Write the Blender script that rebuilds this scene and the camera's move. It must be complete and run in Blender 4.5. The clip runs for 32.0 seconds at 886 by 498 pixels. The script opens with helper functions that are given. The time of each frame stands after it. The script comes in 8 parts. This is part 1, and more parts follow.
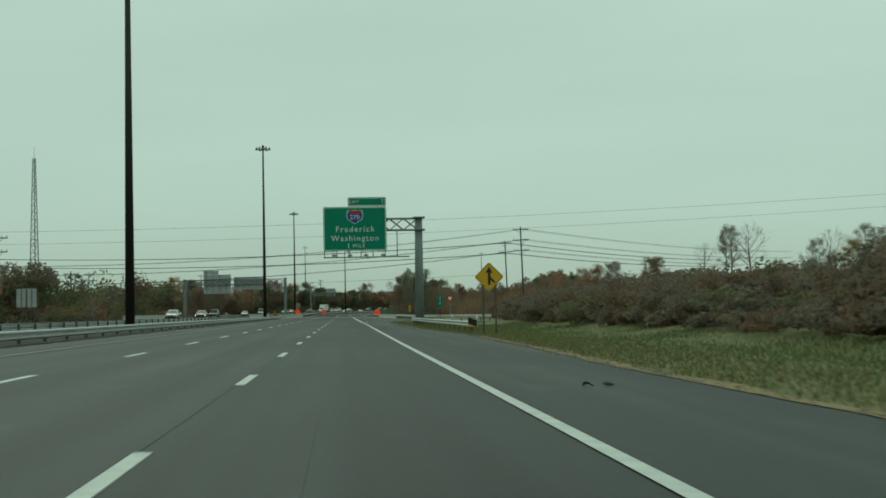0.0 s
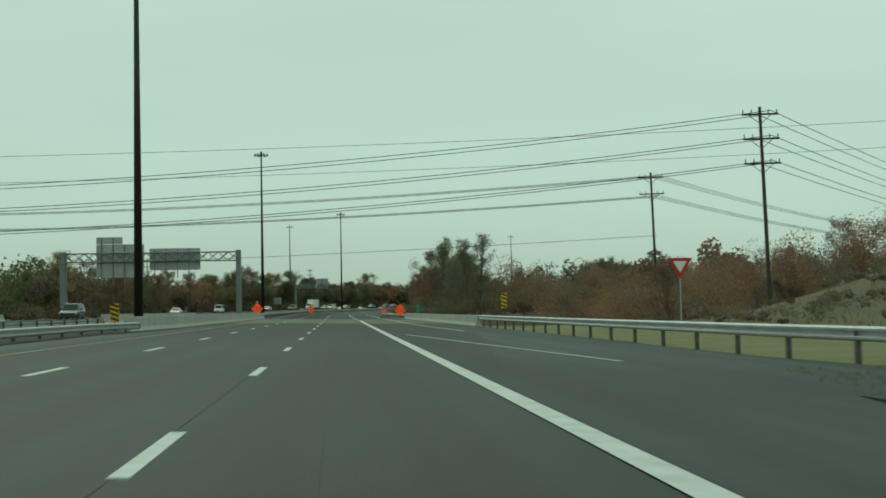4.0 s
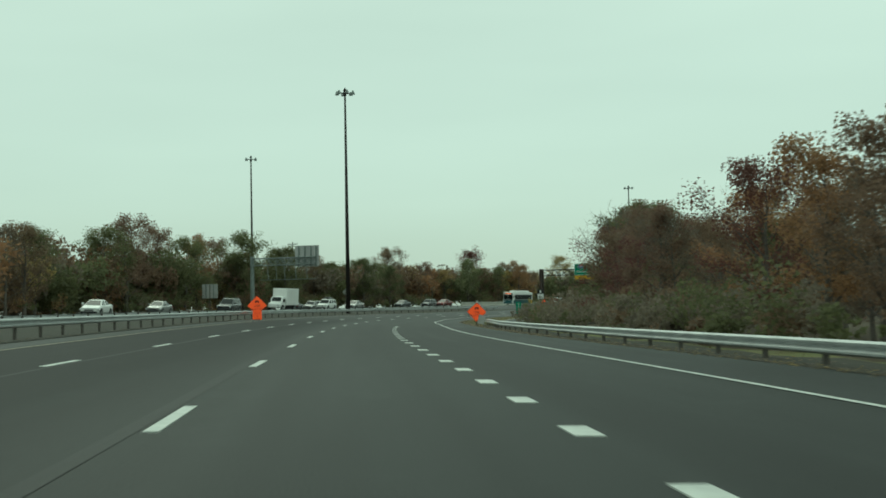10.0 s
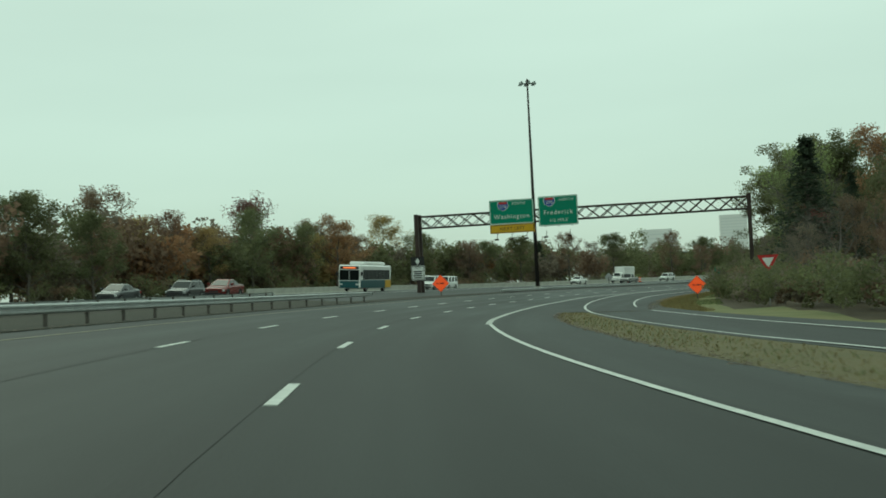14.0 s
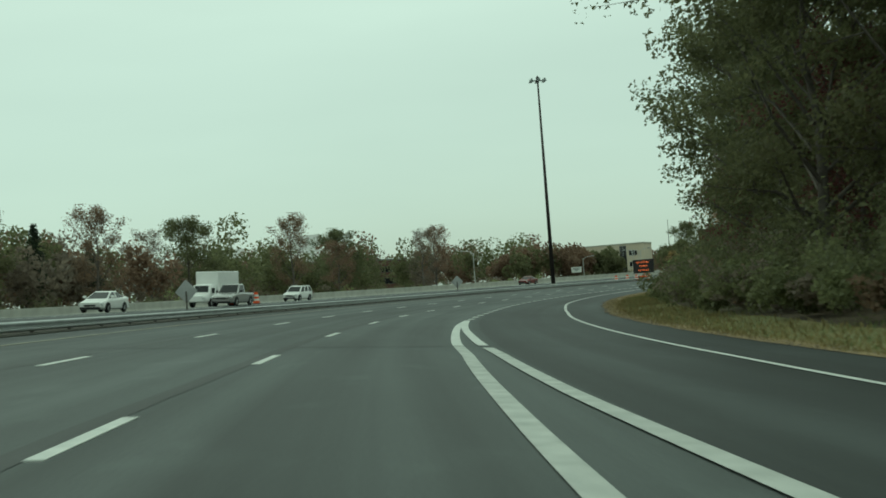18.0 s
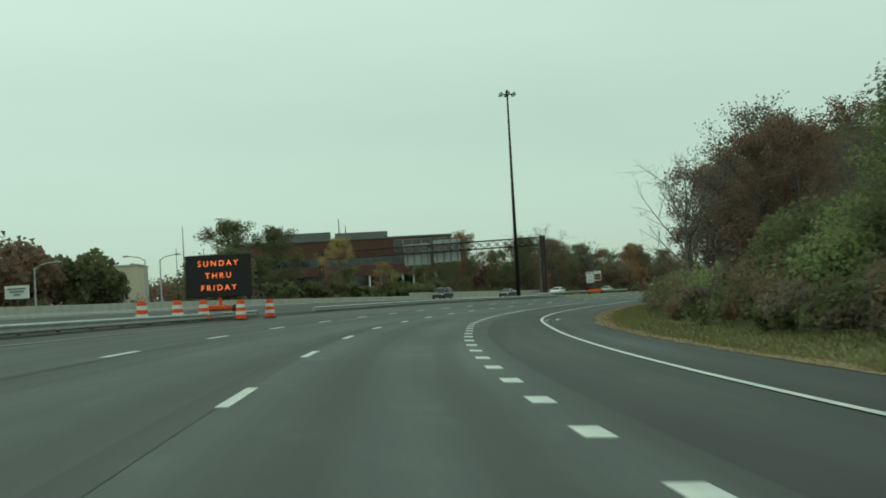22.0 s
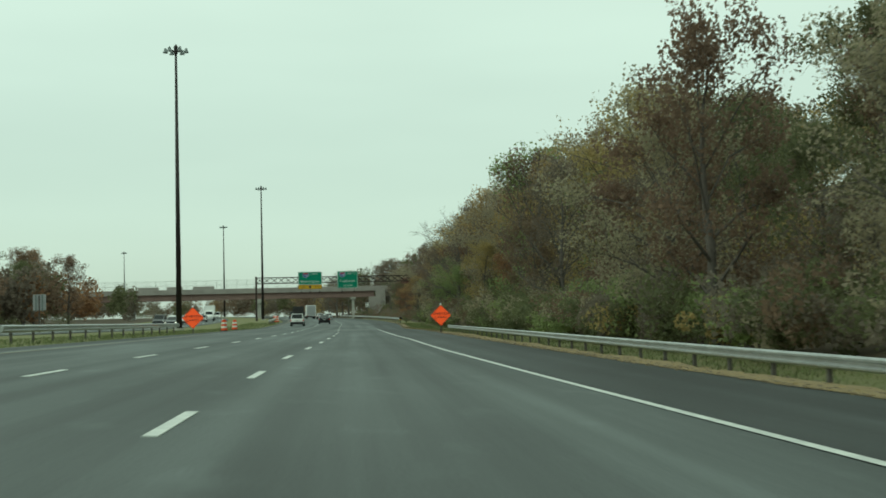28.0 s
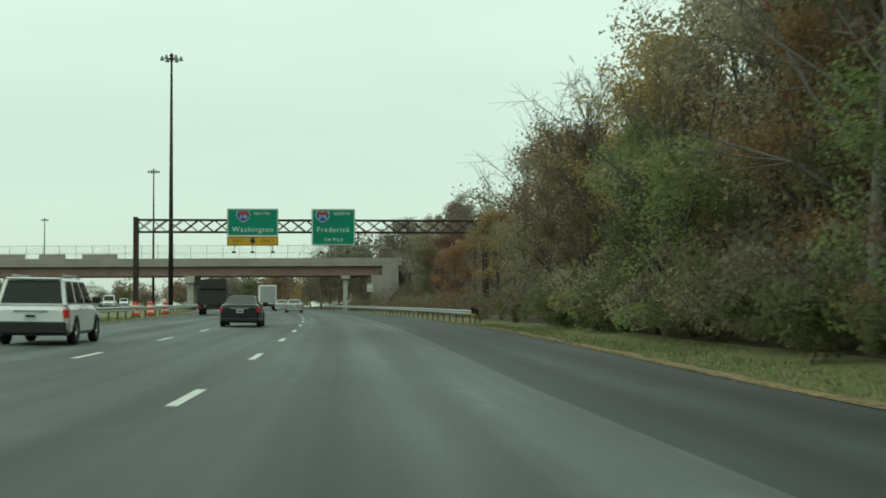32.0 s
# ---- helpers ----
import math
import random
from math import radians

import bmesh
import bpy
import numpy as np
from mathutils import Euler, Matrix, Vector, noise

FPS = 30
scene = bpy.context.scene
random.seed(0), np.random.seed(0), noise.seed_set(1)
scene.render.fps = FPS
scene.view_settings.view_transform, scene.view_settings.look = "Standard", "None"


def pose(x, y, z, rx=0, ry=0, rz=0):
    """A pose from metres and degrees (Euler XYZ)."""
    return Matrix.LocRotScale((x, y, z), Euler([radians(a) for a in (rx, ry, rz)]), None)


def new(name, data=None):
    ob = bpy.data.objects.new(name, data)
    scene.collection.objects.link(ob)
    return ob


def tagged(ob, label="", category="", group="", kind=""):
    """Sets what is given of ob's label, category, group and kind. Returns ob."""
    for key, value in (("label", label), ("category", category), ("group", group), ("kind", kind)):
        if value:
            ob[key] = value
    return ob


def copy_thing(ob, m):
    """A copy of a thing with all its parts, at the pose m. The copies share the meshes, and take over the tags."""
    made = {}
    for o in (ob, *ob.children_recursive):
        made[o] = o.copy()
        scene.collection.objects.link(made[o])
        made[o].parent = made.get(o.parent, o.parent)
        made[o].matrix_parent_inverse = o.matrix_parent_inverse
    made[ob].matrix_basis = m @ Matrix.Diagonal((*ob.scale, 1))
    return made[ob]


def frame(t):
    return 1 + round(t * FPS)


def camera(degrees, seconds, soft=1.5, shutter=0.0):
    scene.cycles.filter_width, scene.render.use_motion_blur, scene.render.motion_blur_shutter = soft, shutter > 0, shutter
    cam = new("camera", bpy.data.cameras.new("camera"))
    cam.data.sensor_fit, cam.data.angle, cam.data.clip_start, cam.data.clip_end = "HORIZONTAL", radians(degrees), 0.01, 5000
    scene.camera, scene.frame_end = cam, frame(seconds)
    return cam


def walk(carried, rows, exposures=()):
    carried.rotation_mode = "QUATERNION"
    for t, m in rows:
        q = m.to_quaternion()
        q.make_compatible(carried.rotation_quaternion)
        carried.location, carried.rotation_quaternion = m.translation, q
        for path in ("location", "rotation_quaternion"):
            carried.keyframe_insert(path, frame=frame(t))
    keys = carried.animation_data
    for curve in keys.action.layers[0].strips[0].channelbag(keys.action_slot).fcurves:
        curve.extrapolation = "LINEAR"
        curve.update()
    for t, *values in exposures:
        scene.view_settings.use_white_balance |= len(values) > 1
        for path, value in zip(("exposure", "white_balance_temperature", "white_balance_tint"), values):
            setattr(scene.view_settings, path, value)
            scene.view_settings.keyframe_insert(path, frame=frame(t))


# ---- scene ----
cam = camera(37.49, 32.0, soft=1.7, shutter=0.15)
PATH = [
    (0.0, pose(0.000, 0.000, 1.052, 92.705, 1.104, -4.415)),
    (0.5, pose(-0.031, 17.715, 1.052, 92.781, 1.136, -4.476)),
    (1.0, pose(-0.046, 35.509, 1.052, 92.766, 1.148, -4.524)),
    (1.5, pose(-0.054, 53.408, 1.052, 92.734, 1.144, -4.516)),
    (2.0, pose(-0.058, 71.454, 1.052, 92.611, 1.165, -4.554)),
    (2.5, pose(-0.056, 89.679, 1.052, 92.544, 1.184, -4.546)),
    (3.0, pose(-0.051, 108.095, 1.052, 92.504, 1.169, -4.582)),
    (3.5, pose(-0.029, 126.703, 1.052, 92.560, 1.108, -4.646)),
    (4.0, pose(0.001, 145.499, 1.052, 92.607, 1.044, -4.632)),
    (4.5, pose(0.027, 164.474, 1.052, 92.634, 0.986, -4.619)),
    (5.0, pose(0.054, 183.616, 1.052, 92.626, 0.944, -4.635)),
    (5.5, pose(0.093, 202.912, 1.052, 92.569, 0.926, -4.688)),
    (6.0, pose(0.149, 222.347, 1.052, 92.449, 0.940, -4.733)),
    (6.5, pose(0.199, 241.904, 1.052, 92.369, 1.034, -4.655)),
    (7.0, pose(0.209, 261.567, 1.052, 92.393, 1.263, -4.499)),
    (7.5, pose(0.194, 281.315, 1.052, 92.423, 1.438, -4.505)),
    (8.0, pose(0.191, 301.122, 1.052, 92.407, 1.454, -4.575)),
    (8.5, pose(0.210, 320.968, 1.052, 92.332, 1.416, -4.623)),
    (9.0, pose(0.235, 340.835, 1.052, 92.294, 1.299, -4.615)),
    (9.5, pose(0.250, 360.707, 1.052, 92.444, 1.137, -4.566)),
    (10.0, pose(0.253, 380.563, 1.052, 92.647, 1.116, -4.543)),
    (10.5, pose(0.253, 400.379, 1.052, 92.770, 1.098, -4.551)),
    (11.0, pose(0.298, 420.131, 1.052, 92.765, 1.151, -4.807)),
    (11.5, pose(0.488, 439.794, 1.052, 92.684, 1.451, -5.392)),
    (12.0, pose(0.957, 459.342, 1.052, 92.587, 1.927, -6.448)),
    (12.5, pose(1.887, 478.755, 1.052, 92.468, 2.228, -8.133)),
    (13.0, pose(3.485, 498.004, 1.052, 92.285, 2.474, -10.456)),
    (13.5, pose(5.904, 517.058, 1.052, 92.071, 2.717, -13.108)),
    (14.0, pose(9.218, 535.886, 1.052, 91.940, 2.824, -15.955)),
    (14.5, pose(13.508, 554.450, 1.052, 91.825, 2.976, -19.163)),
    (15.0, pose(18.852, 572.701, 1.052, 91.794, 3.110, -22.572)),
    (15.5, pose(25.283, 590.576, 1.052, 91.737, 3.370, -26.102)),
    (16.0, pose(32.674, 608.062, 1.052, 91.702, 3.703, -28.815)),
    (16.5, pose(40.789, 625.217, 1.052, 91.698, 4.035, -30.909)),
    (17.0, pose(49.458, 642.101, 1.052, 91.730, 4.294, -32.541)),
    (17.5, pose(58.560, 658.769, 1.052, 91.805, 4.410, -33.829)),
    (18.0, pose(68.007, 675.268, 1.052, 91.928, 4.307, -34.851)),
    (18.5, pose(77.879, 691.548, 1.052, 92.049, 4.069, -36.705)),
    (19.0, pose(88.512, 707.376, 1.052, 92.084, 3.908, -40.175)),
    (19.5, pose(100.062, 722.588, 1.052, 92.134, 3.703, -43.336)),
    (20.0, pose(112.415, 737.198, 1.052, 92.193, 3.502, -46.186)),
    (20.5, pose(125.499, 751.190, 1.052, 92.252, 3.357, -49.062)),
    (21.0, pose(139.292, 764.498, 1.052, 92.244, 3.280, -52.087)),
    (21.5, pose(153.744, 777.077, 1.052, 92.248, 3.208, -54.932)),
    (22.0, pose(168.778, 788.913, 1.052, 92.235, 3.157, -57.737)),
    (22.5, pose(184.331, 799.982, 1.052, 92.220, 3.300, -60.482)),
    (23.0, pose(200.344, 810.265, 1.052, 92.199, 3.515, -63.198)),
    (23.5, pose(216.758, 819.767, 1.052, 92.084, 3.623, -65.763)),
    (24.0, pose(233.516, 828.515, 1.052, 91.936, 3.650, -68.198)),
    (24.5, pose(250.577, 836.542, 1.052, 91.849, 3.605, -70.505)),
    (25.0, pose(267.924, 843.837, 1.052, 91.858, 3.491, -72.971)),
    (25.5, pose(285.542, 850.404, 1.052, 92.008, 3.372, -75.236)),
    (26.0, pose(303.403, 856.263, 1.052, 92.310, 3.126, -77.537)),
    (26.5, pose(321.482, 861.406, 1.052, 92.582, 2.692, -79.798)),
    (27.0, pose(339.726, 865.894, 1.052, 92.795, 2.234, -81.656)),
    (27.5, pose(358.081, 869.824, 1.052, 92.936, 1.737, -83.270)),
    (28.0, pose(376.506, 873.268, 1.052, 92.992, 1.303, -84.645)),
    (28.5, pose(394.969, 876.327, 1.052, 92.948, 1.035, -85.639)),
    (29.0, pose(413.441, 879.169, 1.052, 92.793, 0.943, -85.960)),
    (29.5, pose(431.897, 881.995, 1.052, 92.652, 0.993, -85.722)),
    (30.0, pose(450.340, 884.904, 1.052, 92.569, 1.022, -85.445)),
    (30.5, pose(468.785, 887.900, 1.052, 92.564, 0.977, -85.191)),
    (31.0, pose(487.246, 890.972, 1.052, 92.584, 0.803, -85.008)),
    (31.5, pose(505.737, 894.088, 1.052, 92.654, 0.563, -84.954)),
    (32.0, pose(524.266, 897.220, 1.052, 92.742, 0.355, -84.951)),
]

walk(cam, PATH, [(t, e, k, g) for t, e, k, g in ((0.0, -0.28, 6650, -21), (2.0, -0.2, 6650, -21), (6.0, -0.08, 6700, -21), (8.0, 0.05, 6700, -21), (13.0, 0.0, 6700, -20), (15.0, 0.12, 6750, -20), (19.0, 0.0, 6750, -20), (24.0, 0.1, 6750, -20), (26.0, 0.15, 6750, -19), (29.0, 0.3, 6850, -16), (31.0, 0.36, 6900, -15), (32.0, 0.36, 6900, -15))])

# ---- overcast sky and a weak, wide sun behind the cloud ----
world = bpy.data.worlds.new("overcast")
scene.world = world
world.use_nodes = True
wn, wl = world.node_tree.nodes, world.node_tree.links
wn.clear()
w_out = wn.new("ShaderNodeOutputWorld")
w_bg = wn.new("ShaderNodeBackground")
w_sky = wn.new("ShaderNodeTexSky")
w_sky.sky_type = "NISHITA"
w_sky.sun_disc = False
w_sky.sun_elevation, w_sky.sun_rotation = radians(38), radians(200)
w_co = wn.new("ShaderNodeTexCoord")
w_sep = wn.new("ShaderNodeSeparateXYZ")
w_ramp = wn.new("ShaderNodeValToRGB")
w_ramp.color_ramp.elements[0].position, w_ramp.color_ramp.elements[0].color = 0.0, (0.50, 0.56, 0.56, 1)
w_ramp.color_ramp.elements[1].position, w_ramp.color_ramp.elements[1].color = 0.30, (0.80, 0.88, 0.87, 1)
e_mid = w_ramp.color_ramp.elements.new(0.08)
e_mid.color = (0.62, 0.69, 0.69, 1)
w_noise = wn.new("ShaderNodeTexNoise")
w_noise.inputs["Scale"].default_value, w_noise.inputs["Detail"].default_value = 1.3, 4
w_map = wn.new("ShaderNodeMapping")
w_map.inputs["Scale"].default_value = (1, 1, 5)
w_mul = wn.new("ShaderNodeMix")
w_mul.data_type, w_mul.blend_type = "RGBA", "MULTIPLY"
w_mul.inputs["Factor"].default_value = 0.34
w_mix = wn.new("ShaderNodeMix")
w_mix.data_type = "RGBA"
w_mix.inputs["Factor"].default_value = 0.015
wl.new(w_co.outputs["Generated"], w_sep.inputs[0])
wl.new(w_sep.outputs["Z"], w_ramp.inputs[0])
wl.new(w_co.outputs["Generated"], w_map.inputs[0])
wl.new(w_map.outputs[0], w_noise.inputs["Vector"])
wl.new(w_ramp.outputs[0], w_mul.inputs[6])
wl.new(w_noise.outputs["Fac"], w_mul.inputs[7])
wl.new(w_mul.outputs[2], w_mix.inputs[6])
wl.new(w_sky.outputs[0], w_mix.inputs[7])
wl.new(w_mix.outputs[2], w_bg.inputs["Color"])
w_bg.inputs["Strength"].default_value = 1.0
wl.new(w_bg.outputs[0], w_out.inputs[0])
sun = new("sun", bpy.data.lights.new("sun", "SUN"))
sun.data.energy, sun.data.angle, sun.data.color = 0.5, radians(40), (1.0, 0.97, 0.92)
sun.matrix_world = pose(0, 0, 60, 52, 0, 200)

# ---- materials ----
MATS = {}


def material(name, c1, c2=None, rough=0.8, metal=0.0, scale=3.0, fine=40.0, bump=0.1, emit=0.0, uv=False, stretch=(1, 1, 1), spread=0.0, spec=0.35, contrast=0.5, trans=0.0):
    """Two colours mixed by coarse and fine noise, with fine relief; spread varies brightness from object to object or island to island."""
    if name in MATS:
        return MATS[name]
    m = bpy.data.materials.new(name)
    m.use_nodes = True
    n, l = m.node_tree.nodes, m.node_tree.links
    b = n["Principled BSDF"]
    b.inputs["Roughness"].default_value = rough
    b.inputs["Metallic"].default_value = metal
    b.inputs["Specular IOR Level"].default_value = spec
    c2 = c2 or tuple(v * 0.75 for v in c1)
    co = n.new("ShaderNodeTexCoord")
    mp = n.new("ShaderNodeMapping")
    mp.inputs["Scale"].default_value = stretch
    l.new(co.outputs["UV" if uv else "Object"], mp.inputs[0])
    n1 = n.new("ShaderNodeTexNoise")
    n1.inputs["Scale"].default_value, n1.inputs["Detail"].default_value = scale, 4
    n2 = n.new("ShaderNodeTexNoise")
    n2.inputs["Scale"].default_value, n2.inputs["Detail"].default_value = fine, 2
    l.new(mp.outputs[0], n1.inputs["Vector"])
    l.new(co.outputs["UV" if uv else "Object"], n2.inputs["Vector"])
    add = n.new("ShaderNodeMath")
    add.operation = "MULTIPLY_ADD"
    add.inputs[1].default_value = 0.35
    l.new(n2.outputs["Fac"], add.inputs[0])
    l.new(n1.outputs["Fac"], add.inputs[2])
    rng = n.new("ShaderNodeMapRange")
    rng.inputs["From Min"].default_value, rng.inputs["From Max"].default_value = 0.67 - contrast / 2, 0.67 + contrast / 2
    l.new(add.outputs[0], rng.inputs["Value"])
    mix = n.new("ShaderNodeMix")
    mix.data_type = "RGBA"
    mix.inputs[6].default_value, mix.inputs[7].default_value = (*c1, 1), (*c2, 1)
    l.new(rng.outputs[0], mix.inputs["Factor"])
    last = mix.outputs[2]
    if spread:
        geo, inf = n.new("ShaderNodeNewGeometry"), n.new("ShaderNodeObjectInfo")
        hs = n.new("ShaderNodeHueSaturation")
        r1, r2 = n.new("ShaderNodeMapRange"), n.new("ShaderNodeMapRange")
        r1.inputs["To Min"].default_value, r1.inputs["To Max"].default_value = 1 - spread, 1 + spread
        r2.inputs["To Min"].default_value, r2.inputs["To Max"].default_value = 0.5 - spread * 0.06, 0.5 + spread * 0.06
        l.new(geo.outputs["Random Per Island"], r1.inputs["Value"])
        l.new(inf.outputs["Random"], r2.inputs["Value"])
        l.new(r1.outputs[0], hs.inputs["Value"])
        l.new(r2.outputs[0], hs.inputs["Hue"])
        l.new(last, hs.inputs["Color"])
        last = hs.outputs[0]
    l.new(last, b.inputs["Base Color"])
    if bump:
        bp = n.new("ShaderNodeBump")
        bp.inputs["Strength"].default_value, bp.inputs["Distance"].default_value = bump, 0.02
        l.new(n2.outputs["Fac"], bp.inputs["Height"])
        l.new(bp.outputs[0], b.inputs["Normal"])
    if trans:
        tr, ms, out = n.new("ShaderNodeBsdfTranslucent"), n.new("ShaderNodeMixShader"), n["Material Output"]
        l.new(last, tr.inputs["Color"])
        ms.inputs[0].default_value = trans
        l.new(b.outputs[0], ms.inputs[1])
        l.new(tr.outputs[0], ms.inputs[2])
        l.new(ms.outputs[0], out.inputs[0])
    if emit:
        b.inputs["Emission Color"].default_value, b.inputs["Emission Strength"].default_value = (*c1, 1), emit
    MATS[name] = m
    return m




def asphalt(name, c1, c2, tones, blotch=0.28, lane=None):
    """Worn asphalt laid along the road (UV: s / 10, u / 10): streaks, wheel tracks, blotches, aggregate; its tone changes from one stretch of paving to the next."""
    m = bpy.data.materials.new(name)
    m.use_nodes = True
    n, l = m.node_tree.nodes, m.node_tree.links
    b = n["Principled BSDF"]
    uv = n.new("ShaderNodeTexCoord").outputs["UV"]

    def noise_at(scale, stretch, detail=4):
        mp, t = n.new("ShaderNodeMapping"), n.new("ShaderNodeTexNoise")
        mp.inputs["Scale"].default_value = stretch
        t.inputs["Scale"].default_value, t.inputs["Detail"].default_value = scale, detail
        l.new(uv, mp.inputs[0])
        l.new(mp.outputs[0], t.inputs["Vector"])
        return t.outputs["Fac"]

    def remap(v, a0, a1, b0, b1):
        r = n.new("ShaderNodeMapRange")
        for k, q in zip(("From Min", "From Max", "To Min", "To Max"), (a0, a1, b0, b1)):
            r.inputs[k].default_value = q
        l.new(v, r.inputs["Value"])
        return r.outputs[0]

    def mul(p, q):
        r = n.new("ShaderNodeMath")
        r.operation = "MULTIPLY"
        l.new(p, r.inputs[0])
        l.new(q, r.inputs[1])
        return r.outputs[0]

    sep = n.new("ShaderNodeSeparateXYZ")
    l.new(uv, sep.inputs[0])
    fine = noise_at(260, (1, 1, 1), 2)
    k = remap(noise_at(4.5, (0.03, 2.4, 1)), 0.35, 0.65, 0.66, 1.34)
    k = mul(k, remap(noise_at(1.3, (0.35, 1.6, 1), 5), 0.36, 0.66, 1 - blotch, 1 + blotch))
    k = mul(k, remap(noise_at(9, (0.5, 1.3, 1), 3), 0.58, 0.74, 1.0, 1.34))
    k = mul(k, remap(fine, 0.3, 0.7, 0.82, 1.18))
    wave = n.new("ShaderNodeMath")
    wave.operation = "SINE"
    ph = n.new("ShaderNodeMath")
    ph.operation = "MULTIPLY_ADD"
    ph.inputs[1].default_value, ph.inputs[2].default_value = 2 * math.pi / 0.183, 1.2
    l.new(sep.outputs["Y"], ph.inputs[0])
    l.new(ph.outputs[0], wave.inputs[0])
    k = mul(k, remap(wave.outputs[0], -1, 1, 0.89, 1.11))
    for s0, s1, k0, k1 in tones:
        k = mul(k, remap(sep.outputs["X"], s0 / 10, s1 / 10, k0, k1))
    # left of u0 the colour is darkened to imitate vignetting and viewing angle
    if lane:
        s0, s1, u0, dark = lane
        inside = mul(mul(remap(sep.outputs["X"], s0 / 10, s0 / 10 + 2, 0, 1), remap(sep.outputs["X"], s1 / 10, s1 / 10 + 5, 1, 0)), remap(sep.outputs["Y"], u0 / 10, u0 / 10 - 0.25, 0, 1))
        k = mul(k, remap(inside, 0, 1, 1, dark))
    mix = n.new("ShaderNodeMix")
    mix.data_type = "RGBA"
    mix.inputs[6].default_value, mix.inputs[7].default_value = (*c1, 1), (*c2, 1)
    l.new(noise_at(3.0, (0.2, 1.5, 1)), mix.inputs["Factor"])
    vec = n.new("ShaderNodeVectorMath")
    vec.operation = "SCALE"
    l.new(mix.outputs[2], vec.inputs[0])
    l.new(k, vec.inputs["Scale"])
    l.new(vec.outputs[0], b.inputs["Base Color"])
    b.inputs["Roughness"].default_value = 0.66
    # the fresher surfacing between the bridge and the bend is duller
    dull = mul(remap(sep.outputs["X"], 12, 23, 0, 1), remap(sep.outputs["X"], 46, 55, 1, 0))
    gloss = remap(dull, 0, 1, 0.3, 0.19)
    # the left lanes lose gloss for that same painted fall-off
    if lane:
        gloss = mul(gloss, remap(inside, 0, 1, 1, 0.4))
    l.new(gloss, b.inputs["Specular IOR Level"])
    bp = n.new("ShaderNodeBump")
    bp.inputs["Strength"].default_value, bp.inputs["Distance"].default_value = 0.25, 0.02
    l.new(fine, bp.inputs["Height"])
    l.new(bp.outputs[0], b.inputs["Normal"])
    return m


M_ASPH = asphalt("asphalt_worn", (0.0405, 0.0468, 0.0455), (0.0312, 0.0367, 0.036), ((110, 250, 0.70, 0.33), (560, 700, 1.0, 4.3), (1000, 1130, 1.0, 1.4)), lane=(305, 500, -1.2, 0.5))
M_ASPH2 = asphalt("asphalt_shoulder", (0.0365, 0.0425, 0.0425), (0.0256, 0.030, 0.030), ((200, 300, 0.95, 0.58), (560, 700, 1.0, 1.5), (1000, 1200, 1.0, 1.05)), 0.38)
M_SEAM = asphalt("asphalt_seam", (0.0365, 0.0395, 0.039), (0.0295, 0.032, 0.0315), ((110, 250, 0.74, 0.36), (560, 700, 1.0, 3.2)), 0.4)
M_SOIL = material("dark_roadside_soil", (0.050, 0.046, 0.034), (0.030, 0.029, 0.022), rough=0.95, scale=0.9, fine=18, bump=0.5, contrast=0.6)
M_DECK = material("concrete_deck", (0.122, 0.117, 0.096), (0.080, 0.077, 0.065), rough=0.75, scale=4.0, fine=260, bump=0.15, uv=True, stretch=(0.1, 2.0, 1), contrast=0.7)
M_CONC = material("concrete", (0.46, 0.46, 0.41), (0.32, 0.32, 0.285), rough=0.85, scale=0.9, fine=30, bump=0.15, contrast=0.6, spread=0.08)
M_CONC_OLD = material("concrete_stained", (0.36, 0.34, 0.31), (0.22, 0.20, 0.185), rough=0.85, scale=0.35, fine=20, bump=0.15, contrast=0.7)
M_PAINT = material("road_paint_white", (0.66, 0.68, 0.64), (0.44, 0.46, 0.44), rough=0.6, scale=3.0, fine=60, bump=0.05, contrast=0.5)
M_PAINT_OLD = material("road_paint_worn", (0.56, 0.58, 0.54), (0.27, 0.285, 0.27), rough=0.65, scale=2.2, fine=45, bump=0.08, contrast=0.7)
M_YEL = material("road_paint_yellow", (0.28, 0.25, 0.155), (0.15, 0.142, 0.105), rough=0.6, scale=3.0, fine=60, bump=0.05)
M_GALV = material("galvanised_steel", (0.44, 0.46, 0.46), (0.33, 0.345, 0.345), rough=0.42, metal=0.7, scale=2.0, fine=30, bump=0.03, spread=0.10)
M_POST = material("weathered_post", (0.115, 0.105, 0.092), (0.07, 0.064, 0.058), rough=0.85, scale=6, fine=50)
M_POLE = material("dark_weathering_steel", (0.028, 0.022, 0.020), (0.016, 0.013, 0.013), rough=0.6, scale=0.4, fine=8, bump=0.05)
M_BROWN = material("brown_gantry_steel", (0.045, 0.028, 0.022), (0.028, 0.018, 0.015), rough=0.6, scale=0.8, fine=12, bump=0.05)
M_GREY = material("grey_green_gantry_steel", (0.20, 0.235, 0.23), (0.14, 0.165, 0.16), rough=0.5, scale=0.8, fine=15, bump=0.05)
M_ALU = material("aluminium_sheet", (0.42, 0.43, 0.43), (0.32, 0.33, 0.33), rough=0.45, metal=0.4, scale=0.8, fine=12, bump=0.03)
M_SIGN_G = material("sign_green", (0.004, 0.215, 0.125), (0.003, 0.18, 0.105), rough=0.45, scale=0.6, fine=10, bump=0.0)
M_SIGN_W = material("sign_white", (0.72, 0.74, 0.72), (0.62, 0.64, 0.62), rough=0.45, scale=0.8, fine=12, bump=0.0)
M_SIGN_Y = material("sign_yellow", (0.62, 0.36, 0.015), (0.52, 0.30, 0.012), rough=0.45, scale=0.8, fine=12, bump=0.0)
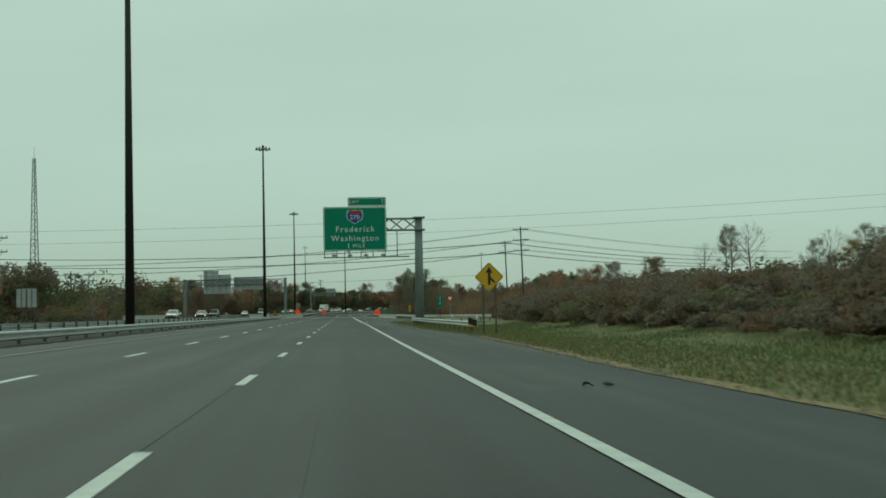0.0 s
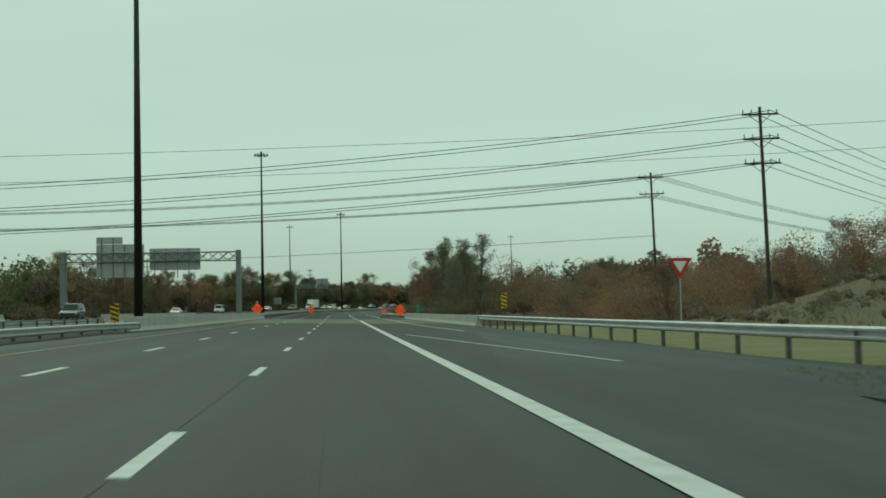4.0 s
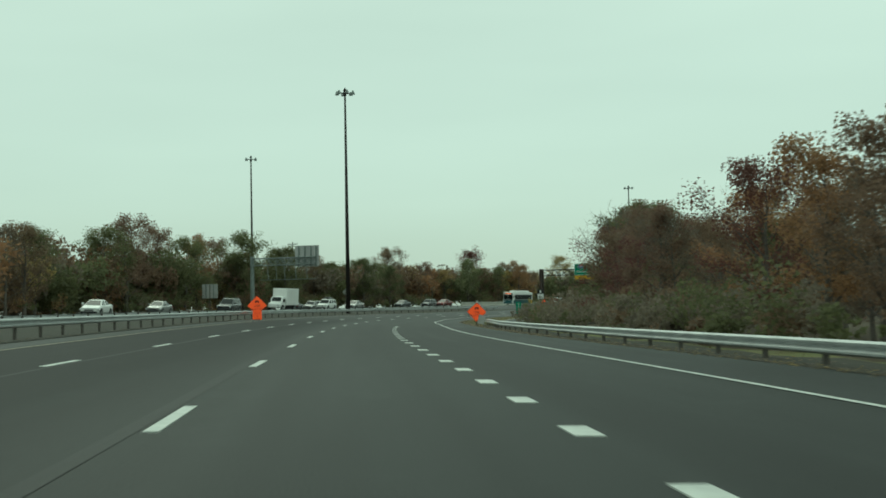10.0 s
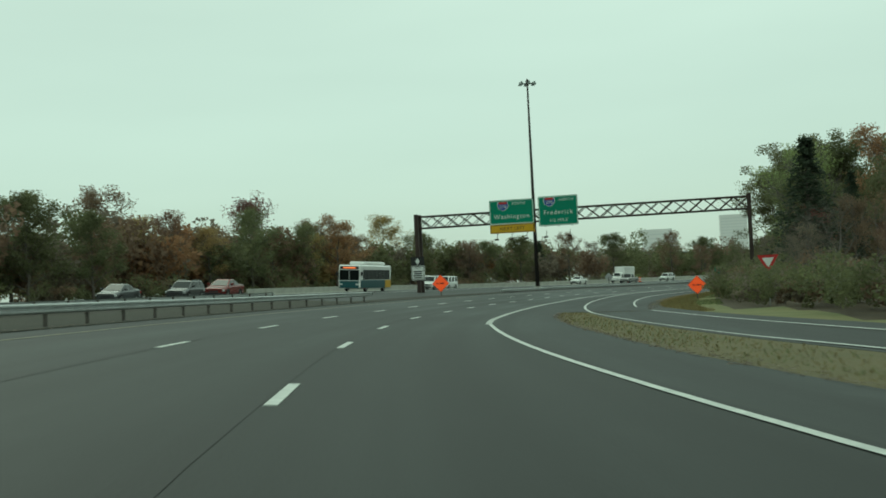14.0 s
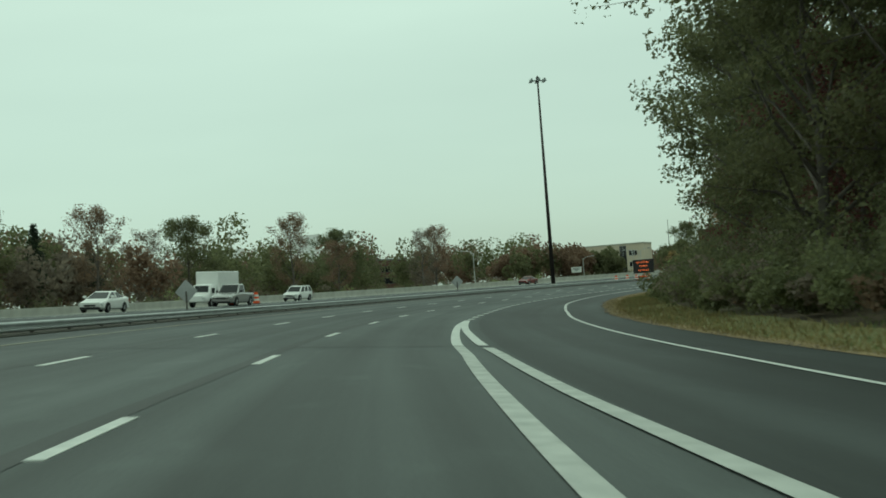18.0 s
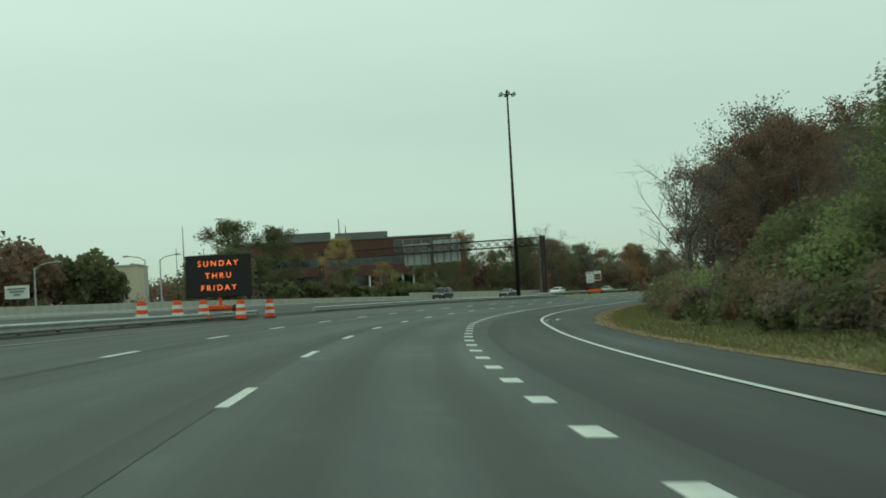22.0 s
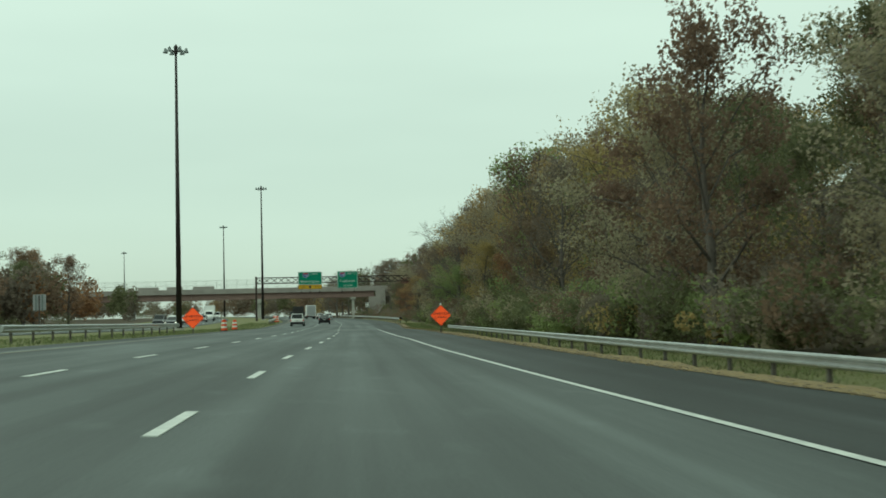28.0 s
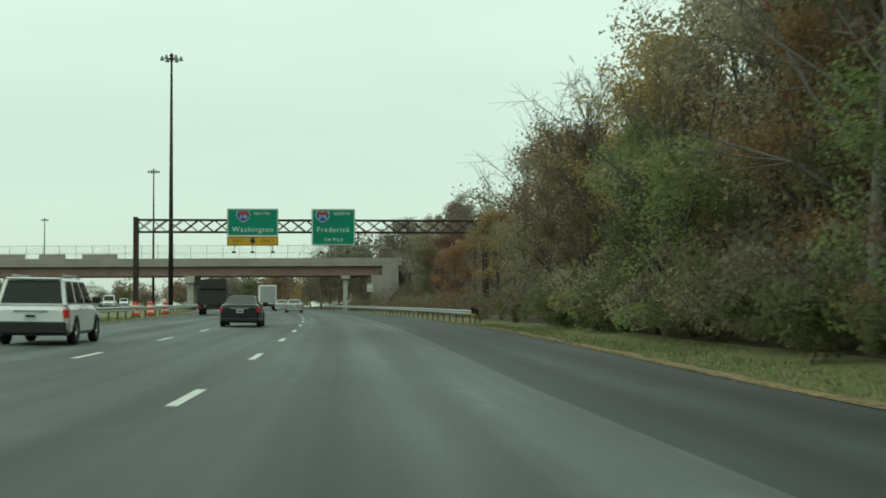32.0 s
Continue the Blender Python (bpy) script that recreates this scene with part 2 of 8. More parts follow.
M_SIGN_B = material("sign_black", (0.012, 0.012, 0.012), (0.02, 0.02, 0.02), rough=0.5, bump=0.0)
# emission added to brighten the orange sheeting, which is no lamp
M_SIGN_O = material("sign_orange_fluorescent", (1.0, 0.105, 0.026), (0.94, 0.09, 0.022), rough=0.5, scale=1.5, fine=12, bump=0.05, emit=0.24)
M_SIGN_BL = material("shield_blue", (0.02, 0.07, 0.28), (0.018, 0.06, 0.24), rough=0.45, bump=0.0)
M_SIGN_R = material("shield_red", (0.45, 0.02, 0.02), (0.40, 0.018, 0.018), rough=0.45, bump=0.0)
M_GRASS = material("verge_grass", (0.095, 0.125, 0.045), (0.21, 0.18, 0.085), rough=0.95, scale=0.45, fine=7, bump=0.9, contrast=0.75)
M_STRAW = material("dead_grass", (0.30, 0.225, 0.115), (0.19, 0.145, 0.075), rough=0.95, scale=0.9, fine=14, bump=0.8, contrast=0.75)
M_ISLE = material("island_grass", (0.150, 0.122, 0.062), (0.092, 0.092, 0.044), rough=0.95, scale=0.35, fine=10, bump=0.8, contrast=0.8)
M_MOUND = material("dry_mound_grass", (0.150, 0.118, 0.066), (0.085, 0.074, 0.042), rough=0.95, scale=0.14, fine=5, bump=0.8, contrast=0.8)
M_LITTER = material("leaf_litter", (0.085, 0.062, 0.036), (0.042, 0.034, 0.022), rough=0.95, scale=0.5, fine=9, bump=0.6, contrast=0.7)
M_BARK = material("bark", (0.15, 0.132, 0.115), (0.09, 0.079, 0.07), rough=0.95, scale=5, fine=30, bump=0.4)
M_CABLE = material("cable_black", (0.02, 0.02, 0.022), rough=0.6, bump=0.0)
M_WOODPOLE = material("utility_pole_wood", (0.075, 0.06, 0.05), (0.045, 0.037, 0.032), rough=0.9, scale=4, fine=40)

# ---- the road's axis: curvature along its length, then place by distance s and offset u (right positive) ----
K_S = [-400, -1, 0, 350, 410, 470, 545, 612, 680, 760, 845, 925, 1005, 1115, 1240, 1300, 2100]
K_V = [0, 0, -0.6, 0.0, -0.4, -127.3, -312.7, -250.6, -105.0, -297.0, -255.2, -201.0, -248.8, -1.4, 0, 63, 63]
F = 0.985
AS = np.arange(-400, 2100.1, 0.5)
_k = np.interp(AS, K_S, np.array(K_V) * 1e-5)
_d = (_k[1:] + _k[:-1]) / 4
ATH = np.concatenate([[0], np.cumsum(_d)])
ATH -= np.interp(0, AS, ATH)
AX = np.concatenate([[0], np.cumsum(-(np.sin(ATH[1:]) + np.sin(ATH[:-1])) / 4)])
AY = np.concatenate([[0], np.cumsum((np.cos(ATH[1:]) + np.cos(ATH[:-1])) / 4)])
AX -= np.interp(0, AS, AX)
AY -= np.interp(0, AS, AY)
BANK_S = [-400, 300, 340, 415, 455, 500, 580, 610, 655, 725, 800, 915, 990, 1030, 1060, 1130, 1165, 1245, 2100]
BANK_D = [1.2, 1.2, 1.2, 1.4, 1.9, 2.5, 3.0, 3.2, 3.8, 4.0, 3.2, 3.15, 3.5, 3.0, 2.4, 1.7, 1.4, 0.9, 0.9]


def smooth(x, a, b):
    t = np.clip((x - a) / (b - a), 0, 1)
    return t * t * (3 - 2 * t)


def road_z(s, u):
    """Height of the banked carriageway plane."""
    s, u = np.asarray(s, float), np.asarray(u, float)
    b = np.tan(np.radians(np.interp(s, BANK_S, BANK_D)))
    return F * (-b * np.clip(u, -26, 9) + 0.008 * np.clip(s - 1255, 0, 400))


def land_z(s, u):
    """Height of the land beside the road."""
    s, u = np.asarray(s, float), np.asarray(u, float)
    z = road_z(s, u) - 0.07
    # brush bank beside the first straight, then the grassy mound behind the ramp
    z = z + smooth(u, 12, 26) * 2.2 * (1 - smooth(s, 110, 160))
    z = z + smooth(u, 24, 58) * 6.5 * smooth(s, 150, 205) * (1 - smooth(s, 270, 330))
    # low ground round the underpass
    z = z - smooth(u, 9.8, 16) * 4.0 * smooth(s, 246, 256) * (1 - smooth(s, 300, 322)) - smooth(-u, 42, 48) * 4.0 * smooth(s, 246, 256) * (1 - smooth(s, 300, 322))
    # the verge falls away from the shoulder
    z = z - 0.28 * smooth(u, 5.8, 8.6) * smooth(s, 1000, 1040) - 0.18 * smooth(u, 7.0, 9.0) * smooth(s, 315, 330) * (1 - smooth(s, 480, 520))
    # wooded hillside inside the bend
    z = z + smooth(u, 11, 95) * 24.0 * smooth(s, 830, 1000) * (1 - smooth(s, 1500, 1640))
    # fill behind the abutment of the overpass
    z = z + smooth(u, 18, 25) * 7.5 * smooth(s, 1467, 1474) * (1 - smooth(s, 1488, 1496))
    z = z + smooth(u, 12, 60) * 6.0 * smooth(s, 640, 740) * (1 - smooth(s, 830, 960))
    z = z - smooth(-u, 44, 70) * 1.5 * (1 - smooth(s, 640, 720))
    return z


def xy(s, u):
    th = np.interp(s, AS, ATH)
    return F * (np.interp(s, AS, AX) + np.cos(th) * u), F * (np.interp(s, AS, AY) + np.sin(th) * u)


def at(s, u, dz=0.0, turn=0.0, bank=False, land=False):
    """Pose at (s, u): y along the road, x to its right; turn in degrees to the left."""
    x, y = xy(s, u)
    z = float(land_z(s, u) if land else road_z(s, u)) + dz
    m = Matrix.Translation((float(x), float(y), z)) @ Matrix.Rotation(float(np.interp(s, AS, ATH)) + radians(turn), 4, "Z")
    if bank:
        m = m @ Matrix.Rotation(radians(float(np.interp(s, BANK_S, BANK_D))), 4, "Y")
        g = float(road_z(s + 1, u) - road_z(s - 1, u)) / 2
        m = m @ Matrix.Rotation(math.atan(g), 4, "X")
    return m


# ---- mesh helpers ----
def mesh_of(name, verts, faces, mats=(), smooth_shade=False, uvs=None):
    me = bpy.data.meshes.new(name)
    me.from_pydata([tuple(v) for v in verts], [], faces)
    for mt in mats:
        me.materials.append(mt)
    if uvs is not None:
        lay = me.uv_layers.new(name="UVMap")
        idx = np.empty(len(me.loops), dtype=np.int32)
        me.loops.foreach_get("vertex_index", idx)
        lay.data.foreach_set("uv", np.asarray(uvs, dtype=np.float32)[idx].ravel())
    if smooth_shade:
        me.polygons.foreach_set("use_smooth", [True] * len(me.polygons))
    me.update()
    return me


def bm_mesh(name, bm, mt, smooth_shade=False):
    me = bpy.data.meshes.new(name)
    bmesh.ops.recalc_face_normals(bm, faces=bm.faces)
    bm.to_mesh(me)
    bm.free()
    for q in (mt if isinstance(mt, (list, tuple)) else [mt]):
        me.materials.append(q)
    if smooth_shade:
        me.polygons.foreach_set("use_smooth", [True] * len(me.polygons))
    return me


def part(name, bm, mt, parent, label="", smooth_shade=False):
    """Link a bmesh (or a mesh) as one mesh object under a thing or part."""
    me = bm if isinstance(bm, bpy.types.Mesh) else bm_mesh(name, bm, mt, smooth_shade)
    ob = new(name, me)
    ob.parent = parent
    if label:
        ob["label"] = label
    return ob


def thing(name, m, label, category, group="", kind=""):
    ob = new(name)
    ob.empty_display_size = 0.2
    ob.matrix_world = m
    return tagged(ob, label, category, group, kind)


def box(bm, x0, x1, y0, y1, z0, z1, bevel=0.0):
    r = bmesh.ops.create_cube(bm, size=1, matrix=Matrix.Translation(((x0 + x1) / 2, (y0 + y1) / 2, (z0 + z1) / 2)) @ Matrix.Diagonal((x1 - x0, y1 - y0, z1 - z0, 1)))
    if bevel:
        es = list({e for v in r["verts"] for e in v.link_edges})
        bmesh.ops.bevel(bm, geom=es, offset=bevel, segments=1, affect="EDGES")
    return bm


def rod(bm, a, b, r1, r2=None, seg=8):
    a, b = Vector(a), Vector(b)
    d = b - a
    m = Matrix.Translation((a + b) / 2) @ d.to_track_quat("Z", "Y").to_matrix().to_4x4()
    bmesh.ops.create_cone(bm, cap_ends=True, segments=seg, radius1=r1, radius2=r1 if r2 is None else r2, depth=d.length, matrix=m)
    return bm


def prism(bm, pts, y0, y1):
    """Polygon in the xz plane extruded along y."""
    a = [bm.verts.new((x, y0, z)) for x, z in pts]
    b = [bm.verts.new((x, y1, z)) for x, z in pts]
    n = len(pts)
    for i in range(n):
        bm.faces.new((a[i], a[(i + 1) % n], b[(i + 1) % n], b[i]))
    bm.faces.new(a[::-1])
    bm.faces.new(b)
    return bm


def words(name, text, size, mt, parent, x, z, y=-0.02, align="CENTER", stretch=1.0, tilt=0.0, bold=0.0):
    """Lettering as a mesh, facing -y."""
    cu = bpy.data.curves.new(name, "FONT")
    cu.body, cu.size, cu.align_x, cu.align_y, cu.extrude = text, size * 0.92, align, "CENTER", 0.002
    cu.space_character, cu.offset = stretch * 1.12, bold * size
    tmp = bpy.data.objects.new(name, cu)
    scene.collection.objects.link(tmp)
    bpy.context.view_layer.update()
    me = bpy.data.meshes.new_from_object(tmp.evaluated_get(bpy.context.evaluated_depsgraph_get()))
    bpy.data.objects.remove(tmp)
    me.materials.clear()
    me.materials.append(mt)
    ob = part(name, me, mt, parent)
    ob.matrix_basis = Matrix.Translation((x, y, z)) @ Matrix.Rotation(radians(90), 4, "X") @ Matrix.Rotation(radians(tilt), 4, "Z")
    return ob


def strip(name, s0, s1, u0, u1, mt, dz, step=3.0, parent=None, cols=1):
    """A ribbon that follows the road between offsets u0(s) and u1(s)."""
    n = max(2, int((s1 - s0) / step) + 1)
    vs, us, fs = [], [], []
    S = np.linspace(s0, s1, n)
    for i, s in enumerate(S):
        a = u0(s) if callable(u0) else u0
        b = u1(s) if callable(u1) else u1
        for j in range(cols + 1):
            u = a + (b - a) * j / cols
            x, y = xy(s, u)
            vs.append((float(x), float(y), float(road_z(s, u)) + dz))
            us.append((s / 10, u / 10))
    w = cols + 1
    for i in range(n - 1):
        for j in range(cols):
            fs.append((i * w + j, i * w + j + 1, (i + 1) * w + j + 1, (i + 1) * w + j))
    if parent is None:
        # the sheet's sides go down into the ground
        for c, flip in ((0, False), (cols, True)):
            k = len(vs)
            for i in range(n):
                x, y, z = vs[i * w + c]
                vs.append((x, y, z - 0.22))
                us.append(us[i * w + c])
            for i in range(n - 1):
                q = (i * w + c, (i + 1) * w + c, k + i + 1, k + i)
                fs.append(q[::-1] if flip else q)
    ob = new(name, mesh_of(name, vs, fs, [mt], uvs=us))
    ob.parent = parent
    return ob


def lerp(table):
    a, b = [p[0] for p in table], [p[1] for p in table]
    return lambda s: float(np.interp(s, a, b))


# ---- ground ----
def build_ground():
    S = np.concatenate([np.arange(-300, -20, 20), np.arange(-20, 1500, 5), np.arange(1500, 2060, 20)])
    U = np.array([-900, -500, -300, -200, -140, -100, -80, -65, -55, -48, -44, -42, -40, -36, -30, -24, -18, -14, -11, -8, -4, 0, 3, 5, 6.5, 8, 9, 10, 11, 12.5, 14, 16, 18, 20, 23, 27, 32, 38, 45, 55, 70, 90, 120, 150])
    vs, fs = [], []
    gs, gu = np.meshgrid(S, U, indexing="ij")
    gx, gy = xy(gs, gu)
    gz = land_z(gs, gu) - 0.02
    bumpy = smooth(gu, 9, 16) + smooth(-gu, 43, 54)
    for i in range(len(S)):
        for j in range(len(U)):
            z = gz[i, j] + bumpy[i, j] * 0.35 * noise.noise((gx[i, j] * 0.12, gy[i, j] * 0.12, 0))
            vs.append((gx[i, j], gy[i, j], z))
    w = len(U)
    for i in range(len(S) - 1):
        for j in range(w - 1):
            fs.append((i * w + j, i * w + j + 1, (i + 1) * w + j + 1, (i + 1) * w + j))
    b = len(vs)
    # the land goes on to the horizon a little lower
    rings = [(-4500, -4500), (4500, -4500), (4500, 4500), (-4500, 4500)]
    vs += [(x, y, -4.5) for x, y in rings]
    fs.append((b, b + 1, b + 2, b + 3))
    me = mesh_of("ground", vs, fs, [M_GRASS, M_LITTER, M_MOUND], True)
    wooded = lerp([(-300, 15), (125, 15), (150, 26), (160, 60), (258, 60), (262, 22), (325, 14), (520, 14), (575, 16), (620, 14), (700, 12.5), (800, 12.5), (1500, 13), (1700, 13)])
    idx = []
    for i in range(len(S) - 1):
        for j in range(w - 1):
            idx.append(2 if 140 < S[i] < 262 and U[j] >= 20 else 1 if U[j] >= wooded(S[i]) or U[j] < -45 else 0)
    idx.append(1)
    me.polygons.foreach_set("material_index", idx)
    g = new("ground", me)
    tagged(g, "grass verges with dry patches rolling away from the highway", "ground", kind="structure")


build_ground()

# ---- carriageway, shoulders, bridge deck ----
RIGHT_EDGE = lerp([(-60, 5.7), (26, 5.5), (41, 5.9), (60, 6.2), (75, 5.6), (90, 5.0), (141, 5.2), (163, 6.3), (176, 9.0), (190, 9.9), (238, 9.5), (322, 8.8), (380, 9.3), (480, 9.4), (505, 8.8), (524, 7.3), (548, 6.5), (563, 5.75), (571, 5.5), (580, 5.25), (596, 4.6), (603, 4.4), (613, 4.5), (624, 9.5), (660, 9.0), (701, 8.7), (760, 8.3), (773, 8.5), (846, 7.8), (911, 7.1), (941, 8.0), (992, 9.1), (1015, 9.6), (1044, 9.0), (1118, 7.0), (1138, 6.8), (1161, 6.6), (1190, 6.7), (1214, 6.5), (1232, 5.4), (1250, 6.0), (1294, 7.0), (1700, 7.0)])
LANE_R = lerp([(-60, 2.3), (165, 2.3), (205, 6.2), (500, 6.0), (568, 3.2), (595, 2.1), (675, 2.3), (694, 6.0), (905, 4.9), (1000, 5.6), (1111, 3.4), (1213, 2.4), (1700, 2.4)])
MED_L = lerp([(-60, -10.2), (205, -10.2), (212, -9.4), (300, -9.4), (340, -9.6), (415, -10.4), (540, -11.6), (640, -10.8), (930, -11.8), (1500, -13)])
ROAD_R = lerp([(-60, 2.3), (165, 2.3), (205, 6.2), (500, 6.0), (568, 3.2), (595, 2.1), (675, 2.3), (690, 2.35), (996, 2.35), (1008, 5.44), (1111, 3.4), (1213, 2.4), (1700, 2.4)])
road = strip("road", -60, 1700, lambda s: MED_L(s) + 1.4, lambda s: min(ROAD_R(s), RIGHT_EDGE(s) - 0.3), M_ASPH, 0.0, cols=3)
tagged(road, "worn dark grey asphalt carriageway with darker wheel tracks", "road", kind="structure")
sh = strip("shoulder_right", -60, 1700, lambda s: min(LANE_R(s), RIGHT_EDGE(s) - 0.3), RIGHT_EDGE, M_ASPH2, -0.004, cols=2)
tagged(sh, "dark patched asphalt shoulder beside the grass verge", "road shoulder", kind="structure")
sl = strip("shoulder_left", -60, 1700, MED_L, lambda s: MED_L(s) + 1.4, M_ASPH2, -0.004)
tagged(sl, "narrow dark asphalt shoulder along the median barrier", "road shoulder", kind="structure")
OPP_IN = lerp([(-300, -18.0), (560, -18.2), (700, -20.2), (1000, -23.2), (1400, -25.0), (1700, -26)])
opp = strip("road_opposite", -300, 1700, -40.0, lambda s: OPP_IN(s), M_ASPH, -0.02, cols=5, step=5)
tagged(opp, "grey asphalt carriageway for the oncoming traffic", "road", kind="structure")
dk = strip("bridge_deck", 253, 303, -9.4, lambda s: RIGHT_EDGE(s), M_DECK, 0.006, cols=3)
tagged(dk, "pale worn concrete bridge deck with a joint at either end", "bridge deck", kind="structure")
dk2 = strip("bridge_deck_opposite", 253, 303, -40.0, -17.8, M_DECK, 0.004, cols=2)
tagged(dk2, "pale concrete bridge deck of the oncoming carriageway", "bridge deck", kind="structure")
M_JOINT = material("joint_dark", (0.03, 0.03, 0.03), rough=0.8)
for js in (252.9, 302.7):
    j = strip("expansion_joint", js, js + 0.35, -9.4, RIGHT_EDGE(js), M_JOINT, 0.011, step=0.35, cols=2)
    tagged(j, "dark sealed expansion joint across the bridge deck", "expansion joint", kind="structure")
# ramps: the on-ramp from the right before the bridge and the second one inside the bend
r1 = strip("ramp_road", 90, 205, lerp([(90, 14), (125, 11), (150, 7.6), (170, 6.2), (190, 4.5), (205, 3.0)]), lerp([(90, 20), (125, 18), (150, 14), (165, 11.2), (178, 9.9), (205, 9.7)]), M_ASPH2, -0.012, cols=2)
tagged(r1, "dark asphalt slip road joining from the side", "slip road", kind="structure")
RAMP_L = lerp([(500, 13.5), (534, 10.9), (551, 10.3), (573, 9.2), (590, 7.8), (602, 6.8), (626, 5.2), (690, 2.3)])
RAMP_R = lerp([(500, 19.4), (547, 16.0), (588, 13.8), (610, 12.0), (634, 10.2), (690, 8.6)])
r2 = strip("ramp_road_second", 500, 690, RAMP_L, RAMP_R, M_ASPH2, -0.012, cols=2)
tagged(r2, "dark asphalt slip road joining inside the bend", "slip road", kind="structure")

isle = strip("traffic_island", 508, 616, lambda s: RIGHT_EDGE(s) + 0.02, lambda s: max(RAMP_L(s) - 0.02, RIGHT_EDGE(s) + 0.05), M_ISLE, -0.02, cols=3)
tagged(isle, "dry straw-coloured grass island between the slip road and the highway", "traffic island", kind="structure")
SOIL = strip("median_soil", -60, 1052, lambda s: (OPP_IN(s) - 0.1) if s < 640 else MED_L(s) - 1.7, lambda s: MED_L(s) + 0.15, M_SOIL, 0.02, cols=2)
tagged(SOIL, "dark bare soil and leaf litter under the median rail", "soil", kind="structure")
MEDP = strip("median_paving", 640, 1062, lambda s: OPP_IN(s) - 0.2, lambda s: MED_L(s) - 1.6, M_ASPH2, 0.006, cols=3)
tagged(MEDP, "dusty asphalt median between the carriageways", "median", kind="structure")
AUX = strip("auxiliary_lane", 672, 1010, lambda s: min(ROAD_R(s), LANE_R(s)) - 0.3, lambda s: LANE_R(s) + 0.05, M_ASPH2, -0.003, cols=2)
tagged(AUX, "darker asphalt auxiliary lane on the inside of the bend", "road", kind="structure")

# ---- painted lines ----
lines = thing("lane_marking", Matrix.Identity(4), "white and yellow painted lane lines on asphalt", "lane marking", kind="structure")
DASH_L = lerp([(0, -1.52), (120, -1.46), (260, -1.42), (316, -1.54), (327, -1.55), (361, -1.75), (398, -1.7), (412, -1.71), (436, -1.42), (450, -1.3), (479, -1.01), (491, -0.88), (521, -0.98), (560, -1), (598, -1.54), (609, -1.46), (660, -1.85), (690, -2.4), (708, -2.29), (720, -2.05), (751, -1.7), (785, -1.44), (796, -1.38), (825, -1.42), (871, -1.62), (905, -2), (914, -1.99), (944, -1.92), (977, -1.72), (989, -1.76), (1017, -1.86), (1041, -2.09), (1121, -2.07), (1140, -1.79), (1154, -1.66), (1170, -1.55), (1190, -1.58), (1210, -1.8), (1225, -1.99), (1239, -2.13), (1254, -2.19), (1700, -2.4)])
LANE_W = lerp([(0, 3.65), (150, 3.65), (250, 3.4), (326, 3.23), (412, 3.91), (492, 3.81), (721, 3.46), (797, 3.81), (916, 3.91), (991, 4.04), (1166, 3.78), (1238, 3.57), (1700, 3.85)])
DASH_AT = lerp([(-4, -38.6), (0, 10.2), (3, 47.3), (6, 83.3), (9, 120.9), (11, 146.4), (17, 224.2), (18, 237.4), (19, 251.6), (20, 266.1), (21, 279.4), (22, 292.6), (23, 305.0), (24, 318.4), (27, 360.8), (33, 441.7), (36, 482.0), (39, 521.8), (42, 560.7), (45, 601.4), (46, 615.2), (53, 697.2), (54, 711.0), (55, 723.4), (57, 751.3), (60, 788.1), (63, 825.0), (67, 870.9), (70, 907.1), (73, 944.1), (76, 980.3), (79, 1017.5), (81, 1041.6), (88, 1121.9), (89, 1133.3), (92, 1168.9), (94, 1192.3), (99, 1253.9), (131, 1651.0)])
DOT_AT = lerp([(-6, 268.0), (0, 293.5), (5, 314.6), (15, 356.9), (34, 435.4), (44, 476.3), (47, 488.0)])
DOT2_AT = lerp([(0, 754.0), (8, 783.9), (19, 824.8), (29, 861.7), (40, 901.4), (50, 938.8), (61, 978.1), (68, 1003.0)])


def dash_mesh(w, l):
    bm = bmesh.new()
    box(bm, -w / 2, w / 2, -l, 0, -0.004, 0.008)
    return bm_mesh("dash", bm, M_PAINT)


M_DAMP = material("damp_asphalt", (0.019, 0.0215, 0.021), (0.015, 0.017, 0.0165), rough=0.62, scale=3, fine=40, bump=0.15)
seams = thing("paving_seam", Matrix.Identity(4), "dark sealed paving seams beside the lane lines", "road seam", kind="structure")
for nm, s0, s1, du, w in (("lane_seam", -60, 1050, -0.24, 0.28), ("lane_seam", -60, 252, 1.15, 0.16), ("lane_seam", 304, 1100, -3.75, 0.14)):
    strip(nm, s0, s1, lambda s: DASH_L(s) + du - w / 2 * (1 + 0.5 * math.sin(s / 17)), lambda s: DASH_L(s) + du + w / 2 * (1 + 0.4 * math.sin(s / 23 + 1)), M_SEAM, 0.004, step=4, parent=seams)
for k in range(20):
    bm = bmesh.new()
    bmesh.ops.create_circle(bm, cap_ends=True, segments=16, radius=0.5)
    bm.transform(at(71 + k * 1.45, 2.85, 0.016, 0, True) @ Matrix.Diagonal((0.75 + 0.12 * math.sin(k * 3), 0.9 + 0.2 * math.sin(k * 5), 1, 1)))
    part("damp_spot", bm, M_DAMP, seams)


me_dash, me_dot = dash_mesh(0.14, 3.05), dash_mesh(0.26, 0.95)


def dash(name, me, s, u):
    o = new(name, me)
    du = (u(s + 1) - u(s - 1)) / 2
    o.matrix_world = at(s, u(s), 0.004, -math.degrees(math.atan(du)), True)
    o.parent = lines


